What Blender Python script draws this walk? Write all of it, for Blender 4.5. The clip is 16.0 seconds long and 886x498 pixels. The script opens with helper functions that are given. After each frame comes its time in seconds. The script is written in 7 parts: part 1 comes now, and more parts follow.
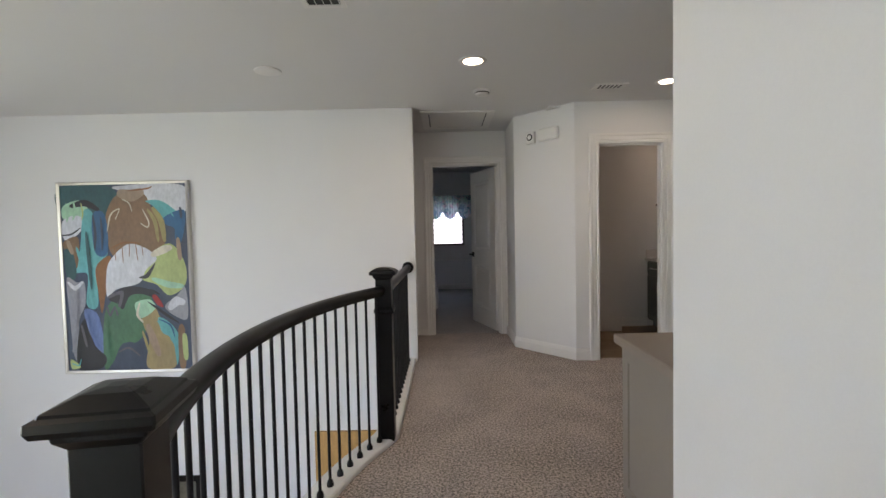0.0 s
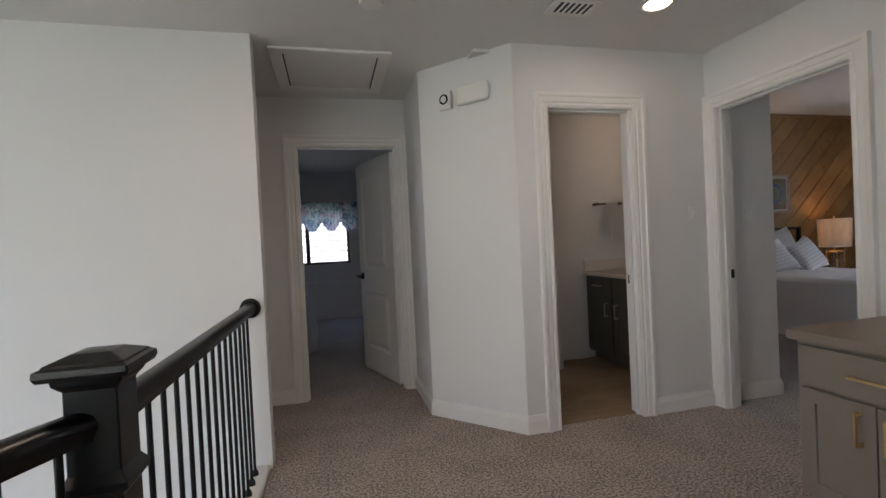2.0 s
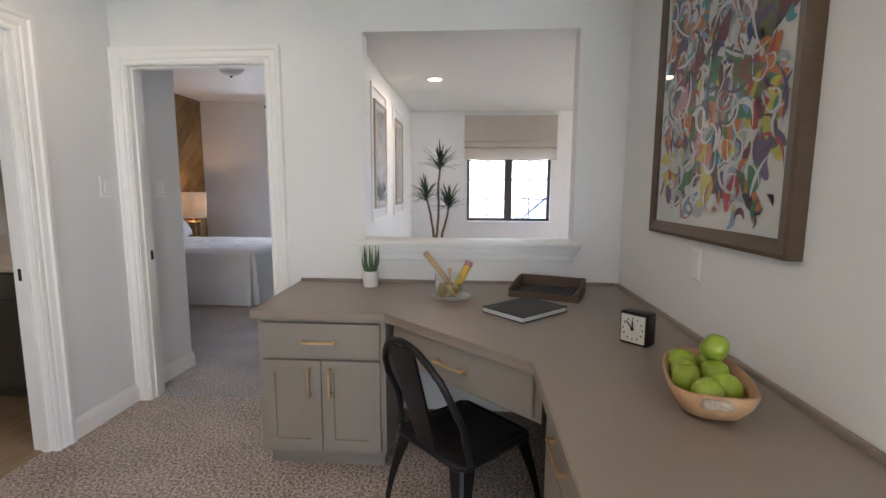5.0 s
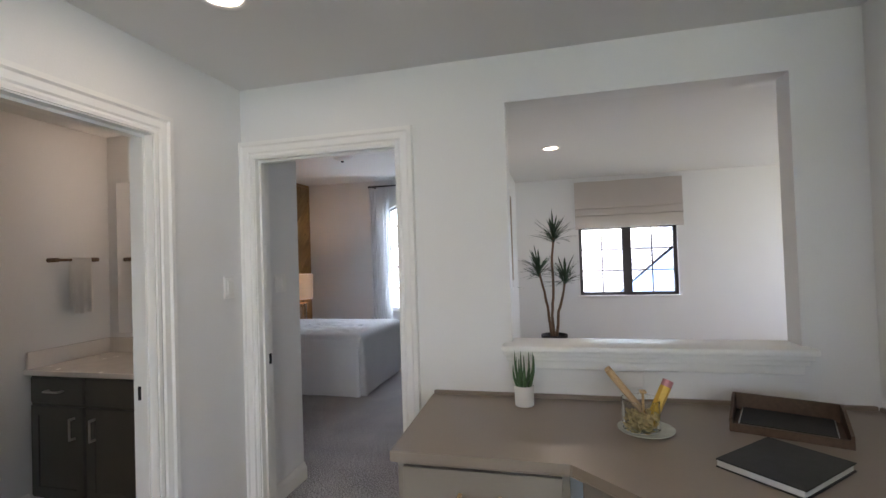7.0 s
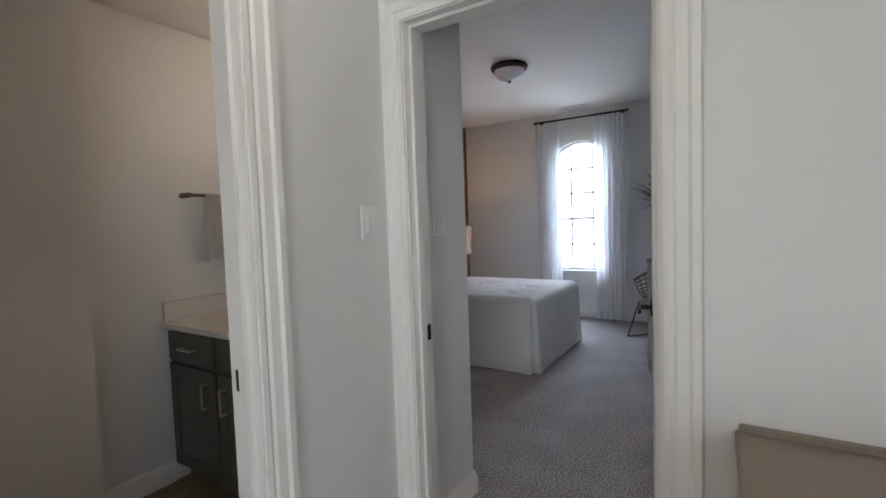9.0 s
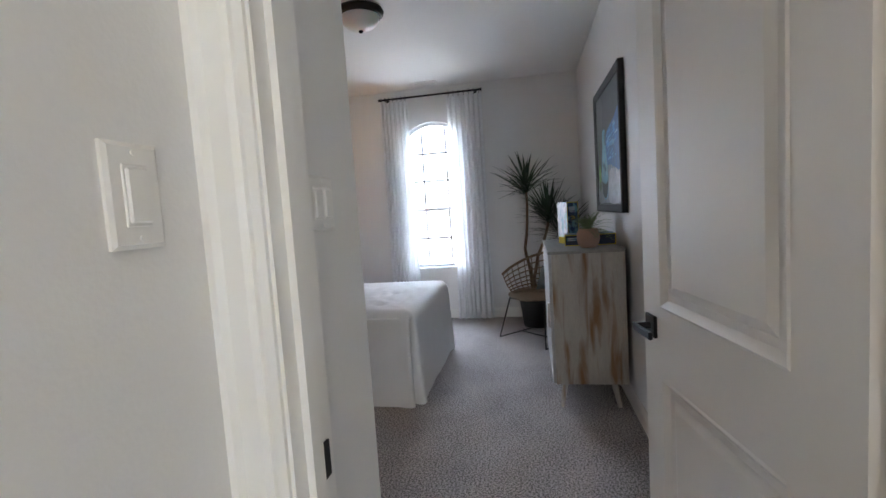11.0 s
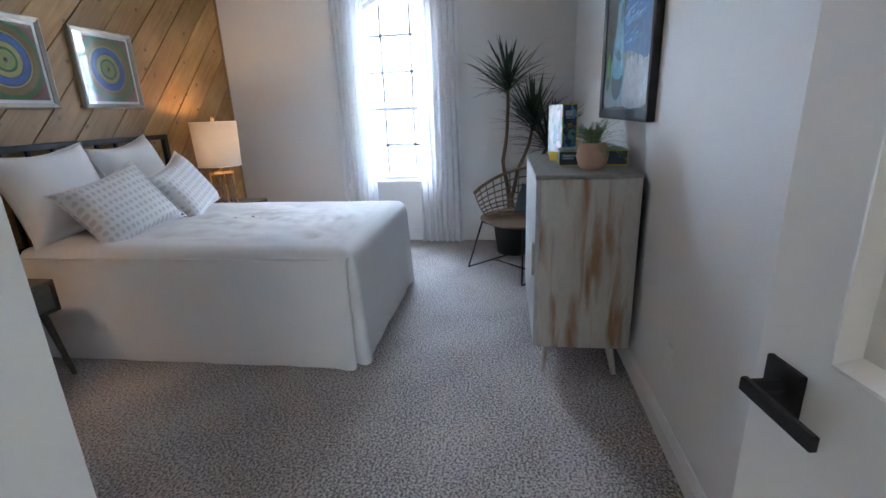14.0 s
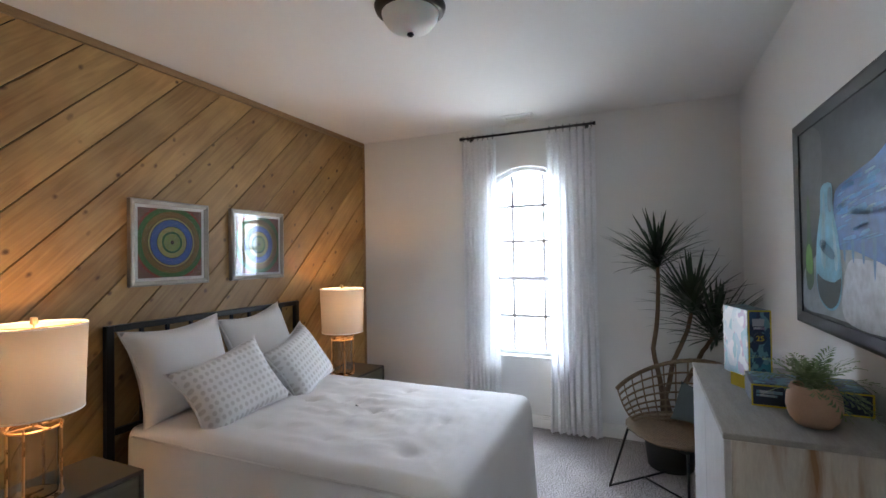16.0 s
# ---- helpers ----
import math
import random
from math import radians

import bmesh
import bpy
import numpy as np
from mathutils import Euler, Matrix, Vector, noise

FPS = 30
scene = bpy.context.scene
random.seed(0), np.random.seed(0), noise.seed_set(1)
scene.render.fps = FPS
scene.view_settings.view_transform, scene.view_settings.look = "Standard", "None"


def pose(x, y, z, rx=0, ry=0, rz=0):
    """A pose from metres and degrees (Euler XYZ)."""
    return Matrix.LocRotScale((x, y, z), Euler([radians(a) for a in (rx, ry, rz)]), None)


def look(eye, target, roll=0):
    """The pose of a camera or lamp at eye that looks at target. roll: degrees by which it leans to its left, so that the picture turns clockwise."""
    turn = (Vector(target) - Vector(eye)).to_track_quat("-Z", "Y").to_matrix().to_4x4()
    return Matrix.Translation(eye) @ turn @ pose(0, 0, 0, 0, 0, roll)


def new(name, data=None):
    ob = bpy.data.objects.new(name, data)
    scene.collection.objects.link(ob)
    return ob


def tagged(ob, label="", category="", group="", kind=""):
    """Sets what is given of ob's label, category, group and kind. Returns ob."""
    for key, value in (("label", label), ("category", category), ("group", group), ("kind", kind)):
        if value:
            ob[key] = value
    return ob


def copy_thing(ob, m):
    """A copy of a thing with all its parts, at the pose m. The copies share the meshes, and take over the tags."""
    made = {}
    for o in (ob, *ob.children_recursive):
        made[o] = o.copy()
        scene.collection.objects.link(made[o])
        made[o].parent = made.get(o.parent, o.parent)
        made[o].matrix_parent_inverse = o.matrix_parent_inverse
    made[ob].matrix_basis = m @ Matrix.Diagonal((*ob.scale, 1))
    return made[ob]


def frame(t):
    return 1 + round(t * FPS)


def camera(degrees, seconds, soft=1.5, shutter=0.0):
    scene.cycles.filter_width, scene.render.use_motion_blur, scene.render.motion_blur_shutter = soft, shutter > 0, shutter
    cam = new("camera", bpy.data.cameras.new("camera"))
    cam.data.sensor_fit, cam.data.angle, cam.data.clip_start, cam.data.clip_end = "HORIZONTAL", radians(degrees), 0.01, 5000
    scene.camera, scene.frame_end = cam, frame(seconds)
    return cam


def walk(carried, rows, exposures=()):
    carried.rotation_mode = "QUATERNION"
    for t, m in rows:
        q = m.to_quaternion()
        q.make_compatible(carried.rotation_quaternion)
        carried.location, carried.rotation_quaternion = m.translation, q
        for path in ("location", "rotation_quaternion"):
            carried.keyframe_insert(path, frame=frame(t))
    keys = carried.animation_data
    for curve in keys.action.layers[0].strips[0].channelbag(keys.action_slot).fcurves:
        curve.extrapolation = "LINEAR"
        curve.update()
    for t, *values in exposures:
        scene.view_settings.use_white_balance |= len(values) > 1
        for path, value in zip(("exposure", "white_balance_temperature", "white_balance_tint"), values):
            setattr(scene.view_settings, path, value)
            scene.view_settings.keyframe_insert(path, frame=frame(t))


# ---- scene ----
cam = camera(88.0, 16.0)

PATH = [
    (0, (0.877, 1.381, 1.266), (0.868, 3.379, 1.185), -1.2),
    (0.5, (0.922, 1.813, 1.253), (0.803, 3.809, 1.217), -0.9),
    (1, (0.937, 2.203, 1.256), (0.755, 4.195, 1.245), -0.7),
    (1.5, (0.881, 2.66, 1.254), (0.896, 4.66, 1.248), -1.6),
    (2, (0.964, 3.063, 1.233), (1.44, 5.005, 1.201), -2.8),
    (2.5, (1.028, 3.354, 1.263), (2.215, 4.961, 1.172), -4.1),
    (3, (0.979, 3.517, 1.232), (2.703, 4.519, 1.074), -5.1),
    (3.5, (0.851, 3.611, 1.266), (2.776, 4.03, 0.918), -2.1),
    (3.7, (0.833, 3.619, 1.268), (2.761, 3.911, 0.824), -1.5),
    (5.8, (0.996, 3.619, 1.458), (2.996, 3.575, 1.454), -0.6),
    (6, (1.054, 3.638, 1.493), (3.051, 3.625, 1.602), -1.2),
    (6.5, (1.207, 3.736, 1.509), (3.191, 3.934, 1.659), -1.2),
    (7, (1.303, 4.023, 1.465), (3.245, 4.501, 1.502), -1.9),
    (7.5, (1.433, 4.27, 1.425), (3.282, 5.031, 1.384), -2.6),
    (8, (1.699, 4.394, 1.385), (3.438, 5.38, 1.311), -2.1),
    (8.2, (1.799, 4.426, 1.374), (3.497, 5.479, 1.284), -1.7),
    (10.3, (2.755, 5.104, 1.293), (4.449, 6.158, 1.149), -2.3),
    (10.5, (2.824, 5.158, 1.296), (4.619, 6.029, 1.153), -2.7),
    (11, (2.963, 5.292, 1.304), (4.921, 5.667, 1.141), -3.8),
    (11.5, (3.024, 5.34, 1.298), (5.007, 5.437, 1.057), -2.7),
    (12, (3.124, 5.343, 1.286), (5.077, 5.395, 0.855), -1.3),
    (12.5, (3.307, 5.325, 1.259), (5.181, 5.412, 0.567), 0.0),
    (13, (3.418, 5.302, 1.245), (5.203, 5.431, 0.351), 0.1),
    (13.5, (3.544, 5.264, 1.247), (5.374, 5.461, 0.465), -1.6),
    (14, (3.787, 5.325, 1.301), (5.683, 5.595, 0.724), -2.2),
    (14.5, (4.005, 5.35, 1.385), (5.918, 5.808, 1.024), -2.3),
    (15, (4.131, 5.32, 1.464), (6.001, 6.002, 1.268), -1.9),
    (15.5, (4.177, 5.346, 1.532), (6.031, 6.095, 1.47), -1.8),
    (16, (4.26, 5.398, 1.552), (6.092, 6.2, 1.584), -0.9),
]
walk(cam, [(t, look(eye, target, roll)) for t, eye, target, roll in PATH],
     exposures=[(t, stops, kelvin, tint) for t, stops, kelvin, tint in (
         (0, 3.02, 6800, 20), (0.5, 2.82, 6900, 20), (1.0, 2.74, 7100, 20), (1.5, 2.78, 7000, 20), (2.5, 3.05, 6400, 20), (3.0, 3.25, 6300, 20), (3.5, 3.75, 6400, 20), (5.8, 3.85, 6400, 19), (6.5, 3.6, 6400, 18), (7.3, 3.45, 6300, 18), (8.0, 3.3, 6300, 17),
         (10.3, 3.85, 6200, 15), (11.0, 3.85, 6500, 16), (12.0, 3.8, 6600, 15), (12.5, 4.2, 6300, 15), (13.0, 4.5, 6100, 16), (13.5, 4.5, 6000, 14), (14.0, 4.2, 5950, 12), (15.0, 3.95, 6300, 13), (16.0, 3.99, 6600, 14))])


# ---- world, sun, large lights ----
sky_world = bpy.data.worlds.new("sky")
scene.world = sky_world
sky_world.use_nodes = True
_n = sky_world.node_tree.nodes
_sky = _n.new("ShaderNodeTexSky")
_sky.sky_type, _sky.sun_disc = "NISHITA", False
_sky.sun_elevation, _sky.sun_rotation = radians(62), radians(-98)
_n["Background"].inputs["Strength"].default_value = 0.15
sky_world.node_tree.links.new(_sky.outputs["Color"], _n["Background"].inputs["Color"])


def lamp(name, kind, m, energy, color=(1, 1, 1), **more):
    data = bpy.data.lights.new(name, kind)
    data.energy, data.color = energy, color
    for key, value in more.items():
        if key == "size":
            data.size = value
        elif key == "size_y":
            data.shape, data.size_y = "RECTANGLE", value
        elif key == "disk":
            data.shape, data.size = "DISK", value
        elif key == "angle":
            data.angle = value
        elif key == "soft":
            data.shadow_soft_size = value
    ob = new(name, data)
    ob.matrix_world = m
    return ob


DAY = (0.80, 0.90, 1.0)
WARM = (1.0, 0.62, 0.32)
lamp("sun", "SUN", look((-11, -1.5, 21), (0, 0, 0)), 4.0, (1, 0.95, 0.88), angle=radians(0.6))
# daylight fill lamps at added, unseen openings: stairwell west, stairwell south, game room
lamp("stairwell_day_fill", "AREA", look((-4.02, 2.6, 0.6), (2, 3.4, 0.2)), 4.2, DAY, size=2.6, size_y=3.0)
lamp("south_day_fill", "AREA", look((-2.1, -0.95, 0.75), (-1.6, 4, 0.6)), 3.0, DAY, size=2.2, size_y=2.6)
lamp("game_room_day_fill", "AREA", look((6.6, -0.36, 1.5), (6.0, 4, 1.1)), 2.5, (1, 0.95, 0.90), size=1.8, size_y=1.4)
# two lamp panels outside the arched window, added to boost its sky light
lamp("bedroom_sky_panel", "AREA", look((9.02, 6.24, 1.52), (4, 6.24, 0.2)), 7.0, (0.74, 0.86, 1.0), size=1.6, size_y=2.0)
lamp("bedroom_sky_panel", "AREA", look((10.3, 6.3, 3.9), (6.2, 6.4, 0.6)), 50.0, (0.74, 0.86, 1.0), size=3.4, size_y=2.0)
lamp("bedroom_lamp_light", "POINT", pose(5.37, 7.82, 1.16), 0.62, WARM, soft=0.05)
lamp("bedroom_lamp_light", "POINT", pose(7.58, 7.82, 1.16), 0.62, WARM, soft=0.05)
lamp("bath_vanity_light", "POINT", pose(3.80, 6.35, 2.15), 0.05, (1.0, 0.60, 0.36), soft=0.16)


# ---- materials ----
def mat(name, color, rough=0.6, metal=0.0, vary=0.06, scale=3.0, fine=120.0, bump=0.05, dist=0.002, spread=0.0, coat=0.0, grain=None, sub=None):
    """A surface with two scales of colour variation, a fine relief and a little change of gloss."""
    m = bpy.data.materials.new(name)
    m.use_nodes = True
    nt = m.node_tree
    b = nt.nodes["Principled BSDF"]
    b.inputs["Metallic"].default_value = metal
    b.inputs["Coat Weight"].default_value = coat
    tc = nt.nodes.new("ShaderNodeTexCoord")
    mp = nt.nodes.new("ShaderNodeMapping")
    nt.links.new(tc.outputs["Object"], mp.inputs["Vector"])
    if grain:
        mp.inputs["Scale"].default_value = grain
    big, small = nt.nodes.new("ShaderNodeTexNoise"), nt.nodes.new("ShaderNodeTexNoise")
    for nd, sc, de in ((big, scale, 4), (small, fine, 3)):
        nd.inputs["Scale"].default_value, nd.inputs["Detail"].default_value = sc, de
        nt.links.new(mp.outputs["Vector"], nd.inputs["Vector"])
    mix = nt.nodes.new("ShaderNodeMix")
    mix.data_type = "FLOAT"
    mix.inputs[0].default_value = 0.45
    nt.links.new(big.outputs["Fac"], mix.inputs[2])
    nt.links.new(small.outputs["Fac"], mix.inputs[3])
    ramp = nt.nodes.new("ShaderNodeValToRGB")
    e = ramp.color_ramp.elements
    e[0].position, e[1].position = 0.3, 0.7
    e[0].color = (*[max(0, c * (1 - vary)) for c in color], 1)
    e[1].color = (*[min(1, c * (1 + vary)) for c in color], 1)
    nt.links.new(mix.outputs[0], ramp.inputs["Fac"])
    out = ramp.outputs["Color"]
    if spread:
        oi, hsv = nt.nodes.new("ShaderNodeObjectInfo"), nt.nodes.new("ShaderNodeHueSaturation")
        mr = nt.nodes.new("ShaderNodeMapRange")
        mr.inputs["To Min"].default_value, mr.inputs["To Max"].default_value = 1 - spread, 1 + spread
        nt.links.new(oi.outputs["Random"], mr.inputs["Value"])
        nt.links.new(mr.outputs["Result"], hsv.inputs["Value"])
        nt.links.new(out, hsv.inputs["Color"])
        out = hsv.outputs["Color"]
    nt.links.new(out, b.inputs["Base Color"])
    rr = nt.nodes.new("ShaderNodeMapRange")
    rr.inputs["To Min"].default_value, rr.inputs["To Max"].default_value = max(0.02, rough - 0.07), min(1, rough + 0.07)
    nt.links.new(big.outputs["Fac"], rr.inputs["Value"])
    nt.links.new(rr.outputs["Result"], b.inputs["Roughness"])
    if bump:
        bp = nt.nodes.new("ShaderNodeBump")
        bp.inputs["Strength"].default_value, bp.inputs["Distance"].default_value = bump, dist
        nt.links.new(small.outputs["Fac"], bp.inputs["Height"])
        nt.links.new(bp.outputs["Normal"], b.inputs["Normal"])
    if sub:
        b.inputs["Subsurface Weight"].default_value = sub
    return m


def glow(name, color, strength):
    m = bpy.data.materials.new(name)
    m.use_nodes = True
    b = m.node_tree.nodes["Principled BSDF"]
    b.inputs["Base Color"].default_value = (0.8, 0.8, 0.8, 1)
    b.inputs["Emission Color"].default_value = (*color, 1)
    b.inputs["Emission Strength"].default_value = strength
    return m


def clear(name, color=(1, 1, 1), rough=0.0, ior=1.45):
    m = bpy.data.materials.new(name)
    m.use_nodes = True
    b = m.node_tree.nodes["Principled BSDF"]
    b.inputs["Base Color"].default_value = (*color, 1)
    b.inputs["Roughness"].default_value, b.inputs["IOR"].default_value = rough, ior
    b.inputs["Transmission Weight"].default_value = 1
    return m


def sheer(name, color, through_part, rough=0.9, open_part=0.0, pattern=0.0):
    """Thin cloth: part of the light passes through it, diffused, and a little straight."""
    m = bpy.data.materials.new(name)
    m.use_nodes = True
    nt = m.node_tree
    out = nt.nodes["Material Output"]
    b = nt.nodes["Principled BSDF"]
    b.inputs["Base Color"].default_value, b.inputs["Roughness"].default_value = (*color, 1), rough
    tr, mix = nt.nodes.new("ShaderNodeBsdfTranslucent"), nt.nodes.new("ShaderNodeMixShader")
    tr.inputs["Color"].default_value = (*color, 1)
    mix.inputs["Fac"].default_value = through_part
    nt.links.new(b.outputs["BSDF"], mix.inputs[1])
    nt.links.new(tr.outputs["BSDF"], mix.inputs[2])
    tc, wv = nt.nodes.new("ShaderNodeTexCoord"), nt.nodes.new("ShaderNodeTexNoise")
    wv.inputs["Scale"].default_value = 260
    nt.links.new(tc.outputs["Object"], wv.inputs["Vector"])
    bp = nt.nodes.new("ShaderNodeBump")
    bp.inputs["Strength"].default_value, bp.inputs["Distance"].default_value = 0.3, 0.001
    nt.links.new(wv.outputs["Fac"], bp.inputs["Height"])
    nt.links.new(bp.outputs["Normal"], b.inputs["Normal"])
    last = mix
    if open_part:
        cl, mx = nt.nodes.new("ShaderNodeBsdfTransparent"), nt.nodes.new("ShaderNodeMixShader")
        mx.inputs["Fac"].default_value = open_part
        if pattern:
            vo, rp = nt.nodes.new("ShaderNodeTexVoronoi"), nt.nodes.new("ShaderNodeMapRange")
            vo.inputs["Scale"].default_value = pattern
            rp.inputs["From Min"].default_value, rp.inputs["From Max"].default_value = 0.25, 0.5
            rp.inputs["To Min"].default_value, rp.inputs["To Max"].default_value = open_part * 0.3, open_part * 1.5
            nt.links.new(tc.outputs["Object"], vo.inputs["Vector"])
            nt.links.new(vo.outputs["Distance"], rp.inputs["Value"])
            nt.links.new(rp.outputs["Result"], mx.inputs["Fac"])
        nt.links.new(mix.outputs["Shader"], mx.inputs[1])
        nt.links.new(cl.outputs["BSDF"], mx.inputs[2])
        last = mx
    nt.links.new(last.outputs["Shader"], out.inputs["Surface"])
    return m


def carpet_mat(name, dark, light, fine=250, tufts=104):
    """Cut-pile carpet: flecks of yarn, tracks of the vacuum and a rough nap."""
    m = bpy.data.materials.new(name)
    m.use_nodes = True
    nt = m.node_tree
    b = nt.nodes["Principled BSDF"]
    b.inputs["Roughness"].default_value = 0.97
    b.inputs["Specular IOR Level"].default_value = 0.1
    b.inputs["Sheen Weight"].default_value = 0.25
    b.inputs["Sheen Roughness"].default_value = 0.6
    tc = nt.nodes.new("ShaderNodeTexCoord")
    fl, md, bg = (nt.nodes.new("ShaderNodeTexNoise") for _ in range(3))
    for nd, sc, de in ((fl, fine, 3), (md, tufts, 3), (bg, 3.0, 4)):
        nd.inputs["Scale"].default_value, nd.inputs["Detail"].default_value = sc, de
        nt.links.new(tc.outputs["Object"], nd.inputs["Vector"])
    m1, m2 = nt.nodes.new("ShaderNodeMix"), nt.nodes.new("ShaderNodeMix")
    m1.inputs[0].default_value, m2.inputs[0].default_value = 0.62, 0.1
    nt.links.new(fl.outputs["Fac"], m1.inputs[2])
    nt.links.new(md.outputs["Fac"], m1.inputs[3])
    nt.links.new(m1.outputs[0], m2.inputs[2])
    nt.links.new(bg.outputs["Fac"], m2.inputs[3])
    rp = nt.nodes.new("ShaderNodeValToRGB")
    e = rp.color_ramp.elements
    e[0].position, e[0].color = 0.43, (*dark, 1)
    e[1].position, e[1].color = 0.57, (*light, 1)
    nt.links.new(m2.outputs[0], rp.inputs["Fac"])
    nt.links.new(rp.outputs["Color"], b.inputs["Base Color"])
    bp = nt.nodes.new("ShaderNodeBump")
    bp.inputs["Strength"].default_value, bp.inputs["Distance"].default_value = 0.8, 0.008
    nt.links.new(m1.outputs[0], bp.inputs["Height"])
    nt.links.new(bp.outputs["Normal"], b.inputs["Normal"])
    return m


def plank_mat(name, dark, light, knot, spread):
    """Cedar boards: long grain along the board's x, knots, and a tone of its own for each board."""
    m = bpy.data.materials.new(name)
    m.use_nodes = True
    nt = m.node_tree
    b = nt.nodes["Principled BSDF"]
    b.inputs["Roughness"].default_value = 0.55
    tc, mp, oi = nt.nodes.new("ShaderNodeTexCoord"), nt.nodes.new("ShaderNodeMapping"), nt.nodes.new("ShaderNodeObjectInfo")
    ad = nt.nodes.new("ShaderNodeVectorMath")
    ad.operation = "MULTIPLY_ADD"
    ad.inputs[1].default_value = (9.0, 5.0, 7.0)
    nt.links.new(oi.outputs["Random"], ad.inputs[0])
    nt.links.new(tc.outputs["Object"], ad.inputs[2])
    mp.inputs["Scale"].default_value = (1.0, 14.0, 14.0)
    nt.links.new(ad.outputs[0], mp.inputs["Vector"])
    gr, bl = nt.nodes.new("ShaderNodeTexNoise"), nt.nodes.new("ShaderNodeTexNoise")
    gr.inputs["Scale"].default_value, gr.inputs["Detail"].default_value, gr.inputs["Distortion"].default_value = 2.2, 8, 1.2
    bl.inputs["Scale"].default_value, bl.inputs["Detail"].default_value = 2.4, 3
    nt.links.new(mp.outputs["Vector"], gr.inputs["Vector"])
    nt.links.new(ad.outputs[0], bl.inputs["Vector"])
    mx = nt.nodes.new("ShaderNodeMix")
    mx.inputs[0].default_value = 0.58
    nt.links.new(gr.outputs["Fac"], mx.inputs[2])
    nt.links.new(bl.outputs["Fac"], mx.inputs[3])
    rp = nt.nodes.new("ShaderNodeValToRGB")
    e = rp.color_ramp.elements
    e[0].position, e[0].color = 0.35, (*dark, 1)
    e[1].position, e[1].color = 0.66, (*light, 1)
    nt.links.new(mx.outputs[0], rp.inputs["Fac"])
    vo = nt.nodes.new("ShaderNodeTexVoronoi")
    vo.inputs["Scale"].default_value = 1.0
    km = nt.nodes.new("ShaderNodeMapping")
    km.inputs["Scale"].default_value = (6.6, 9.5, 7.0)
    wn, wm = nt.nodes.new("ShaderNodeTexNoise"), nt.nodes.new("ShaderNodeVectorMath")
    wn.inputs["Scale"].default_value = 11.0
    wm.operation = "MULTIPLY_ADD"
    wm.inputs[1].default_value = (0.05, 0.03, 0.03)
    nt.links.new(ad.outputs[0], wn.inputs["Vector"])
    nt.links.new(wn.outputs["Color"], wm.inputs[0])
    nt.links.new(ad.outputs[0], wm.inputs[2])
    nt.links.new(wm.outputs[0], km.inputs["Vector"])
    nt.links.new(km.outputs["Vector"], vo.inputs["Vector"])
    kr = nt.nodes.new("ShaderNodeMapRange")
    kr.inputs["From Min"].default_value, kr.inputs["From Max"].default_value = 0.05, 0.15
    kr.inputs["To Min"].default_value, kr.inputs["To Max"].default_value = 0.95, 0.0
    nt.links.new(vo.outputs["Distance"], kr.inputs["Value"])
    km2 = nt.nodes.new("ShaderNodeMix")
    km2.data_type = "RGBA"
    nt.links.new(kr.outputs["Result"], km2.inputs[0])
    nt.links.new(rp.outputs["Color"], km2.inputs[6])
    km2.inputs[7].default_value = (*knot, 1)
    hv, mr = nt.nodes.new("ShaderNodeHueSaturation"), nt.nodes.new("ShaderNodeMapRange")
    mr.inputs["To Min"].default_value, mr.inputs["To Max"].default_value = 1 - spread, 1 + spread
    nt.links.new(oi.outputs["Random"], mr.inputs["Value"])
    nt.links.new(mr.outputs["Result"], hv.inputs["Value"])
    nt.links.new(km2.outputs[2], hv.inputs["Color"])
    nt.links.new(hv.outputs["Color"], b.inputs["Base Color"])
    bp = nt.nodes.new("ShaderNodeBump")
    bp.inputs["Strength"].default_value, bp.inputs["Distance"].default_value = 0.35, 0.002
    nt.links.new(gr.outputs["Fac"], bp.inputs["Height"])
    nt.links.new(bp.outputs["Normal"], b.inputs["Normal"])
    return m


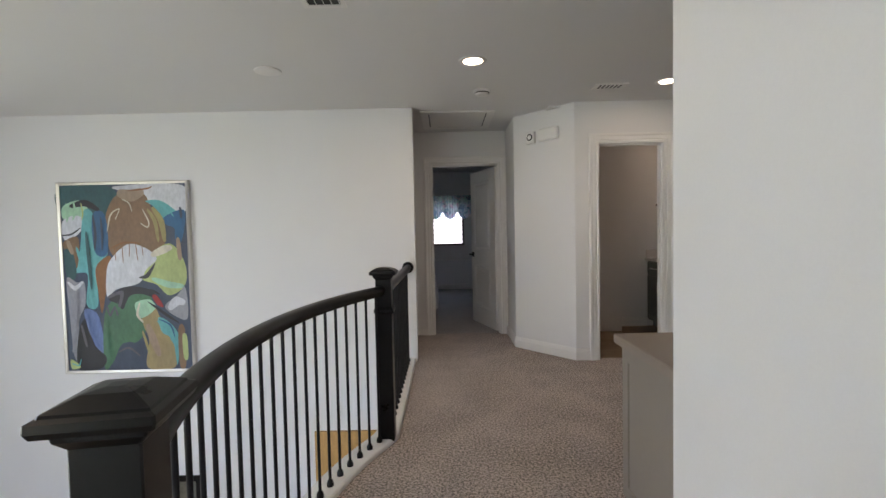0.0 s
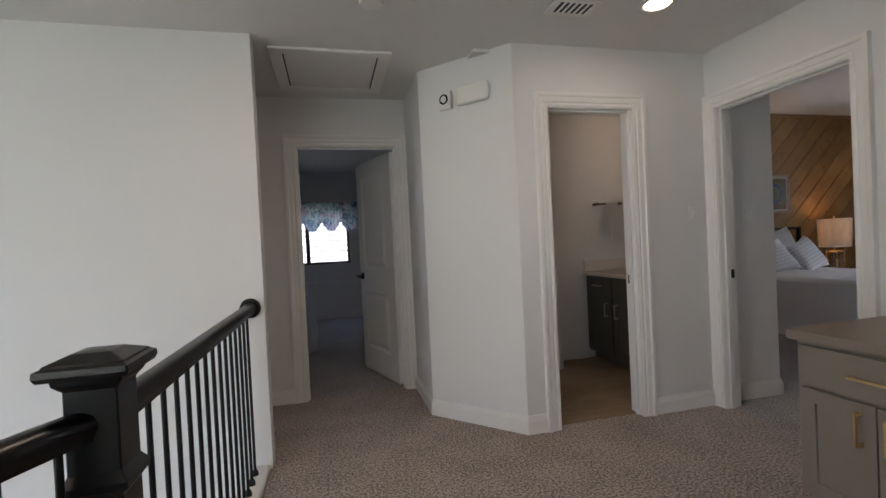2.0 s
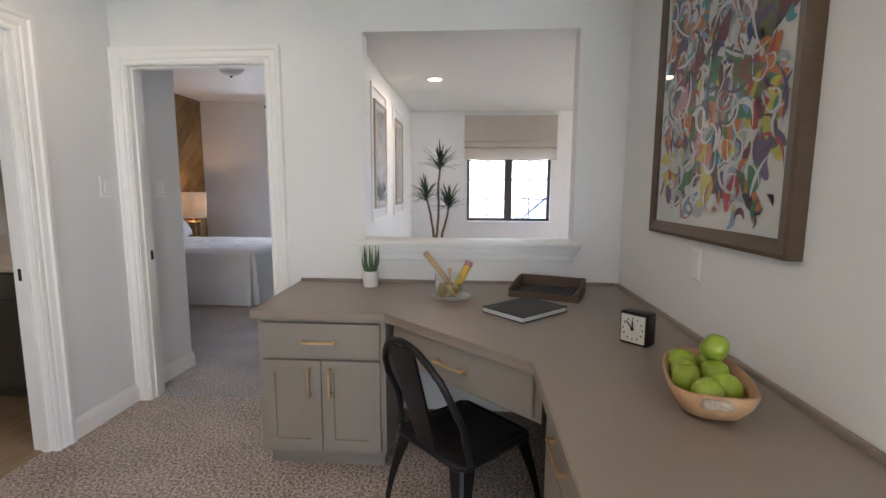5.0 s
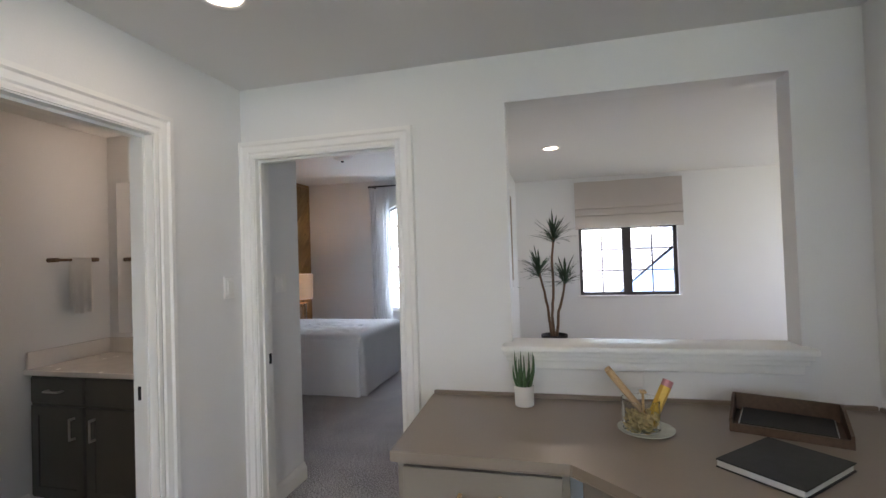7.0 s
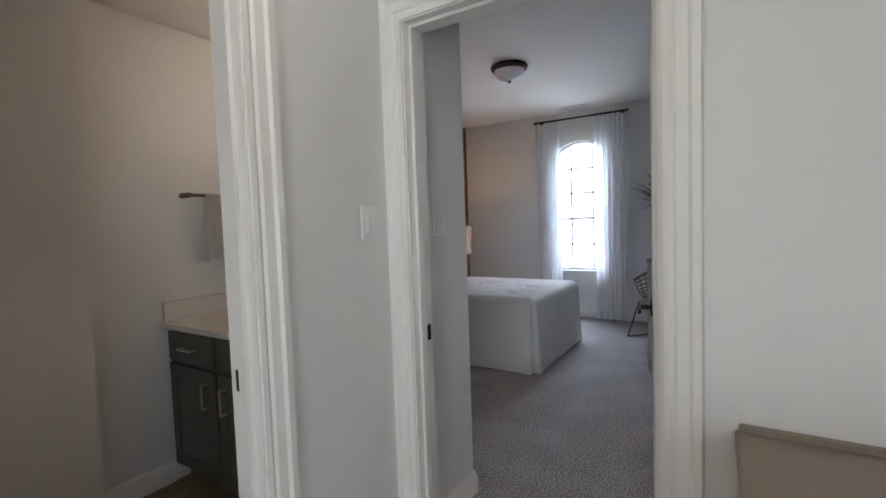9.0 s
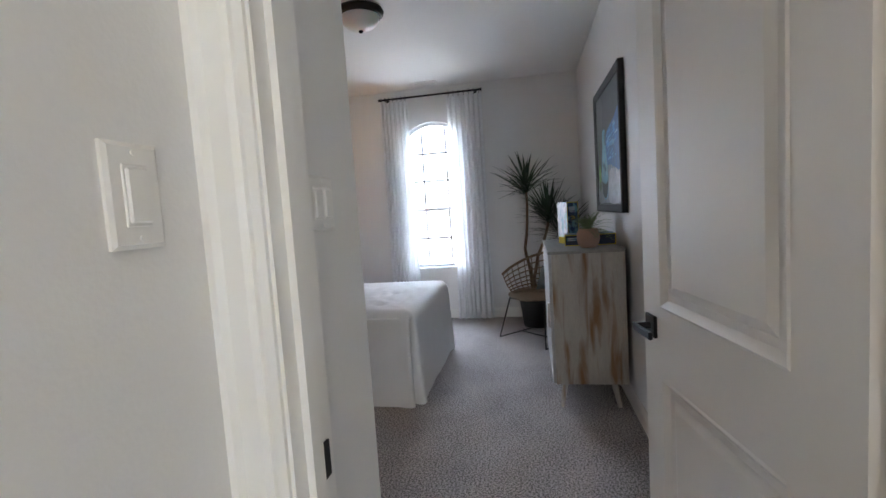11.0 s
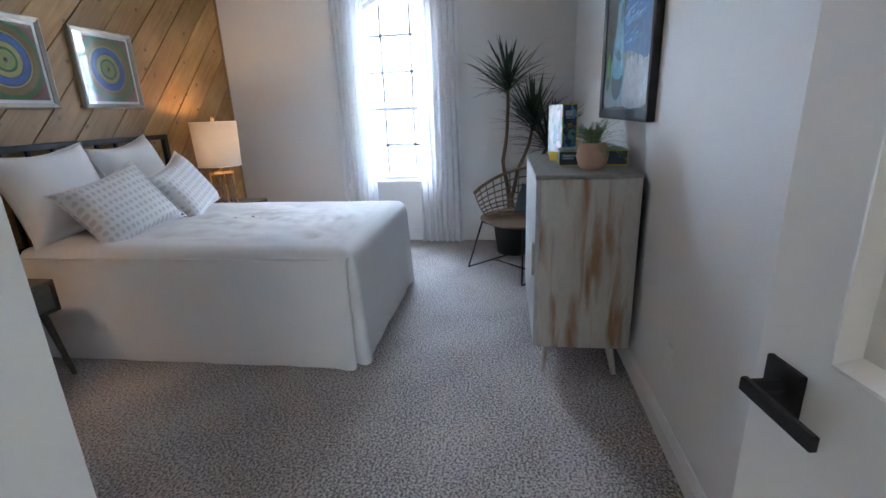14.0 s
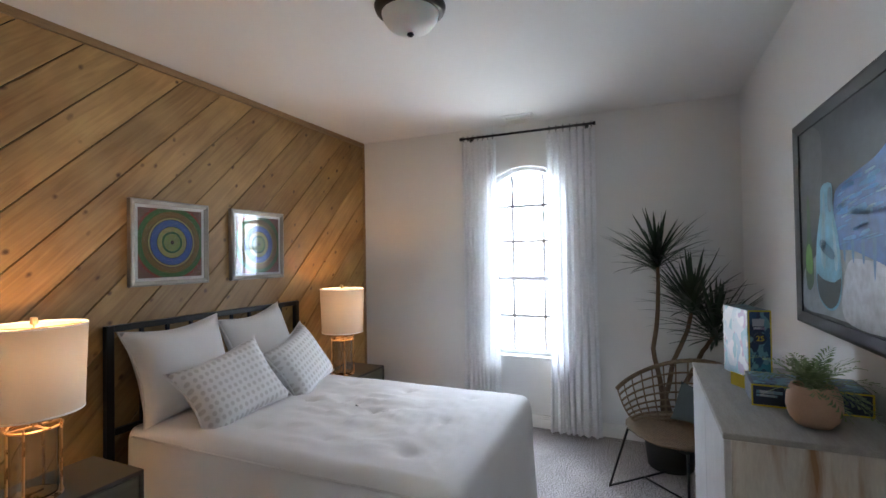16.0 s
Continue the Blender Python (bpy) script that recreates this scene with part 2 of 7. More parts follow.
def spots_mat(name, base, colors, scale, stretch=(1, 1, 1), warp=0.5, rough=0.5, edge=0.5):
    """Painted or printed patches in several colours: warped cells coloured through a stepped ramp, over a pale ground."""
    m = bpy.data.materials.new(name)
    m.use_nodes = True
    nt = m.node_tree
    b = nt.nodes["Principled BSDF"]
    b.inputs["Roughness"].default_value = rough
    tc, mp, wn = nt.nodes.new("ShaderNodeTexCoord"), nt.nodes.new("ShaderNodeMapping"), nt.nodes.new("ShaderNodeTexNoise")
    mp.inputs["Scale"].default_value = stretch
    wn.inputs["Scale"].default_value, wn.inputs["Detail"].default_value = scale * 0.6, 2
    nt.links.new(tc.outputs["Object"], mp.inputs["Vector"])
    nt.links.new(mp.outputs["Vector"], wn.inputs["Vector"])
    ad = nt.nodes.new("ShaderNodeVectorMath")
    ad.operation = "MULTIPLY_ADD"
    ad.inputs[1].default_value = (warp, warp, warp)
    nt.links.new(wn.outputs["Color"], ad.inputs[0])
    nt.links.new(mp.outputs["Vector"], ad.inputs[2])
    vo, v2 = nt.nodes.new("ShaderNodeTexVoronoi"), nt.nodes.new("ShaderNodeTexVoronoi")
    v2.feature = "DISTANCE_TO_EDGE"
    for v in (vo, v2):
        v.inputs["Scale"].default_value = scale
        nt.links.new(ad.outputs[0], v.inputs["Vector"])
    sp = nt.nodes.new("ShaderNodeSeparateColor")
    nt.links.new(vo.outputs["Color"], sp.inputs["Color"])
    rp = nt.nodes.new("ShaderNodeValToRGB")
    rp.color_ramp.interpolation = "CONSTANT"
    e = rp.color_ramp.elements
    while len(e) < len(colors):
        e.new(0.5)
    for i, c in enumerate(colors):
        e[i].position, e[i].color = i / len(colors), (*c, 1)
    nt.links.new(sp.outputs[0], rp.inputs["Fac"])
    mr = nt.nodes.new("ShaderNodeMapRange")
    mr.inputs["From Min"].default_value, mr.inputs["From Max"].default_value = edge * 0.05, edge * 0.09
    nt.links.new(v2.outputs["Distance"], mr.inputs["Value"])
    mx = nt.nodes.new("ShaderNodeMix")
    mx.data_type = "RGBA"
    mx.inputs[6].default_value = (*base, 1)
    nt.links.new(mr.outputs["Result"], mx.inputs[0])
    nt.links.new(rp.outputs["Color"], mx.inputs[7])
    nt.links.new(mx.outputs[2], b.inputs["Base Color"])
    return m


PAINT = mat("wall_paint", (0.765, 0.76, 0.745), 0.55, vary=0.02, scale=1.6, fine=140, bump=0.24, dist=0.0018)
CEILING = mat("ceiling_paint", (0.76, 0.755, 0.74), 0.8, vary=0.015, scale=1.0, fine=150, bump=0.2, dist=0.002)
TRIM = mat("trim_paint", (0.82, 0.81, 0.78), 0.42, vary=0.008, scale=2, fine=60, bump=0)
CARPET = carpet_mat("carpet", (0.13, 0.104, 0.086), (0.62, 0.515, 0.45), 180, 78)
CARPET_BLUE = carpet_mat("bedroom_carpet", (0.10, 0.091, 0.088), (0.575, 0.535, 0.52), 205, 98)
BLACK = mat("black_paint", (0.006, 0.006, 0.006), 0.30, vary=0.15, scale=6, fine=90, bump=0.05)
BLACK.node_tree.nodes["Principled BSDF"].inputs["Specular IOR Level"].default_value = 0.28
IRON = mat("black_iron", (0.008, 0.008, 0.009), 0.40, vary=0.1, bump=0.03)
IRON.node_tree.nodes["Principled BSDF"].inputs["Specular IOR Level"].default_value = 0.3
TAUPE = mat("taupe_cabinet_paint", (0.26, 0.23, 0.197), 0.4, vary=0.03, scale=4, fine=60, bump=0.03)
TAUPE_TOP = mat("taupe_desktop", (0.265, 0.22, 0.18), 0.33, vary=0.04, scale=3, fine=90, bump=0.03)
OLIVE = mat("olive_grey_vanity_paint", (0.10, 0.098, 0.085), 0.45, vary=0.04, scale=4, fine=60, bump=0.03)
BRASS = mat("brushed_brass", (0.78, 0.57, 0.30), 0.3, metal=1.0, vary=0.05, scale=20, fine=200, bump=0.02)
WHITE_PLASTIC = mat("white_plastic", (0.80, 0.79, 0.76), 0.35, vary=0.01, bump=0.0)
QUARTZ = mat("white_stone_counter", (0.76, 0.72, 0.67), 0.25, vary=0.03, scale=12, fine=140, bump=0.02)
MIRROR = mat("mirror_silver", (0.9, 0.9, 0.9), 0.07, metal=1.0, vary=0.0, bump=0.0)
GLASS = clear("window_glass", (0.97, 0.99, 1.0))
PICTURE_GLASS = clear("anti_glare_picture_glass", (0.99, 0.99, 0.99), ior=1.18)
CEDAR = plank_mat("cedar_board", (0.25, 0.134, 0.045), (0.50, 0.308, 0.118), (0.085, 0.036, 0.014), 0.24)
VINYL = plank_mat("oak_vinyl", (0.22, 0.15, 0.09), (0.42, 0.31, 0.20), (0.2, 0.13, 0.08), 0.15)
LAMP_ON = glow("downlight_lens", (1.0, 0.83, 0.62), 1.2)


# ---- mesh tools ----
def part(name, bm, material, parent=None, label="", smooth=False):
    me = bpy.data.meshes.new(name)
    bmesh.ops.recalc_face_normals(bm, faces=bm.faces)
    if smooth:
        for f in bm.faces:
            f.smooth = True
    bm.to_mesh(me)
    bm.free()
    if smooth and smooth is not True:
        me.set_sharp_from_angle(angle=radians(smooth))
    me.materials.append(material)
    ob = new(name, me)
    ob.parent = parent
    if label:
        tagged(ob, label)
    return ob


def again(name, ob, parent, m=None):
    """One more object on the same mesh."""
    o = new(name, ob.data)
    o.parent = parent
    if m is not None:
        o.matrix_basis = m
    return o


def thing(name, label, category, m=None, group="", kind=""):
    ob = new(name)
    ob.empty_display_size = 0.1
    if m is not None:
        ob.matrix_basis = m
    return tagged(ob, label, category, group, kind)


def structure(name, bm, material, label="", category="", smooth=False):
    return tagged(part(name, bm, material, smooth=smooth), label, category, kind="structure")


def box(bm, x0, x1, y0, y1, z0, z1, bevel=0.0, seg=1, m=None):
    vs = bmesh.ops.create_cube(bm, size=1.0)["verts"]
    t = Matrix.Translation(((x0 + x1) / 2, (y0 + y1) / 2, (z0 + z1) / 2)) @ Matrix.Diagonal((abs(x1 - x0), abs(y1 - y0), abs(z1 - z0), 1))
    bmesh.ops.transform(bm, matrix=t, verts=vs)
    if bevel:
        es = list({e for v in vs for e in v.link_edges})
        r = bmesh.ops.bevel(bm, geom=es, offset=bevel, segments=seg, affect="EDGES", profile=0.5, clamp_overlap=True)
        vs = list({v for f in r["faces"] for v in f.verts} | {v for v in vs if v.is_valid})
    if m is not None:
        bmesh.ops.transform(bm, matrix=m, verts=vs)
    return bm


def boxes(*rows, bevel=0.0, seg=1):
    bm = bmesh.new()
    for r in rows:
        box(bm, *r, bevel=bevel, seg=seg)
    return bm


def tube(bm, a, b, r0, r1=None, seg=10, cap=True):
    a, b = Vector(a), Vector(b)
    r1 = r0 if r1 is None else r1
    q = (b - a).to_track_quat("Z", "Y").to_matrix().to_4x4()
    rings = []
    for p, r in ((a, r0), (b, r1)):
        rings.append([bm.verts.new(Matrix.Translation(p) @ q @ Vector((r * math.cos(2 * math.pi * i / seg), r * math.sin(2 * math.pi * i / seg), 0))) for i in range(seg)])
    for i in range(seg):
        bm.faces.new((rings[0][i], rings[0][(i + 1) % seg], rings[1][(i + 1) % seg], rings[1][i]))
    if cap:
        bm.faces.new(rings[0][::-1])
        bm.faces.new(rings[1])
    return bm


def lathe(bm, profile, seg=24, at=(0, 0, 0)):
    """Turn a profile of (radius, height) pairs round the upright axis."""
    rings = []
    for r, z in profile:
        if r < 1e-5:
            rings.append([bm.verts.new((at[0], at[1], at[2] + z))] * seg)
        else:
            rings.append([bm.verts.new((at[0] + r * math.cos(2 * math.pi * i / seg), at[1] + r * math.sin(2 * math.pi * i / seg), at[2] + z)) for i in range(seg)])
    for a, b in zip(rings, rings[1:]):
        for i in range(seg):
            q = []
            for v in (a[i], a[(i + 1) % seg], b[(i + 1) % seg], b[i]):
                if v not in q:
                    q.append(v)
            if len(q) > 2:
                bm.faces.new(q)
    return bm


def pipe(bm, pts, r, seg=8, closed=False, taper=None):
    """A round bar along a line of points."""
    pts = [Vector(p) for p in pts]
    n = len(pts)
    rings = []
    up = None
    for i, p in enumerate(pts):
        a = pts[(i - 1) % n] if closed or i > 0 else p
        b = pts[(i + 1) % n] if closed or i < n - 1 else p
        t = (b - a).normalized()
        if up is None:
            up = t.orthogonal().normalized()
        side = t.cross(up)
        if side.length < 1e-4:
            side = t.orthogonal()
        side.normalize()
        up = side.cross(t).normalized()
        rr = r if taper is None else r + (taper - r) * i / (n - 1)
        rings.append([bm.verts.new(p + side * rr * math.cos(2 * math.pi * k / seg) + up * rr * math.sin(2 * math.pi * k / seg)) for k in range(seg)])
    for i in range(n if closed else n - 1):
        a, b = rings[i], rings[(i + 1) % n]
        for k in range(seg):
            bm.faces.new((a[k], a[(k + 1) % seg], b[(k + 1) % seg], b[k]))
    if not closed:
        bm.faces.new(rings[0][::-1])
        bm.faces.new(rings[-1])
    return bm


def sweep(bm, profile, path, closed=False):
    """Run a closed profile of (sideways, up) pairs along a level path of (x, y, z) points, mitred."""
    path = [Vector(p) for p in path]
    n = len(path)
    rings = []
    for i, p in enumerate(path):
        d0 = (p - path[i - 1]).normalized() if closed or i > 0 else None
        d1 = (path[(i + 1) % n] - p).normalized() if closed or i < n - 1 else None
        d0, d1 = d0 or d1, d1 or d0
        n0, n1 = Vector((d0.y, -d0.x, 0)), Vector((d1.y, -d1.x, 0))
        s = (n0 + n1).normalized()
        k = 1 / max(0.3, s.dot(n0))
        rings.append([bm.verts.new(p + s * (u * k) + Vector((0, 0, v))) for u, v in profile])
    m = len(profile)
    for i in range(n if closed else n - 1):
        a, b = rings[i], rings[(i + 1) % n]
        for k in range(m):
            bm.faces.new((a[k], a[(k + 1) % m], b[(k + 1) % m], b[k]))
    if not closed:
        bm.faces.new(rings[0][::-1])
        bm.faces.new(rings[-1])
    return bm


def slab(axis, at, thick, u0, u1, z0, z1, holes=()):
    """A wall across axis 'x' or 'y', from at to at + thick, with rectangular holes (u0, u1, z0, z1) cut through it."""
    us = sorted({u0, u1, *[h[0] for h in holes], *[h[1] for h in holes]})
    zs = sorted({z0, z1, *[max(z0, h[2]) for h in holes], *[min(z1, h[3]) for h in holes]})
    us = [u for u in us if u0 <= u <= u1]
    bm = bmesh.new()
    grid = {}

    def v(side, i, j):
        if (side, i, j) not in grid:
            w = at + thick * side
            grid[side, i, j] = bm.verts.new((w, us[i], zs[j]) if axis == "x" else (us[i], w, zs[j]))
        return grid[side, i, j]

    def solid(i, j):
        if not (0 <= i < len(us) - 1 and 0 <= j < len(zs) - 1):
            return False
        cu, cz = (us[i] + us[i + 1]) / 2, (zs[j] + zs[j + 1]) / 2
        return not any(h[0] < cu < h[1] and h[2] < cz < h[3] for h in holes)

    for i in range(len(us) - 1):
        for j in range(len(zs) - 1):
            if not solid(i, j):
                continue
            for s in (0, 1):
                bm.faces.new((v(s, i, j), v(s, i + 1, j), v(s, i + 1, j + 1), v(s, i, j + 1)))
            for di, dj, a, b in ((-1, 0, (i, j), (i, j + 1)), (1, 0, (i + 1, j), (i + 1, j + 1)), (0, -1, (i, j), (i + 1, j)), (0, 1, (i, j + 1), (i + 1, j + 1))):
                if not solid(i + di, j + dj):
                    bm.faces.new((v(0, *a), v(0, *b), v(1, *b), v(1, *a)))
    return bm


def flat(points, z0, z1):
    """A plate with the outline points, from z0 up to z1."""
    bm = bmesh.new()
    lo = [bm.verts.new((x, y, z0)) for x, y in points]
    hi = [bm.verts.new((x, y, z1)) for x, y in points]
    bm.faces.new(lo[::-1])
    bm.faces.new(hi)
    n = len(points)
    for i in range(n):
        bm.faces.new((lo[i], lo[(i + 1) % n], hi[(i + 1) % n], hi[i]))
    return bm


CASING = [(0.0, 0.0), (0.0, 0.010), (0.013, 0.013), (0.024, 0.007), (0.032, 0.014), (0.060, 0.016), (0.069, 0.024), (0.089, 0.024), (0.094, 0.0)]


def casing(name, axis, at, side, a0, a1, top, gap=-0.006):
    """Moulded casing round a door opening a0..a1 on the wall face at; side is the way it stands proud."""
    bm = bmesh.new()
    rings = []
    for cu, su, cz, sz in ((a0, -1, 0.0, 0), (a0, -1, top, 1), (a1, 1, top, 1), (a1, 1, 0.0, 0)):
        ring = []
        for d, h in CASING:
            u, z, w = cu + su * (d - gap), cz + sz * (d - gap), at + side * h
            ring.append(bm.verts.new((w, u, z) if axis == "x" else (u, w, z)))
        rings.append(ring)
    for a, b in zip(rings, rings[1:]):
        for k in range(len(CASING)):
            bm.faces.new((a[k], a[(k + 1) % len(CASING)], b[(k + 1) % len(CASING)], b[k]))
    bm.faces.new(rings[0])
    bm.faces.new(rings[-1][::-1])
    return structure(name, bm, TRIM, "white moulded door casing", "trim", smooth=20)


def jamb(name, axis, at, thick, a0, a1, top, stop=0.5):
    """White lining of a door opening with its stop strip."""
    lining = thing(name, "white painted door jamb with stop", "trim", kind="structure")
    lo, hi = min(at, at + thick) - 0.002, max(at, at + thick) + 0.002
    mid = lo + (hi - lo) * stop

    def b(nm, u0, u1, w0, w1, z0, z1):
        bm = bmesh.new()
        if axis == "x":
            box(bm, w0, w1, u0, u1, z0, z1)
        else:
            box(bm, u0, u1, w0, w1, z0, z1)
        part(nm, bm, TRIM, lining)
    b("jamb_board", a0, a0 + 0.018, lo, hi, 0, top)
    b("jamb_board", a1 - 0.018, a1, lo, hi, 0, top)
    b("jamb_head", a0 + 0.018, a1 - 0.018, lo, hi, top - 0.018, top)
    b("stop", a0 + 0.018, a0 + 0.03, mid - 0.017, mid + 0.017, 0, top - 0.018)
    b("stop", a1 - 0.03, a1 - 0.018, mid - 0.017, mid + 0.017, 0, top - 0.018)
    b("stop", a0 + 0.03, a1 - 0.03, mid - 0.017, mid + 0.017, top - 0.03, top - 0.018)
    return lining


BASE = [(0.0, 0.0), (0.015, 0.0), (0.015, 0.078), (0.011, 0.084), (0.011, 0.094), (0.008, 0.098), (0.006, 0.112), (0.0, 0.114)]


def baseboard(path):
    """White baseboard along a plan line; it stands proud to the right of the way walked."""
    bm = bmesh.new()
    sweep(bm, BASE, [(x, y, 0.002) for x, y in path])
    return structure("baseboard", bm, TRIM, "white moulded baseboard", "baseboard", smooth=30)


# ---- large structure ----
HC, BC, GC = 2.44, 2.765, 2.54        # ceilings of hall, bedroom, game room
XE, YN = 3.53, 5.72                   # faces of the nook's east wall and of the bath wall


def arc_points(off=0.0, n=28):
    """Plan line of the curved balustrade from the near newel to the far one, moved east by off."""
    a, b, c = Vector((0.41, 2.03)), Vector((0.215, 3.06)), Vector((0.508, 4.11))
    d = 2 * (a.x * (b.y - c.y) + b.x * (c.y - a.y) + c.x * (a.y - b.y))
    ux = (a.length_squared * (b.y - c.y) + b.length_squared * (c.y - a.y) + c.length_squared * (a.y - b.y)) / d
    uy = (a.length_squared * (c.x - b.x) + b.length_squared * (a.x - c.x) + c.length_squared * (b.x - a.x)) / d
    o = Vector((ux, uy))
    r = (a - o).length - off
    t0, t1 = math.atan2(a.y - o.y, a.x - o.x) % (2 * math.pi), math.atan2(c.y - o.y, c.x - o.x) % (2 * math.pi)
    return [(o.x + r * math.cos(t0 + (t1 - t0) * i / n), o.y + r * math.sin(t0 + (t1 - t0) * i / n)) for i in range(n + 1)]


edge = arc_points(0.05)
structure("floor", flat([(0.46, -1.0), (0.46, 1.99)] + edge + [(0.575, 4.14), (0.575, 5.86), (-0.8, 5.86), (-0.8, 6.965), (1.66, 6.965), (1.66, 6.30), (2.15, 5.78), (3.59, 5.78), (3.59, -1.0)], -0.3, 0.0),
          CARPET, "beige flecked cut-pile carpet of the upstairs hall", "carpet")
structure("floor_bedroom", boxes((3.59, 8.5, 4.64, 8.25, -0.3, 0.0)), CARPET_BLUE, "grey-beige cut-pile bedroom carpet", "carpet")
structure("floor_game_room", boxes((3.59, 8.3, -0.5, 4.64, -0.3, 0.0)), CARPET, "beige carpet of the game room", "carpet")
structure("floor_far_bedroom", boxes((-2.4, 3.0, 6.965, 11.4, -0.3, 0.0)), CARPET_BLUE, "grey-beige carpet of the far bedroom", "carpet")
structure("floor_downstairs", boxes((-4.3, 3.6, -1.0, 5.9, -3.25, -3.05)), VINYL, "oak floor at the foot of the stairwell", "floor")

structure("ceiling", boxes((-4.3, 3.65, -1.1, 7.02, HC, HC + 0.1)), CEILING, "white textured hall ceiling", "ceiling")
structure("ceiling_bedroom", boxes((3.66, 8.6, 4.58, 8.3, BC, BC + 0.1)), CEILING, "white bedroom ceiling", "ceiling")
structure("ceiling_game_room", boxes((3.66, 8.4, -0.6, 4.575, GC, GC + 0.1)), CEILING, "white game room ceiling", "ceiling")
structure("ceiling_far_bedroom", boxes((-2.5, 3.1, 7.025, 11.5, 2.5, 2.6)), CEILING, "white ceiling of the far bedroom", "ceiling")
# unseen cover; its wide west overhang is added to block the sun
structure("roof", boxes((-7.0, 8.9, -2.2, 11.8, 2.9, 3.0)), CEILING, "unseen flat cover over the rooms, added to block the sun", "roof")

DB0, DB1, DTOP = 4.792, 5.652, 2.063    # bedroom door opening along the east wall
BA0, BA1 = 2.320, 2.957                 # bath door opening
F0, F1 = 0.716, 1.545                 # far bedroom door opening
OP = (3.04, 4.243, 1.035, 2.207)        # pass-through to the game room
structure("wall_east", slab("x", XE, 0.12, 2.65, 5.84, 0, 2.9, [(DB0, DB1, -1, DTOP), OP]), PAINT, "white wall with the bedroom door and a framed pass-through", "wall")
structure("wall_bath", slab("y", YN, 0.12, 2.11, XE, 0, HC, [(BA0, BA1, -1, DTOP)]), PAINT, "white wall with the bath door", "wall")
structure("wall_angled", flat([(2.11, 5.72), (1.622, 6.262), (1.622, 6.905), (1.74, 6.905), (1.74, 6.31), (2.11, 5.88)], 0, HC), PAINT, "white angled wall", "wall")
structure("wall_far_door", slab("y", 6.905, 0.12, -2.4, 3.0, 0, 2.6, [(F0, F1, -1, DTOP)]), PAINT, "white wall with the far bedroom door", "wall")
structure("wall_stairwell", slab("y", 5.80, 0.12, -4.3, 0.588, -3.05, HC), PAINT, "tall white stairwell wall", "wall")
structure("wall_corridor_end", boxes((-0.92, -0.8, 5.92, 6.905, 0, HC)), PAINT, "white end wall of the short corridor", "wall")
# the openings of the west and south walls are unseen, added for fill lamps
structure("wall_west", slab("x", -4.3, 0.12, -1.0, 5.92, -3.05, HC, [(1.3, 3.9, -0.9, 2.1)]), PAINT, "white stairwell wall with an unseen opening added for daylight", "wall")
structure("wall_south", slab("y", -1.12, 0.12, -4.3, 3.65, -3.05, HC, [(-3.2, -1.0, -0.6, 2.1)]), PAINT, "white wall with an unseen south opening added for daylight in the stairwell", "wall")
structure("wall_nook", flat([(1.567, -1.0), (1.687, -1.0), (1.687, 2.65), (3.53, 2.65), (3.53, 2.77), (1.567, 2.77)], 0, HC), PAINT, "white corner wall of the desk nook", "wall")
structure("wall_stair_side", boxes((0.35, 0.45, -1.0, 1.9, -3.05, -0.3)), PAINT, "white wall below the landing", "wall")
bm = bmesh.new()
sweep(bm, [(0.0, -3.05), (0.06, -3.05), (0.06, -0.3), (0.0, -0.3)], [(x, y, 0) for x, y in arc_points(0.0)] + [(0.535, 4.16, 0), (0.535, 5.80, 0)])
structure("wall_under_landing", bm, PAINT, "white curved wall below the landing", "wall", smooth=30)

# bath
structure("floor_bath", boxes((2.1, 4.0, 5.78, 7.3, -0.3, 0.004)), VINYL, "oak-look vinyl plank floor of the bath", "floor")
structure("wall_bath_back", boxes((1.9, 4.1, 7.18, 7.30, 0, HC)), PAINT, "white bath wall", "wall")
structure("wall_bath_side", slab("y", 5.73, 0.11, 3.65, 4.105, 0, 2.9), PAINT, "white wall between bath and bedroom entry", "wall")
structure("wall_bath_east", boxes((3.96, 4.105, 5.84, 8.30, 0, 2.9)), PAINT, "white wall between bath and bedroom", "wall")
structure("wall_bath_west", boxes((2.0, 2.12, 5.86, 7.18, 0, HC)), PAINT, "white bath wall", "wall")
structure("ceiling_bath", boxes((1.9, 4.0, 5.83, 7.18, HC - 0.02, HC + 0.1)), CEILING, "white bath ceiling", "ceiling")

# bedroom
WY0, WY1, WZ0, WZS, WZT = 6.06, 6.70, 0.63, 2.26, 2.37   # arched window
WX = 8.40


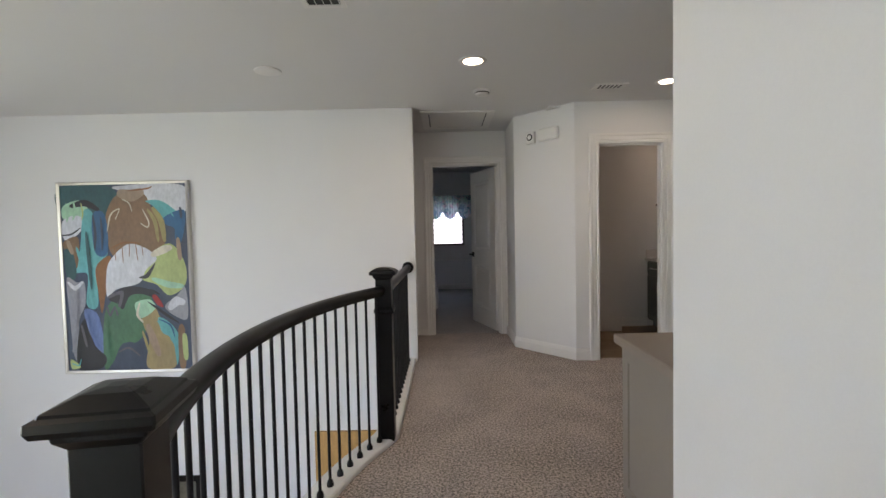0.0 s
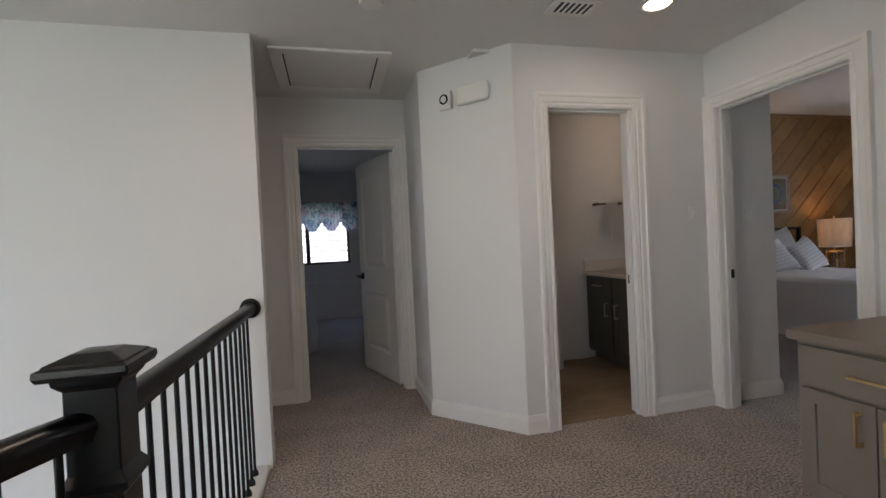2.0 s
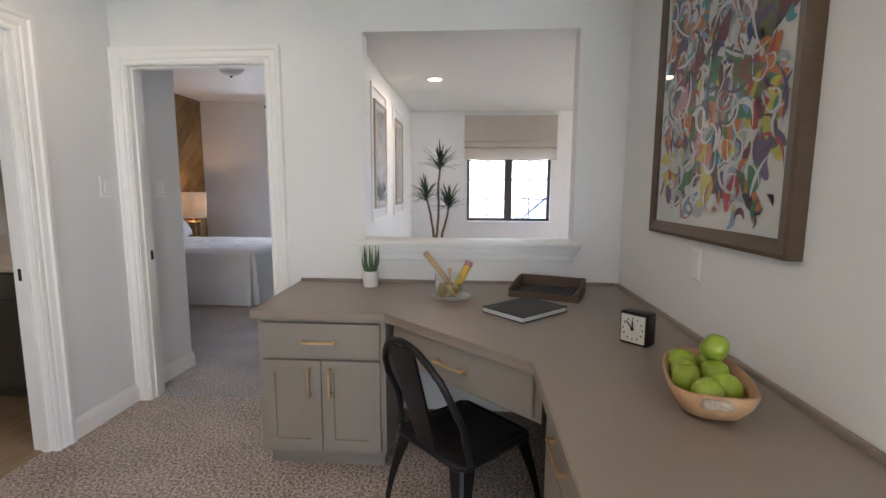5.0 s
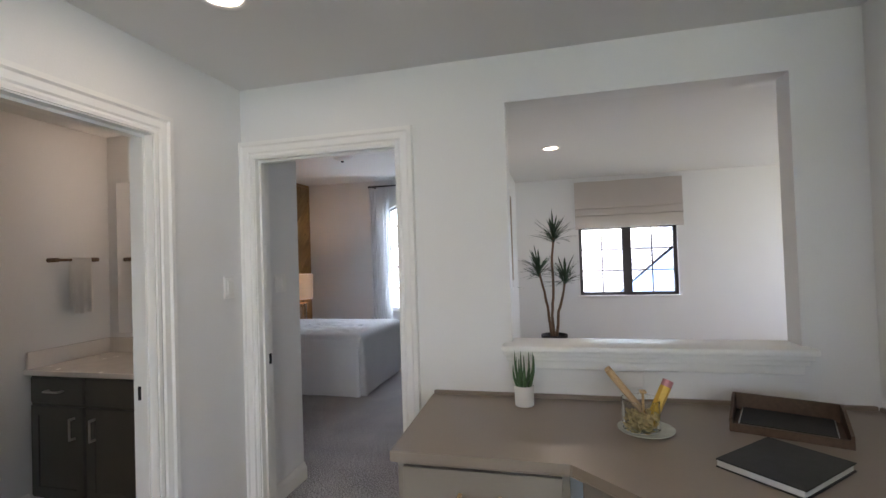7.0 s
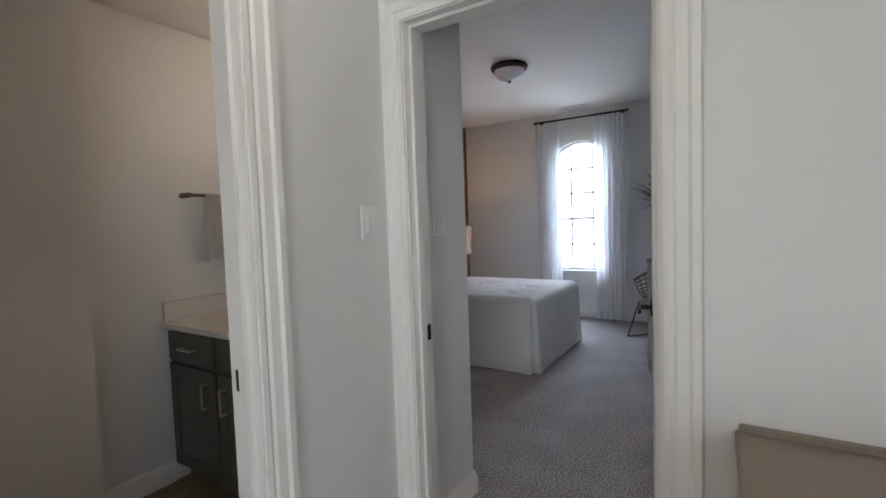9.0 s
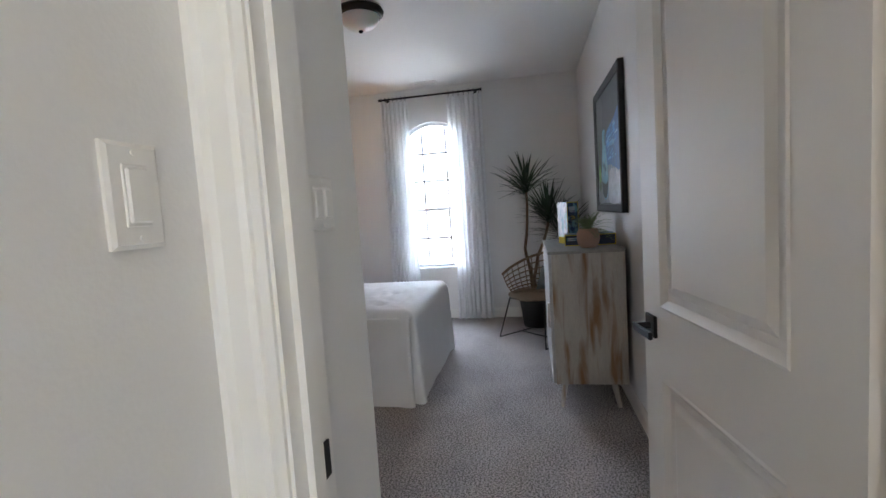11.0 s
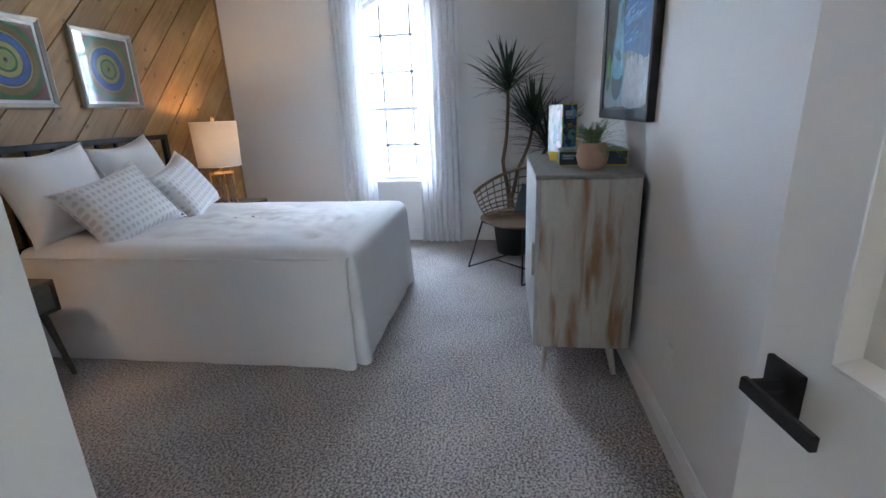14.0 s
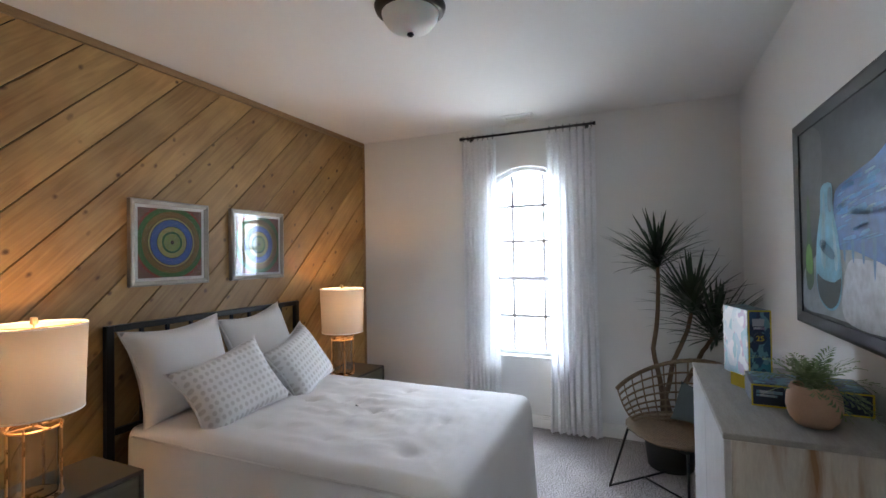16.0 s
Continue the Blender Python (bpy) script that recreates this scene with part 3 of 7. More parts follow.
def arched_wall():
    """The window wall: a slab whose opening ends in a low arch."""
    bm = bmesh.new()
    n = 14
    mid, half = (WY0 + WY1) / 2, (WY1 - WY0) / 2
    rise = WZT - WZS
    r = (half * half + rise * rise) / (2 * rise)
    arch = []
    for i in range(n + 1):
        y = WY0 + (WY1 - WY0) * i / n
        arch.append((y, WZT - r + math.sqrt(r * r - (y - mid) ** 2)))
    inner = [(WY0, WZ0)] + arch + [(WY1, WZ0)]
    lo, hi = 4.58, 8.30
    for w, flip in ((WX, False), (WX + 0.16, True)):
        def q(*pts):
            vs = [bm.verts.new((w, y, z)) for y, z in pts]
            bm.faces.new(vs[::-1] if flip else vs)
        q((lo, 0), (WY0, 0), (WY0, 2.9), (lo, 2.9))
        q((WY1, 0), (hi, 0), (hi, 2.9), (WY1, 2.9))
        q((WY0, 0), (WY1, 0), (WY1, WZ0), (WY0, WZ0))
        for (y0, z0), (y1, z1) in zip(arch, arch[1:]):
            q((y0, z0), (y1, z1), (y1, 2.9), (y0, 2.9))
    for (y0, z0), (y1, z1) in zip(inner, inner[1:] + inner[:1]):
        bm.faces.new([bm.verts.new(p) for p in ((WX, y0, z0), (WX, y1, z1), (WX + 0.16, y1, z1), (WX + 0.16, y0, z0))])
    bmesh.ops.remove_doubles(bm, verts=bm.verts, dist=1e-5)
    return bm, arch


_bm, ARCH = arched_wall()
structure("wall_window", _bm, PAINT, "white bedroom wall with an arched window", "wall")
structure("wall_bedroom_south", boxes((3.65, 8.40, 4.58, 4.70, 0, 2.9)), PAINT, "white wall between bedroom and game room", "wall")
structure("wall_bedroom_north", boxes((4.105, 8.40, 8.15, 8.30, 0, 2.9)), PAINT, "bedroom wall behind the cedar boards", "wall")

# game room
GW = (2.40, 3.70, 0.85, 1.92)
structure("wall_game_window", slab("x", 8.18, 0.16, -0.6, 4.58, 0, 2.9, [GW]), PAINT, "white game room wall with a double window", "wall")
# unseen south opening, added so a fill lamp can brighten the room
structure("wall_game_south", slab("y", -0.6, 0.12, 3.65, 8.3, 0, 2.9, [(5.6, 7.5, 0.75, 2.25)]), PAINT, "white game room wall with an unseen opening added for daylight", "wall")
structure("wall_game_west", boxes((3.53, 3.65, -0.6, 2.65, 0, 2.9)), PAINT, "white game room wall", "wall")

# far bedroom
FW = (-0.60, 1.29, 0.94, 1.86)
structure("wall_far_window", slab("y", 11.2, 0.16, -2.5, 3.1, 0, 2.6, [FW]), PAINT, "pale wall with a double window", "wall")
structure("wall_far_west", boxes((-2.5, -2.4, 7.025, 11.2, 0, 2.6)), PAINT, "pale far bedroom wall", "wall")
structure("wall_far_east", boxes((2.4, 2.5, 7.025, 11.2, 0, 2.6)), PAINT, "pale far bedroom wall", "wall")

for nm, ax, at, th, a0, a1, st in (("bedroom", "x", XE, 0.12, DB0, DB1, 0.42), ("bath", "y", YN, 0.12, BA0, BA1, 0.45), ("far", "y", 6.905, 0.12, F0, F1, 0.45)):
    jamb("door_jamb_" + nm, ax, at, th, a0, a1, DTOP, st)
    casing("door_casing_" + nm, ax, at, -1, a0 + 0.018, a1 - 0.018, DTOP - 0.018)
    casing("door_casing_inner_" + nm, ax, at + th, 1, a0 + 0.018, a1 - 0.018, DTOP - 0.018)

baseboard([(1.567, 2.77), (1.567, -0.9)])
baseboard([(BA0 - 0.078, YN), (2.11, 5.72), (1.622, 6.262), (1.622, 6.88)][::-1])
baseboard([(BA1 + 0.078, YN), (XE - 0.02, YN)])
baseboard([(-0.8, 6.905), (F0 - 0.078, 6.905)])
baseboard([(3.75, 5.73), (4.105, 5.73), (4.105, 8.10)])
baseboard([(WX, 8.10), (WX, 4.70), (3.78, 4.70)])
baseboard([(3.65, 4.58), (8.18, 4.58), (8.18, -0.4)])
baseboard([(2.12, 7.18), (3.42, 7.18)])
baseboard([(-2.3, 11.2), (2.4, 11.2), (2.4, 7.1)])


# ---- shapes used by several things ----
def loft_rects(bm, rects, fill=True):
    """Join rectangles (x0, x1, z0, z1, y) one to the next, and close the last."""
    rings = [[bm.verts.new(p) for p in ((x0, y, z0), (x1, y, z0), (x1, y, z1), (x0, y, z1))] for x0, x1, z0, z1, y in rects]
    for a, b in zip(rings, rings[1:]):
        for k in range(4):
            bm.faces.new((a[k], a[(k + 1) % 4], b[(k + 1) % 4], b[k]))
    if fill:
        bm.faces.new(rings[-1])
    return bm


def shaker(w, h, t=0.019, rail=0.055):
    """A flat-panel cabinet front in the xz plane, face towards -y, with a recessed centre."""
    bm = bmesh.new()
    loft_rects(bm, [(0, w, 0, h, t), (0, w, 0, h, 0.001), (0.001, w - 0.001, 0.001, h - 0.001, 0), (rail, w - rail, rail, h - rail, 0), (rail + 0.002, w - rail - 0.002, rail + 0.002, h - rail - 0.002, 0.007)])
    bm.faces.new([bm.verts.new(p) for p in ((0, t, 0), (0, t, h), (w, t, h), (w, t, 0))])
    bmesh.ops.remove_doubles(bm, verts=bm.verts, dist=1e-5)
    return bm


def slab_front(w, h, t=0.019):
    return box(bmesh.new(), 0, w, 0, t, 0, h, bevel=0.0015)


def bar_pull(length, upright=False):
    """A square bar handle on two posts, centred, standing towards -y."""
    bm = bmesh.new()
    h, o = length / 2, 0.028
    if upright:
        box(bm, -0.005, 0.005, -o - 0.009, -o, -h, h, bevel=0.0015)
        for z in (-h + 0.006, h - 0.006):
            box(bm, -0.005, 0.005, -o, 0.0, z - 0.006, z + 0.006)
    else:
        box(bm, -h, h, -o - 0.009, -o, -0.005, 0.005, bevel=0.0015)
        for x in (-h + 0.006, h - 0.006):
            box(bm, x - 0.006, x + 0.006, -o, 0.0, -0.005, 0.005)
    return bm


def door_leaf(name, label, m, w, h, hinge_gap=0.0):
    """A white two-panel interior door: x from the hinge to the latch, y its thickness, with lever handles and hinges."""
    d = thing(name, label, "door", m)
    t = 0.035
    p = [(0.15, w - 0.115, 0.23, 0.79), (0.15, w - 0.115, 0.992, h - 0.13)]
    part("leaf", slab("y", 0.0, t, 0.0, w, 0.012, h, p), TRIM, d)
    for x0, x1, z0, z1 in p:
        for y, s in ((0.0, 1), (t, -1)):
            bm = bmesh.new()
            loft_rects(bm, [(x0, x1, z0, z1, y), (x0 + 0.006, x1 - 0.006, z0 + 0.006, z1 - 0.006, y - s * 0.003), (x0 + 0.014, x1 - 0.014, z0 + 0.014, z1 - 0.014, y + s * 0.002),
                            (x0 + 0.026, x1 - 0.026, z0 + 0.026, z1 - 0.026, y + s * 0.011), (x0 + 0.046, x1 - 0.046, z0 + 0.046, z1 - 0.046, y + s * 0.012),
                            (x0 + 0.07, x1 - 0.07, z0 + 0.07, z1 - 0.07, y + s * 0.004)])
            part("panel", bm, TRIM, d)
    for y, s in ((0.0, -1), (t, 1)):
        bm = bmesh.new()
        box(bm, w - 0.092, w - 0.028, min(y, y + s * 0.010), max(y, y + s * 0.010), 0.898, 0.962, bevel=0.002)
        tube(bm, (w - 0.06, y + s * 0.010, 0.93), (w - 0.06, y + s * 0.046, 0.93), 0.011)
        box(bm, w - 0.175, w - 0.048, min(y + s * 0.046, y + s * 0.058), max(y + s * 0.046, y + s * 0.058), 0.919, 0.941, bevel=0.003)
        part("handle", bm, IRON, d, "matte black lever handle on a square rosette")
    for z in (0.25, 1.10, h - 0.20):
        part("hinge", boxes((-0.012, 0.003, -0.006, 0.012, z - 0.045, z + 0.045), bevel=0.002), WHITE_PLASTIC, d, "white painted hinge")
    part("latch", boxes((w - 0.001, w + 0.002, 0.006, t - 0.006, 0.90, 0.96)), IRON, d)
    return d


def wall_plate(name, m, label, gangs=1, category="light switch"):
    """A white cover plate with paddle switches; faces -y."""
    d = thing(name, label, category, m)
    w = 0.072 + 0.046 * (gangs - 1)
    bm = bmesh.new()
    loft_rects(bm, [(-w / 2, w / 2, -0.058, 0.058, 0.0), (-w / 2, w / 2, -0.058, 0.058, -0.004), (-w / 2 + 0.005, w / 2 - 0.005, -0.053, 0.053, -0.007)])
    part("plate", bm, WHITE_PLASTIC, d)
    for i in range(gangs):
        x = (i - (gangs - 1) / 2) * 0.046
        bm = boxes((x - 0.017, x + 0.017, -0.0085, -0.006, -0.034, 0.034), bevel=0.001)
        box(bm, x - 0.0145, x + 0.0145, -0.0125, -0.0075, -0.030, 0.030, bevel=0.002)
        part("paddle", bm, WHITE_PLASTIC, d)
    for z in (-0.047, 0.047):
        bm = bmesh.new()
        tube(bm, (0, -0.006, z), (0, -0.0085, z), 0.003)
        part("screw", bm, WHITE_PLASTIC, d)
    return d


def picture_frame(name, label, m, w, h, bar, depth, frame_mat, art_mat, mount=0.0, glazed=False, cat="picture"):
    """A framed picture in the xz plane, face -y, its lower left corner at the origin."""
    d = thing(name, label, cat, m)
    bm = bmesh.new()
    loft_rects(bm, [(0, w, 0, h, 0.0), (0, w, 0, h, -depth), (bar * 0.25, w - bar * 0.25, bar * 0.25, h - bar * 0.25, -depth - 0.004), (bar * 0.7, w - bar * 0.7, bar * 0.7, h - bar * 0.7, -depth + 0.002),
                    (bar, w - bar, bar, h - bar, -depth + 0.006), (bar, w - bar, bar, h - bar, -depth + 0.014)], fill=False)
    part("frame", bm, frame_mat, d)
    if mount:
        bm = bmesh.new()
        loft_rects(bm, [(bar, w - bar, bar, h - bar, -depth + 0.011), (bar + mount, w - bar - mount, bar + mount, h - bar - mount, -depth + 0.011)], fill=False)
        part("mount", bm, WHITE_PLASTIC, d)
    i = bar + mount - 0.002
    part("canvas", boxes((i, w - i, -depth + 0.013, -0.004, i, h - i)), art_mat, d)
    if glazed:
        part("glass_pane", boxes((bar, w - bar, -depth + 0.0065, -depth + 0.0085, bar, h - bar)), GLASS if glazed == "clear" else PICTURE_GLASS, d)
    return d


def downlight(x, y, z, power, group):
    d = thing("ceiling_downlight", "lit round recessed downlight with a white trim ring in the ceiling", "ceiling light", pose(x, y, z), group=group)
    bm = bmesh.new()
    lathe(bm, [(0.098, -0.001), (0.096, -0.005), (0.080, -0.008), (0.072, -0.006), (0.066, 0.0)], seg=32)
    part("trim_ring", bm, TRIM, d, smooth=True)
    bm = bmesh.new()
    lathe(bm, [(0.068, -0.004), (0.03, -0.006), (0.0, -0.006)], seg=32)
    part("lens", bm, LAMP_ON, d, "glowing warm white lens", smooth=True)
    lamp("downlight_beam", "AREA", pose(x, y, z - 0.012), power, (1.0, 0.85, 0.68), disk=0.13)
    return d


def vent_grille(x, y, z, w, l, label):
    d = thing("ceiling_vent", label, "air vent", pose(x, y, z))
    bm = bmesh.new()
    for a in ((-w / 2, w / 2, -l / 2, -l / 2 + 0.025), (-w / 2, w / 2, l / 2 - 0.025, l / 2), (-w / 2, -w / 2 + 0.025, -l / 2 + 0.025, l / 2 - 0.025), (w / 2 - 0.025, w / 2, -l / 2 + 0.025, l / 2 - 0.025)):
        box(bm, *a, -0.008, 0.0)
    part("frame", bm, WHITE_PLASTIC, d)
    # black plate puts the shade between the slats into the colour
    part("backing", boxes((-w / 2 + 0.02, w / 2 - 0.02, -l / 2 + 0.02, l / 2 - 0.02, -0.002, -0.0005)), IRON, d, "black plate standing in for the shade behind the slats")
    n = max(3, int((w - 0.05) / 0.030))
    for i in range(n):
        xx = -w / 2 + 0.03 + (w - 0.06) * i / (n - 1)
        part("slat", box(bmesh.new(), -0.0055, 0.0055, -l / 2 + 0.025, l / 2 - 0.025, -0.001, 0.001, m=pose(xx, 0, -0.006, 0, 55, 0)), WHITE_PLASTIC, d)
    return d


def leaf_blade(bm, base, direction, length, width, droop, seg=5):
    """One long strap leaf that bends under its weight."""
    d = Vector(direction).normalized()
    side = d.cross(Vector((0, 0, 1)))
    side = side.normalized() if side.length > 1e-3 else Vector((1, 0, 0))
    p = Vector(base)
    rows = []
    for i in range(seg + 1):
        t = i / seg
        wd = width * (0.55 + 0.9 * t) * (1 - t) ** 0.6 if t < 1 else 0.0
        up = side.cross(d)
        rows.append((p + side * wd, p - up * wd * 0.25, p - side * wd))
        p = p + d * (length / seg)
        d = (d + Vector((0, 0, -droop / seg * (0.4 + 1.2 * t)))).normalized()
    vs = [[bm.verts.new(q) for q in r] for r in rows[:-1]]
    tip = bm.verts.new(rows[-1][1])
    for a, b in zip(vs, vs[1:]):
        bm.faces.new((a[0], a[1], b[1], b[0]))
        bm.faces.new((a[1], a[2], b[2], b[1]))
    bm.faces.new((vs[-1][0], vs[-1][1], tip))
    bm.faces.new((vs[-1][1], vs[-1][2], tip))


def dracaena(name, label, m, trunks, pot_r, pot_h, leaf_mat, bark, pot_mat, seed, n=46, length=0.34):
    """A potted dragon tree: bent bare trunks, each with a spiky crown."""
    rng = random.Random(seed)
    d = thing(name, label, "potted plant", m)
    bm = bmesh.new()
    lathe(bm, [(0.0, 0.0), (pot_r * 0.78, 0.0), (pot_r * 0.8, 0.01), (pot_r * 0.98, pot_h - 0.03), (pot_r, pot_h - 0.028), (pot_r, pot_h), (pot_r * 0.93, pot_h), (pot_r * 0.9, pot_h - 0.04), (0.0, pot_h - 0.04)], seg=32)
    part("pot", bm, pot_mat, d, "dark plant pot", smooth=40)
    for pts in trunks:
        bm = bmesh.new()
        fine = []
        for a, b in zip(pts, pts[1:]):
            for k in range(4):
                q = Vector(a).lerp(Vector(b), k / 4)
                fine.append(q + Vector((rng.uniform(-1, 1), rng.uniform(-1, 1), 0)) * 0.004)
        fine.append(Vector(pts[-1]))
        pipe(bm, fine, 0.019, 8, taper=0.013)
        part("trunk", bm, bark, d, "bent brown ringed trunk", smooth=True)
        bm = bmesh.new()
        top = Vector(pts[-1])
        for i in range(n):
            az, el = rng.uniform(0, 6.283), math.radians(rng.uniform(-15, 88)) * (0.5 + 0.5 * (i / n))
            dr = (math.cos(az) * math.cos(el), math.sin(az) * math.cos(el), math.sin(el) + 0.1)
            leaf_blade(bm, top + Vector((0, 0, rng.uniform(-0.06, 0.05))), dr, length * rng.uniform(0.65, 1.1), 0.0165, rng.uniform(0.1, 0.75))
        part("crown", bm, leaf_mat, d, "spiky dark green strap leaves")
    return d


def blob(bm, pts, z, steps=6):
    """A flat patch with a soft outline through the points (x, z), at depth z towards -y."""
    n = len(pts)
    ring = []
    for i in range(n):
        p0, p1, p2, p3 = (Vector(pts[(i + k) % n]) for k in (-1, 0, 1, 2))
        for s in range(steps):
            t = s / steps
            ring.append(0.5 * ((2 * p1) + (p2 - p0) * t + (2 * p0 - 5 * p1 + 4 * p2 - p3) * t * t + (3 * p1 - p0 - 3 * p2 + p3) * t ** 3))
    bm.faces.new([bm.verts.new((p.x, -z, p.y)) for p in ring])


LEAF = mat("dragon_tree_leaf", (0.025, 0.055, 0.026), 0.45, vary=0.35, scale=8, fine=60, bump=0.05)
BARK = mat("plant_bark", (0.16, 0.10, 0.06), 0.8, vary=0.3, scale=30, fine=120, bump=0.4)
DARK_POT = mat("dark_pot", (0.018, 0.018, 0.018), 0.5, vary=0.2, bump=0.05)

# ---- hall: balustrade ----
railing = thing("stair_railing", "black landing balustrade with iron balusters, curved along the stairwell", "railing")
RAIL = [(-0.022, -0.028), (0.022, -0.028), (0.024, -0.016), (0.031, -0.006), (0.031, 0.008), (0.024, 0.022), (0.010, 0.029), (-0.010, 0.029), (-0.024, 0.022), (-0.031, 0.008), (-0.031, -0.006), (-0.024, -0.016)]
curve = arc_points(0.0, 36)
bm = bmesh.new()
sweep(bm, RAIL, [(x, y, 0.915) for x, y in curve])
part("handrail", bm, BLACK, railing, "curved black handrail", smooth=40)
bm = bmesh.new()
sweep(bm, RAIL, [(0.51, 4.13, 0.915), (0.515, 5.79, 0.915)])
part("handrail", bm, BLACK, railing, "straight black handrail", smooth=40)
bm = bmesh.new()
for r, y0, y1 in ((0.055, 5.788, 5.798), (0.048, 5.778, 5.788)):
    tube(bm, (0.515, y0, 0.915), (0.515, y1, 0.915), r, seg=28)
part("rosette", bm, BLACK, railing, "round black wall rosette", smooth=40)


def newel(x, y, turn):
    bm = bmesh.new()
    rings = []
    for z, w in ((0.02, 0.046), (0.80, 0.046), (0.815, 0.058), (0.83, 0.058), (0.85, 0.046), (1.015, 0.046), (1.03, 0.058), (1.042, 0.060), (1.043, 0.074), (1.052, 0.078),
                 (1.064, 0.077), (1.068, 0.068), (1.072, 0.066), (1.086, 0.034), (1.089, 0.012)):
        c = min(0.003, w * 0.3)
        rings.append([bm.verts.new((px, py, z)) for px, py in ((-w + c, -w), (w - c, -w), (w, -w + c), (w, w - c), (w - c, w), (-w + c, w), (-w, w - c), (-w, -w + c))])
    for lo, hi in zip(rings, rings[1:]):
        for k in range(8):
            bm.faces.new((lo[k], lo[(k + 1) % 8], hi[(k + 1) % 8], hi[k]))
    bm.faces.new(rings[0][::-1])
    bm.faces.new(rings[-1])
    ob = part("newel_post", bm, BLACK, railing, "square black newel post with a moulded cap")
    ob.matrix_basis = pose(x, y, 0, 0, 0, turn) @ Matrix.Diagonal((1, 1, 0.970, 1))


newel(0.508, 4.11, 0)
newel(0.405, 2.03, 10)


def baluster_mesh():
    bm = bmesh.new()
    tube(bm, (0, 0, 0.03), (0, 0, 0.893), 0.0075, seg=8)
    lathe(bm, [(0.0075, 0.062), (0.012, 0.058), (0.017, 0.044), (0.017, 0.03), (0.0, 0.03)], seg=10)
    return part("baluster", bm, IRON, railing, "", smooth=50)


b0 = baluster_mesh()
spots = []
acc, want = 0.0, 0.10
for (x0, y0), (x1, y1) in zip(curve, curve[1:]):
    s = math.hypot(x1 - x0, y1 - y0)
    while want <= acc + s:
        t = (want - acc) / s
        spots.append((x0 + (x1 - x0) * t, y0 + (y1 - y0) * t))
        want += 0.0985
    acc += s
spots = [p for p in spots if p[1] < 4.04] + [(0.511, 4.22 + 0.105 * i) for i in range(15)]
b0.matrix_basis = pose(spots[0][0], spots[0][1], 0)
for x, y in spots[1:]:
    again("baluster", b0, railing, pose(x, y, 0))
bm = bmesh.new()
sweep(bm, [(-0.075, -0.30), (0.055, -0.30), (0.055, 0.022), (0.045, 0.03), (-0.085, 0.03), (-0.085, 0.015), (-0.075, 0.01)], [(0.42, -0.9, 0), (0.41, 1.99, 0)] + [(x, y, 0) for x, y in curve[1:-1]] + [(0.511, 4.15, 0), (0.515, 5.80, 0)])
structure("landing_trim", bm, TRIM, "white painted curb under the balustrade", "trim", smooth=30)

# ---- hall: ceiling and wall fittings ----
downlight(1.097, 4.623, HC, 1.0, "hall downlights")
downlight(2.714, 5.161, HC, 0.2, "hall downlights")
# unseen third downlight, added to fill the stairwell
downlight(-0.9, 2.2, HC, 0.85, "hall downlights")
d = thing("smoke_detector", "white round smoke detector under the hall ceiling", "smoke detector", pose(1.217, 5.314, HC))
bm = bmesh.new()
lathe(bm, [(0.072, 0.0), (0.072, -0.012), (0.066, -0.016), (0.060, -0.017), (0.060, -0.030), (0.052, -0.040), (0.02, -0.043), (0.0, -0.043)], seg=32)
part("housing", bm, WHITE_PLASTIC, d, smooth=40)
# no slot is cut: a black band gives its shade
bm = bmesh.new()
lathe(bm, [(0.0615, -0.019), (0.0615, -0.027)], seg=32)
part("slot_shade_band", bm, IRON, d)
d = thing("ceiling_speaker", "white round flush cover on the hall ceiling", "ceiling cover", pose(-0.373, 4.728, HC))
bm = bmesh.new()
lathe(bm, [(0.095, 0.0), (0.093, -0.007), (0.08, -0.011), (0.0, -0.012)], seg=36)
part("cover", bm, WHITE_PLASTIC, d, smooth=40)
vent_grille(2.276, 5.266, HC, 0.26, 0.16, "white ceiling supply vent with dark slots")
vent_grille(0.285, 3.66, HC, 0.22, 0.30, "white slatted return vent in the hall ceiling")
d = thing("attic_hatch", "closed white attic hatch with a flat trim frame in the ceiling", "attic hatch", pose(0, 0, HC))
bm = bmesh.new()
hx0, hx1, hy0, hy1 = 0.66, 1.40, 5.94, 6.70
for a in ((hx0, hx1, hy0, hy0 + 0.075), (hx0, hx1, hy1 - 0.075, hy1), (hx0, hx0 + 0.075, hy0 + 0.075, hy1 - 0.075), (hx1 - 0.075, hx1, hy0 + 0.075, hy1 - 0.075)):
    box(bm, *a, -0.016, 0.0, bevel=0.003)
part("frame", bm, TRIM, d)
part("panel", boxes((hx0 + 0.085, hx1 - 0.085, hy0 + 0.085, hy1 - 0.085, -0.01, -0.001), bevel=0.002), TRIM, d)
# the joint's shade is drawn as a black sheet under the panel
part("gap", boxes((hx0 + 0.075, hx1 - 0.075, hy0 + 0.075, hy1 - 0.075, -0.0035, -0.0005)), IRON, d, "black sheet standing in for the shade in the gap round the panel")

ANG = math.degrees(math.atan2(5.72 - 6.262, 2.11 - 1.622))


def on_angled(s, z):
    return pose(2.11 - 0.669 * s, 5.72 + 0.743 * s, z, 0, 0, ANG)


d = thing("door_chime", "white plastic door chime box on the angled wall", "door chime", on_angled(0.275, 2.185))
part("cover", box(bmesh.new(), -0.115, 0.115, -0.052, 0.0, -0.062, 0.062, bevel=0.02, seg=4), WHITE_PLASTIC, d, smooth=40)
d = thing("alarm_sounder", "small square white alarm with a round dark speaker", "alarm", on_angled(0.49, 2.18))
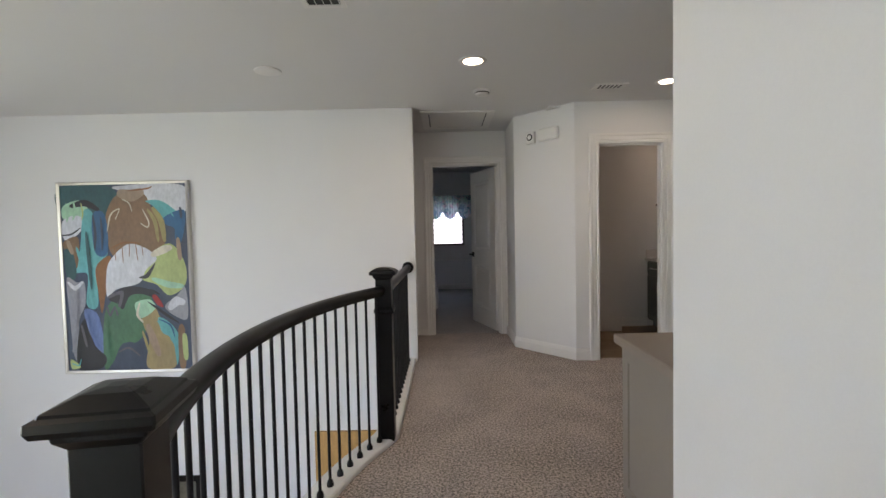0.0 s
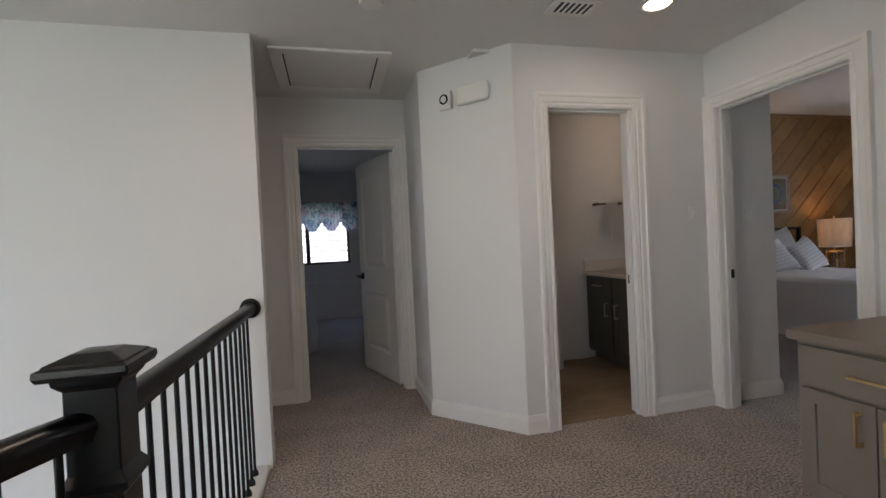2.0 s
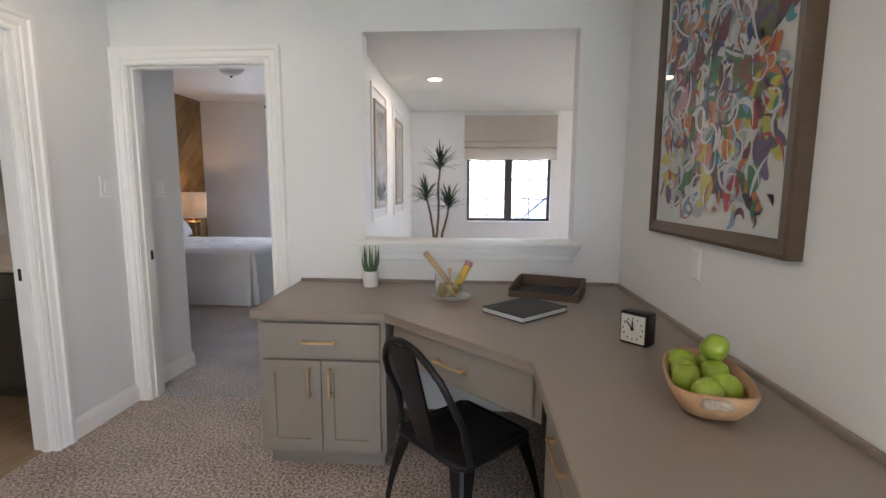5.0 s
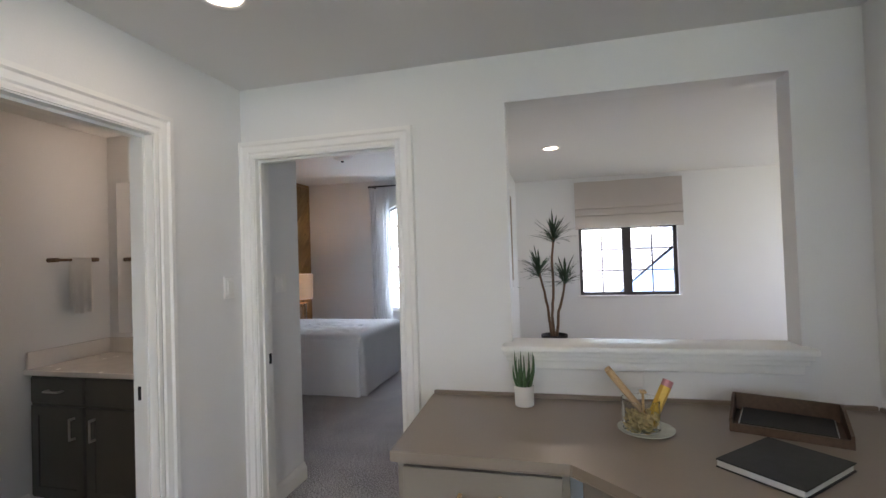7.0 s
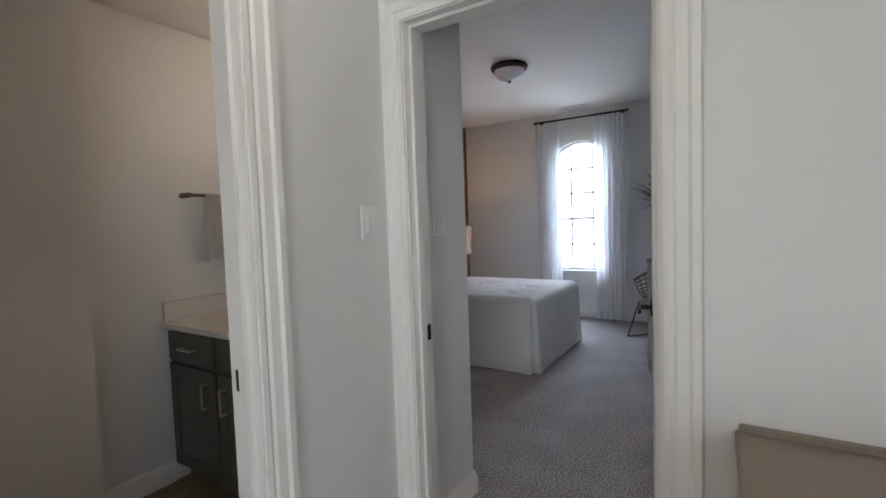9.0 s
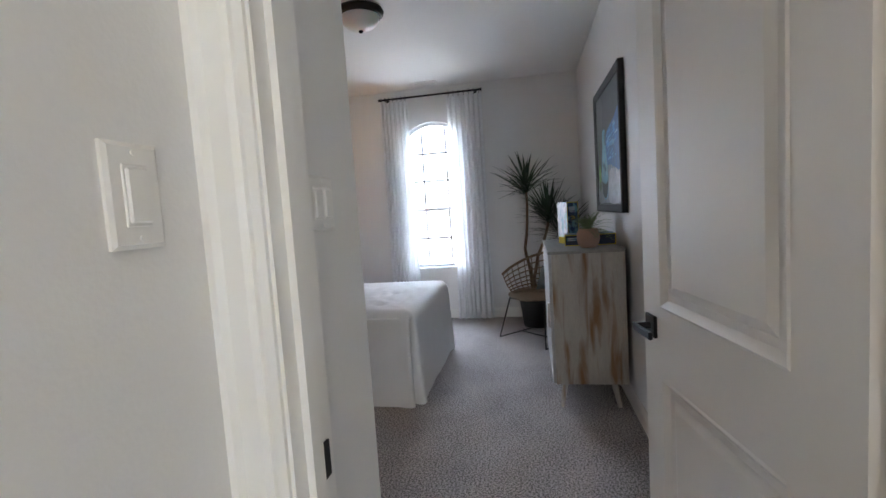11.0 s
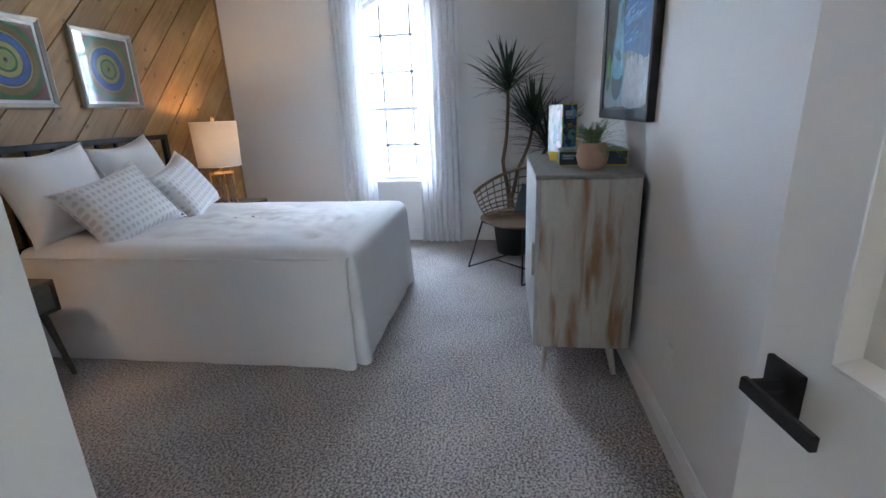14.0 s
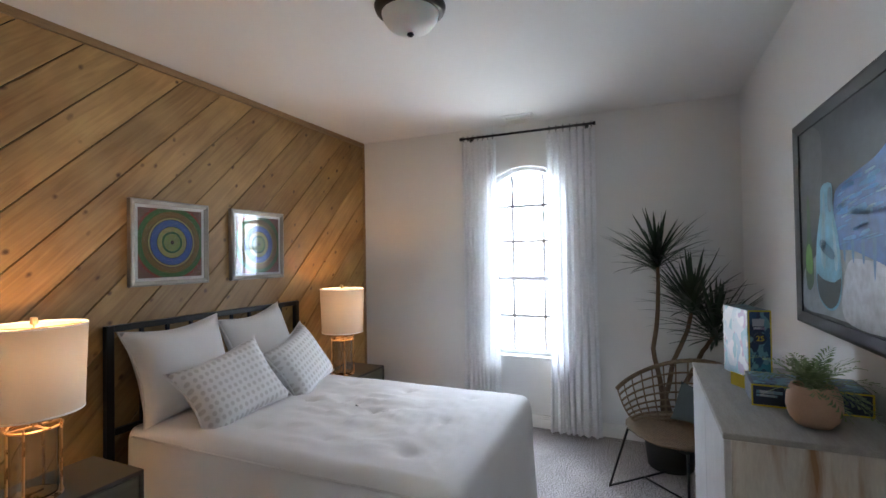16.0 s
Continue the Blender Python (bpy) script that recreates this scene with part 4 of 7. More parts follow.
part("housing", box(bmesh.new(), -0.05, 0.05, -0.04, 0.0, -0.06, 0.06, bevel=0.008, seg=2), WHITE_PLASTIC, d)
bm = bmesh.new()
tube(bm, (0, -0.043, 0.005), (0, -0.039, 0.005), 0.034, seg=24)
part("speaker_ring", bm, IRON, d)
bm = bmesh.new()
tube(bm, (0, -0.046, 0.005), (0, -0.0425, 0.005), 0.022, seg=24)
part("speaker", bm, WHITE_PLASTIC, d)
wall_plate("light_switch", pose(3.40, YN, 1.343), "white paddle light switch on the wall between two doors")
wall_plate("light_switch", pose(3.883, 5.73, 1.338), "white double paddle light switch inside the bedroom entry", gangs=2)
wall_plate("wall_plate", pose(2.64, 2.77, 1.06, 0, 0, 180), "white blank wall plate under the abstract picture", category="wall plate")
d = thing("strike_plate", "black metal strike plate on the bedroom door jamb", "strike plate")
part("plate", boxes((3.606, 3.632, 5.6295, 5.6345, 0.890, 0.948)), IRON, d)
d = thing("strike_plate", "black metal strike plate on the bath door jamb", "strike plate")
part("plate", boxes((2.9375, 2.942, 5.78, 5.82, 0.885, 0.945)), IRON, d)

# painting over the stairs
PCOL = {"teal": (0.03, 0.10, 0.11), "brown": (0.22, 0.13, 0.07), "white": (0.62, 0.64, 0.68), "cyan": (0.12, 0.42, 0.44), "blue": (0.03, 0.12, 0.25), "green": (0.06, 0.17, 0.09),
        "lime": (0.42, 0.50, 0.20), "ochre": (0.34, 0.26, 0.12), "black": (0.02, 0.022, 0.028), "lilac": (0.13, 0.20, 0.42), "grey": (0.30, 0.31, 0.35), "rust": (0.25, 0.11, 0.04), "red": (0.3, 0.02, 0.02),
        "slate": (0.05, 0.07, 0.11), "mint": (0.35, 0.6, 0.42)}
PMAT = {k: mat("oil_" + k, c, 0.5, vary=0.22, scale=5, fine=40, bump=0.25, grain=(1, 1, 0.5)) for k, c in PCOL.items()}
SILVER = mat("silver_frame", (0.62, 0.60, 0.56), 0.35, metal=0.9, vary=0.08, scale=12, fine=100, bump=0.05)
PW, PH = 1.262, 1.845
paint = picture_frame("abstract_painting", "large abstract painting of coloured patches in a thin silver frame", pose(-2.822, 5.80, -0.048), PW, PH, 0.028, 0.045, SILVER, PMAT["slate"], cat="painting")
PATCHES = [
    ("teal", [(.0, .99), (.4, .99), (.45, .88), (.30, .80), (.0, .86)]), ("white", [(.42, .99), (.98, .99), (.98, .84), (.8, .90), (.62, .88), (.5, .96)]),
    ("brown", [(.38, .88), (.47, .95), (.66, .95), (.72, .88), (.82, .78), (.80, .66), (.58, .62), (.40, .62), (.35, .78)]), ("cyan", [(.68, .91), (.80, .91), (.92, .85), (.96, .78), (.86, .78), (.74, .88)]),
    ("blue", [(.82, .82), (.98, .86), (.98, .76), (.94, .68), (.90, .76), (.84, .78)]), ("mint", [(.02, .89), (.16, .92), (.22, .86), (.14, .80), (.02, .82)]),
    ("white", [(.01, .81), (.13, .84), (.19, .80), (.13, .74), (.02, .71)]), ("cyan", [(.18, .86), (.26, .84), (.25, .68), (.36, .64), (.27, .54), (.26, .35), (.17, .36), (.19, .52), (.09, .54), (.14, .66)]),
    ("brown", [(.01, .70), (.13, .72), (.11, .56), (.06, .62), (.01, .66)]), ("blue", [(.25, .84), (.35, .84), (.36, .64), (.26, .64)]), ("teal", [(.01, .65), (.08, .64), (.1, .52), (.03, .49)]),
    ("rust", [(.26, .56), (.38, .62), (.36, .5), (.33, .42), (.29, .31), (.27, .42)]), ("lime", [(.70, .62), (.86, .68), (.97, .58), (.97, .46), (.84, .40), (.74, .46), (.62, .5)]),
    ("white", [(.38, .60), (.52, .68), (.66, .66), (.75, .60), (.66, .54), (.60, .47), (.42, .44), (.34, .40), (.34, .52)]), ("grey", [(.02, .50), (.1, .48), (.16, .48), (.16, .36), (.10, .26), (.11, .05), (.05, .08), (.03, .3)]),
    ("lilac", [(.15, .33), (.25, .31), (.29, .2), (.30, .10), (.24, .1), (.18, .2)]), ("green", [(.42, .40), (.56, .43), (.70, .38), (.64, .22), (.56, .15), (.44, .14), (.36, .04), (.29, .02), (.31, .3)]),
    ("black", [(.35, .39), (.48, .45), (.66, .44), (.76, .38), (.62, .41), (.52, .40), (.46, .33), (.42, .36)]), ("black", [(.10, .22), (.17, .28), (.22, .14), (.31, .07), (.26, .01), (.08, .01)]),
    ("slate", [(.38, .06), (.44, .13), (.52, .15), (.62, .10), (.64, .02), (.38, .01)]), ("ochre", [(.60, .34), (.70, .36), (.78, .24), (.86, .14), (.86, .01), (.64, .01), (.66, .16), (.62, .24)]),
    ("mint", [(.56, .36), (.68, .38), (.72, .33), (.60, .28)]), ("grey", [(.80, .34), (.90, .40), (.97, .44), (.98, .28), (.90, .28)]), ("red", [(.70, .40), (.74, .40), (.79, .34), (.74, .35)]),
    ("black", [(.66, .37), (.78, .32), (.91, .25), (.80, .29)]), ("cyan", [(.74, .28), (.82, .26), (.90, .18), (.88, .02), (.85, .16), (.77, .20)]), ("brown", [(.90, .22), (.95, .22), (.95, .02), (.90, .02)]),
    ("lime", [(.93, .18), (.965, .18), (.97, .06), (.935, .06)]), ("lime", [(.02, .06), (.06, .05), (.10, .02), (.03, .01)]), ("black", [(.60, .50), (.66, .52), (.74, .58), (.68, .50)]),
]
for i, (c, pts) in enumerate(PATCHES):
    bm = bmesh.new()
    blob(bm, [(0.03 + u * (PW - 0.06), 0.03 + v * (PH - 0.06)) for u, v in pts], 0.0325 + 0.0002 * i)
    part("paint_patch", bm, PMAT[c], paint)

# thinner brushwork over the patches: each stroke a centre line, a width and a colour
for c, col in (("tan", (0.36, 0.26, 0.18)), ("khaki", (0.34, 0.29, 0.12)), ("cream", (0.66, 0.62, 0.50)), ("smoke", (0.10, 0.10, 0.12))):
    PMAT[c] = mat("oil_" + c, col, 0.5, vary=0.22, scale=5, fine=40, bump=0.25, grain=(1, 1, 0.5))
STROKES = [
    ("tan", .09, [(.47, .955), (.57, .94), (.66, .96)]), ("khaki", .045, [(.74, .87), (.80, .80), (.82, .70)]), ("khaki", .03, [(.70, .86), (.75, .80), (.77, .70)]), ("cream", .012, [(.37, .76), (.40, .84), (.47, .87), (.44, .82)]),
    ("cream", .010, [(.66, .86), (.70, .80), (.69, .77), (.64, .79)]), ("cream", .008, [(.50, .92), (.55, .90), (.57, .86)]), ("slate", .022, [(.26, .83), (.27, .74), (.26, .66)]), ("slate", .018, [(.32, .82), (.325, .74), (.32, .66)]),
    ("black", .05, [(.09, .89), (.2, .905), (.30, .87)]), ("mint", .018, [(.05, .90), (.06, .85), (.05, .81)]), ("mint", .02, [(.11, .91), (.12, .86), (.10, .82)]), ("lime", .012, [(.17, .90), (.18, .85), (.17, .82)]),
    ("black", .012, [(.01, .735), (.08, .74), (.15, .77)]), ("tan", .05, [(.05, .70), (.08, .64)]), ("cyan", .03, [(.12, .66), (.16, .58), (.22, .60)]), ("teal", .03, [(.20, .74), (.21, .62), (.22, .46)]),
    ("rust", .009, [(.42, .66), (.425, .60)]), ("rust", .009, [(.48, .68), (.485, .59)]), ("rust", .008, [(.54, .68), (.535, .62)]), ("rust", .009, [(.59, .68), (.60, .60)]), ("rust", .008, [(.64, .67), (.645, .62)]), ("rust", .012, [(.39, .66), (.50, .69), (.62, .685)]),
    ("cream", .06, [(.72, .62), (.80, .645), (.87, .66)]), ("mint", .05, [(.72, .49), (.84, .46), (.95, .45)]), ("tan", .05, [(.93, .70), (.94, .60)]), ("white", .07, [(.84, .33), (.90, .37), (.96, .36)]),
    ("smoke", .04, [(.36, .40), (.46, .42), (.44, .35)]), ("smoke", .025, [(.34, .34), (.36, .30), (.40, .34), (.42, .30)]), ("black", .018, [(.62, .43), (.70, .43), (.76, .41)]), ("cyan", .015, [(.74, .26), (.80, .22), (.86, .14)]),
    ("blue", .014, [(.76, .27), (.84, .24), (.87, .18)]), ("cream", .02, [(.60, .36), (.58, .30), (.62, .26)]), ("tan", .06, [(.66, .24), (.70, .16), (.74, .08)]), ("khaki", .03, [(.62, .2), (.66, .1)]),
    ("lilac", .03, [(.17, .30), (.20, .22), (.26, .12)]), ("white", .035, [(.04, .48), (.09, .45), (.15, .48)]), ("grey", .02, [(.10, .42), (.09, .3), (.05, .12)]), ("smoke", .03, [(.13, .24), (.16, .14)]),
    ("cyan", .012, [(.04, .04), (.09, .03), (.11, .06)]), ("smoke", .02, [(.42, .10), (.50, .12), (.58, .08)]), ("green", .02, [(.34, .3), (.33, .2), (.34, .1)]), ("teal", .02, [(.16, .985), (.32, .97), (.42, .985)]),
    ("blue", .03, [(.86, .83), (.92, .80), (.97, .82)]), ("slate", .03, [(.96, .87), (.965, .82)]), ("blue", .02, [(.92, .79), (.915, .71)]), ("cyan", .012, [(.72, .90), (.84, .88), (.90, .83)]), ("rust", .012, [(.56, .965), (.70, .975), (.74, .985)]),
]
for i, (c, wd, line) in enumerate(STROKES):
    pts = [Vector((0.03 + u * (PW - 0.06), 0.03 + v * (PH - 0.06))) for u, v in line]
    left, right = [], []
    for k, p in enumerate(pts):
        way = (pts[min(k + 1, len(pts) - 1)] - pts[max(k - 1, 0)]).normalized()
        side = Vector((-way.y, way.x)) * wd * PW / 2 * (0.55 if k in (0, len(pts) - 1) else 1.0)
        left.append(p + side)
        right.append(p - side)
    bm = bmesh.new()
    blob(bm, [tuple(p) for p in left + right[::-1]], 0.0325 + 0.0002 * (len(PATCHES) + i))
    part("brush_stroke", bm, PMAT[c], paint)

# ---- desk nook ----
DZ = 0.79
OUT = [(3.53, 2.772), (3.53, 4.645), (2.835, 4.62), (2.835, 4.0), (2.285, 3.415), (1.622, 3.418), (1.622, 2.772)]
bm = flat(OUT, DZ - 0.04, DZ)
bmesh.ops.bevel(bm, geom=[e for e in bm.edges], offset=0.004, segments=2, affect="EDGES")
desk = thing("desktop", "taupe painted built-in corner desktop with a low back lip", "desktop")
part("top", bm, TAUPE_TOP, desk)
part("back_lip", boxes((3.512, 3.529, 2.79, 4.636, DZ - 0.002, DZ + 0.018), (1.627, 3.511, 2.773, 2.79, DZ - 0.002, DZ + 0.018), bevel=0.003), TAUPE_TOP, desk)


def pulls(front, x, z, length, upright=False):
    ob = part("handle", bar_pull(length, upright), BRASS, front, "slim brushed brass bar handle")
    ob.matrix_basis = pose(x, 0, z)


# cabinet with a drawer over two doors, facing west
cab = thing("desk_cabinet", "taupe base cabinet with one drawer over two panel doors", "cabinet", pose(2.86, 4.605, 0, 0, 0, -90))
CW = 0.60
part("body", boxes((0.0, CW, 0.02, 0.66, 0.09, DZ - 0.04), (0.02, CW - 0.02, 0.075, 0.62, 0.0, 0.09), bevel=0.001), TAUPE, cab)
f = part("drawer_front", slab_front(CW - 0.05, 0.165), TAUPE, cab)
f.matrix_basis = pose(0.025, 0, 0.563)
pulls(f, (CW - 0.05) / 2, 0.083, 0.15)
for i, hx in ((0, 0.225), (1, 0.045)):
    f = part("cabinet_door", shaker(0.272, 0.44), TAUPE, cab)
    f.matrix_basis = pose(0.025 + i * 0.278, 0, 0.11)
    pulls(f, hx, 0.345, 0.13, True)

# drawer unit under the far leg of the desk, facing north
unit = thing("desk_drawer_unit", "taupe drawer unit with three drawers and a framed end panel", "cabinet", pose(2.255, 3.38, 0, 0, 0, 180))
UW = 0.605
part("body", boxes((0.0, UW, 0.02, 0.606, 0.09, DZ - 0.04), (0.02, UW - 0.02, 0.075, 0.57, 0.0, 0.09), bevel=0.001), TAUPE, unit)
for z, h in ((0.563, 0.165), (0.335, 0.22), (0.105, 0.22)):
    f = part("drawer_front", slab_front(UW - 0.05, h), TAUPE, unit)
    f.matrix_basis = pose(0.025, 0, z)
    pulls(f, (UW - 0.05) / 2, h - 0.05, 0.16)
e = part("end_panel", shaker(0.57, 0.655, t=0.012), TAUPE, unit)
e.matrix_basis = pose(UW + 0.012, 0.022, 0.092, 0, 0, 90)

# apron drawer across the corner
ax, ay = Vector((2.835, 4.0)), Vector((2.285, 3.415))
aw = (ay - ax).length
apron = thing("corner_drawer", "wide taupe drawer hung under the angled front of the desktop", "drawer", pose(ax.x + 0.022, ax.y - 0.02, 0, 0, 0, math.degrees(math.atan2(ay.y - ax.y, ay.x - ax.x))))
part("rail", boxes((0.0, aw, -0.02 + 0.04, 0.06, DZ - 0.225, DZ - 0.04)), TAUPE, apron)
part("box", boxes((0.08, aw - 0.08, 0.06, 0.40, DZ - 0.20, DZ - 0.05)), TAUPE, apron)
f = part("drawer_front", slab_front(aw - 0.05, 0.155), TAUPE, apron)
f.matrix_basis = pose(0.025, 0.0, DZ - 0.21)
pulls(f, (aw - 0.05) / 2, 0.08, 0.16)

# metal cafe chair
def metal_chair(m):
    ch = thing("metal_chair", "black sheet-metal cafe chair with a hooped back at the desk", "chair", m)
    seat = bmesh.new()
    n = 14
    grid = [[None] * (n + 1) for _ in range(n + 1)]
    for i in range(n + 1):
        for j in range(n + 1):
            u, v = 2 * i / n - 1, 2 * j / n - 1
            k = 1 - 0.10 * abs(u * v) ** 2
            x, y = u * (0.185 + 0.015 * (v < 0)) * k, v * 0.185 * k
            dish = -0.012 * (1 - u * u) * (1 - v * v) - 0.016 * max(abs(u), abs(v)) ** 8
            grid[i][j] = seat.verts.new((x, y, 0.455 + dish))
    for i in range(n):
        for j in range(n):
            seat.faces.new((grid[i][j], grid[i + 1][j], grid[i + 1][j + 1], grid[i][j + 1]))
    part("seat", seat, IRON, ch, smooth=True)
    rim = bmesh.new()
    ring = [(sx * 0.175 - (0.02 * sx if cy else 0), sy * 0.175 - (0 if cy else 0.02 * sy), 0.437) for sx, sy, cy in ((-1, -1, 0), (-1, -1, 1), (1, -1, 1), (1, -1, 0), (1, 1, 0), (1, 1, 1), (-1, 1, 1), (-1, 1, 0))]
    pipe(rim, ring, 0.013, 8, closed=True)
    part("seat_rim", rim, IRON, ch, smooth=True)
    for sx, sy in ((-1, -1), (1, -1), (1, 1), (-1, 1)):
        bm = bmesh.new()
        top, foot = Vector((sx * 0.165, sy * 0.165, 0.445)), Vector((sx * 0.215, sy * 0.225, 0.0))
        rows = []
        for k in range(9):
            t = k / 8
            p = top.lerp(foot, t) + Vector((sx * 0.012, sy * 0.012, 0)) * math.sin(t * math.pi)
            w = 0.050 * (1 - t) ** 1.6 + 0.017
            rows.append([bm.verts.new(q) for q in (p + Vector((-sx * w, 0, 0)), p + Vector((-sx * 0.006, sy * 0.004, 0)), p + Vector((sx * 0.004, -sy * 0.006, 0)), p + Vector((0, -sy * w, 0)), p + Vector((-sx * 0.012, -sy * 0.012, 0)))])
        for a, b in zip(rows, rows[1:]):
            for q in range(5):
                bm.faces.new((a[q], a[(q + 1) % 5], b[(q + 1) % 5], b[q]))
        bm.faces.new(rows[0])
        bm.faces.new(rows[-1][::-1])
        part("leg", bm, IRON, ch, smooth=40)
    hoop = bmesh.new()
    pts = [(-0.185, -0.15, 0.45)]
    for k in range(13):
        a = math.pi * k / 12
        pts.append((-0.165 * math.cos(a) * (1.05 if abs(math.cos(a)) > 0.8 else 1), -0.17 - 0.115 * math.sin(a) ** 0.6, 0.58 + 0.27 * math.sin(a) ** 0.7))
    pts.append((0.185, -0.15, 0.45))
    pipe(hoop, pts, 0.0125, 8)
    part("back_hoop", hoop, IRON, ch, smooth=True)
    splat = bmesh.new()
    rows = []
    for k in range(7):
        t = k / 6
        y, z, w = -0.168 - 0.115 * t, 0.45 + 0.385 * t, 0.052 + 0.016 * t
        rows.append([splat.verts.new((x, y - 0.006 * math.cos(3.14 * x / 0.14), z)) for x in (-w, -w * 0.7, 0, w * 0.7, w)] + [splat.verts.new((x, y - 0.010 - 0.006 * math.cos(3.14 * x / 0.14), z)) for x in (w, 0, -w)])
    for a, b in zip(rows, rows[1:]):
        for q in range(8):
            splat.faces.new((a[q], a[(q + 1) % 8], b[(q + 1) % 8], b[q]))
    splat.faces.new(rows[0])
    splat.faces.new(rows[-1][::-1])
    part("back_splat", splat, IRON, ch, smooth=40)
    return ch


metal_chair(pose(2.49, 3.64, 0, 0, 0, -135))

# things on the desk
POT_W = mat("white_ceramic", (0.78, 0.77, 0.74), 0.35, vary=0.02, bump=0.02)
ALOE = mat("aloe_leaf", (0.06, 0.13, 0.05), 0.4, vary=0.3, scale=30, fine=120, bump=0.1)
d = thing("potted_aloe", "small green aloe in a white ceramic pot on the desk", "potted plant", pose(3.40, 4.185, DZ))
bm = bmesh.new()
lathe(bm, [(0.0, 0.0), (0.038, 0.0), (0.042, 0.004), (0.044, 0.088), (0.041, 0.09), (0.039, 0.08), (0.0, 0.078)], seg=28)
part("pot", bm, POT_W, d, "white cylindrical pot", smooth=40)
rng = random.Random(5)
bm = bmesh.new()
for i in range(11):
    az, lean = i * 2.4, 0.12 + 0.03 * (i % 4)
    b = Vector((0.017 * math.cos(az), 0.017 * math.sin(az), 0.07))
    tip = b + Vector((math.cos(az) * lean * 0.16, math.sin(az) * lean * 0.16, rng.uniform(0.11, 0.165)))
    pipe(bm, [b.lerp(tip, k / 4) + Vector((math.cos(az), math.sin(az), 0)) * 0.012 * math.sin(k / 4 * 3.14) for k in range(5)], 0.011, 6, taper=0.001)
part("leaves", bm, ALOE, d, "upright pointed aloe leaves", smooth=True)

PALE_WOOD = mat("pale_wood", (0.55, 0.38, 0.22), 0.55, vary=0.2, scale=20, fine=150, bump=0.1, grain=(1, 6, 6))
YELLOW = mat("pencil_yellow", (0.72, 0.46, 0.06), 0.4, vary=0.06, bump=0.03)
PINK = mat("eraser_pink", (0.55, 0.25, 0.26), 0.7, vary=0.1, bump=0.1)
jar_glass = clear("jar_glass", (0.97, 0.99, 0.97))
d = thing("glass_dish", "round clear glass dish under the pencil jar", "dish", pose(3.165, 3.72, DZ))
bm = bmesh.new()
lathe(bm, [(0.0, 0.0), (0.07, 0.0), (0.10, 0.008), (0.101, 0.011), (0.07, 0.004), (0.0, 0.004)], seg=36)
part("plate", bm, mat("pearl_dish", (0.62, 0.64, 0.58), 0.2, vary=0.15, scale=20, bump=0.02), d, smooth=40)
d = thing("pencil_jar", "clear glass jar holding rulers, shavings and an oversized pencil", "jar", pose(3.17, 3.735, DZ + 0.006))
bm = bmesh.new()
lathe(bm, [(0.0, 0.0), (0.064, 0.0), (0.068, 0.006), (0.068, 0.112), (0.065, 0.112), (0.065, 0.008), (0.0, 0.006)], seg=36)
part("jar", bm, jar_glass, d, "clear round glass jar", smooth=40)
bm = bmesh.new()
rng = random.Random(8)
for i in range(210):
    a, r = rng.uniform(0, 6.28), 0.055 * math.sqrt(rng.random())
    c = Vector((r * math.cos(a), r * math.sin(a), 0.010 + 0.055 * rng.random()))
    u = Vector((rng.uniform(-1, 1), rng.uniform(-1, 1), rng.uniform(-1, 1))).normalized() * 0.014
    w = u.orthogonal().normalized() * 0.004
    bm.faces.new([bm.verts.new(c + q) for q in (u + w, w * 2.5, -u + w, -u - w, u - w)])
part("shavings", bm, mat("wood_shavings", (0.70, 0.55, 0.26), 0.6, vary=0.3, scale=40), d, "golden wood shavings")
for off in (0.0, 0.012):
    bm = bmesh.new()
    tube(bm, (0.02 + off, -0.03, 0.03), (-0.03 + off * 1.6, 0.115, 0.225), 0.013, seg=8)
    part("rod", bm, PALE_WOOD, d, "pale wooden rod")
bm = bmesh.new()
tube(bm, (0.0, -0.03, 0.02), (0.035, -0.098, 0.15), 0.020, seg=6)
pen = part("pencil", bm, YELLOW, d, "thick yellow hexagonal pencil")
bm = bmesh.new()
tube(bm, (0.035, -0.098, 0.15), (0.041, -0.109, 0.172), 0.020, seg=12)
part("eraser", bm, PINK, pen, "pink eraser end")
bm = bmesh.new()
tube(bm, (0.0, -0.01, 0.03), (0.0, -0.01, 0.135), 0.005, seg=8)
box(bm, -0.014, 0.014, -0.022, 0.002, 0.133, 0.143, bevel=0.003)
part("brass_pin", bm, BRASS, d)

WALNUT = mat("dark_walnut", (0.10, 0.062, 0.038), 0.5, vary=0.35, scale=8, fine=80, bump=0.12, grain=(1, 8, 8))
PAPER = mat("paper", (0.62, 0.63, 0.62), 0.8, vary=0.03, bump=0.02)
BLACK_BOOK = mat("black_leather", (0.011, 0.013, 0.014), 0.55, vary=0.2, scale=30, fine=220, bump=0.2)
d = thing("letter_tray", "dark walnut letter tray holding papers on the desk", "tray", pose(3.268, 3.215, DZ, 0, 0, -21))
part("base", boxes((-0.13, 0.13, -0.175, 0.175, 0.0, 0.010)), WALNUT, d)
part("back", boxes((0.12, 0.13, -0.175, 0.175, 0.010, 0.078), bevel=0.001), WALNUT, d)
for y0 in (-0.175, 0.165):
    bm = bmesh.new()
    pr = [(-0.13, 0.010), (0.12, 0.010), (0.12, 0.078), (0.05, 0.078), (-0.13, 0.045)]
    lo, hi = [bm.verts.new((x, y0, z)) for x, z in pr], [bm.verts.new((x, y0 + 0.010, z)) for x, z in pr]
    bm.faces.new(lo)
    bm.faces.new(hi[::-1])
    for k in range(5):
        bm.faces.new((lo[k], lo[(k + 1) % 5], hi[(k + 1) % 5], hi[k]))
    part("side", bm, WALNUT, d)
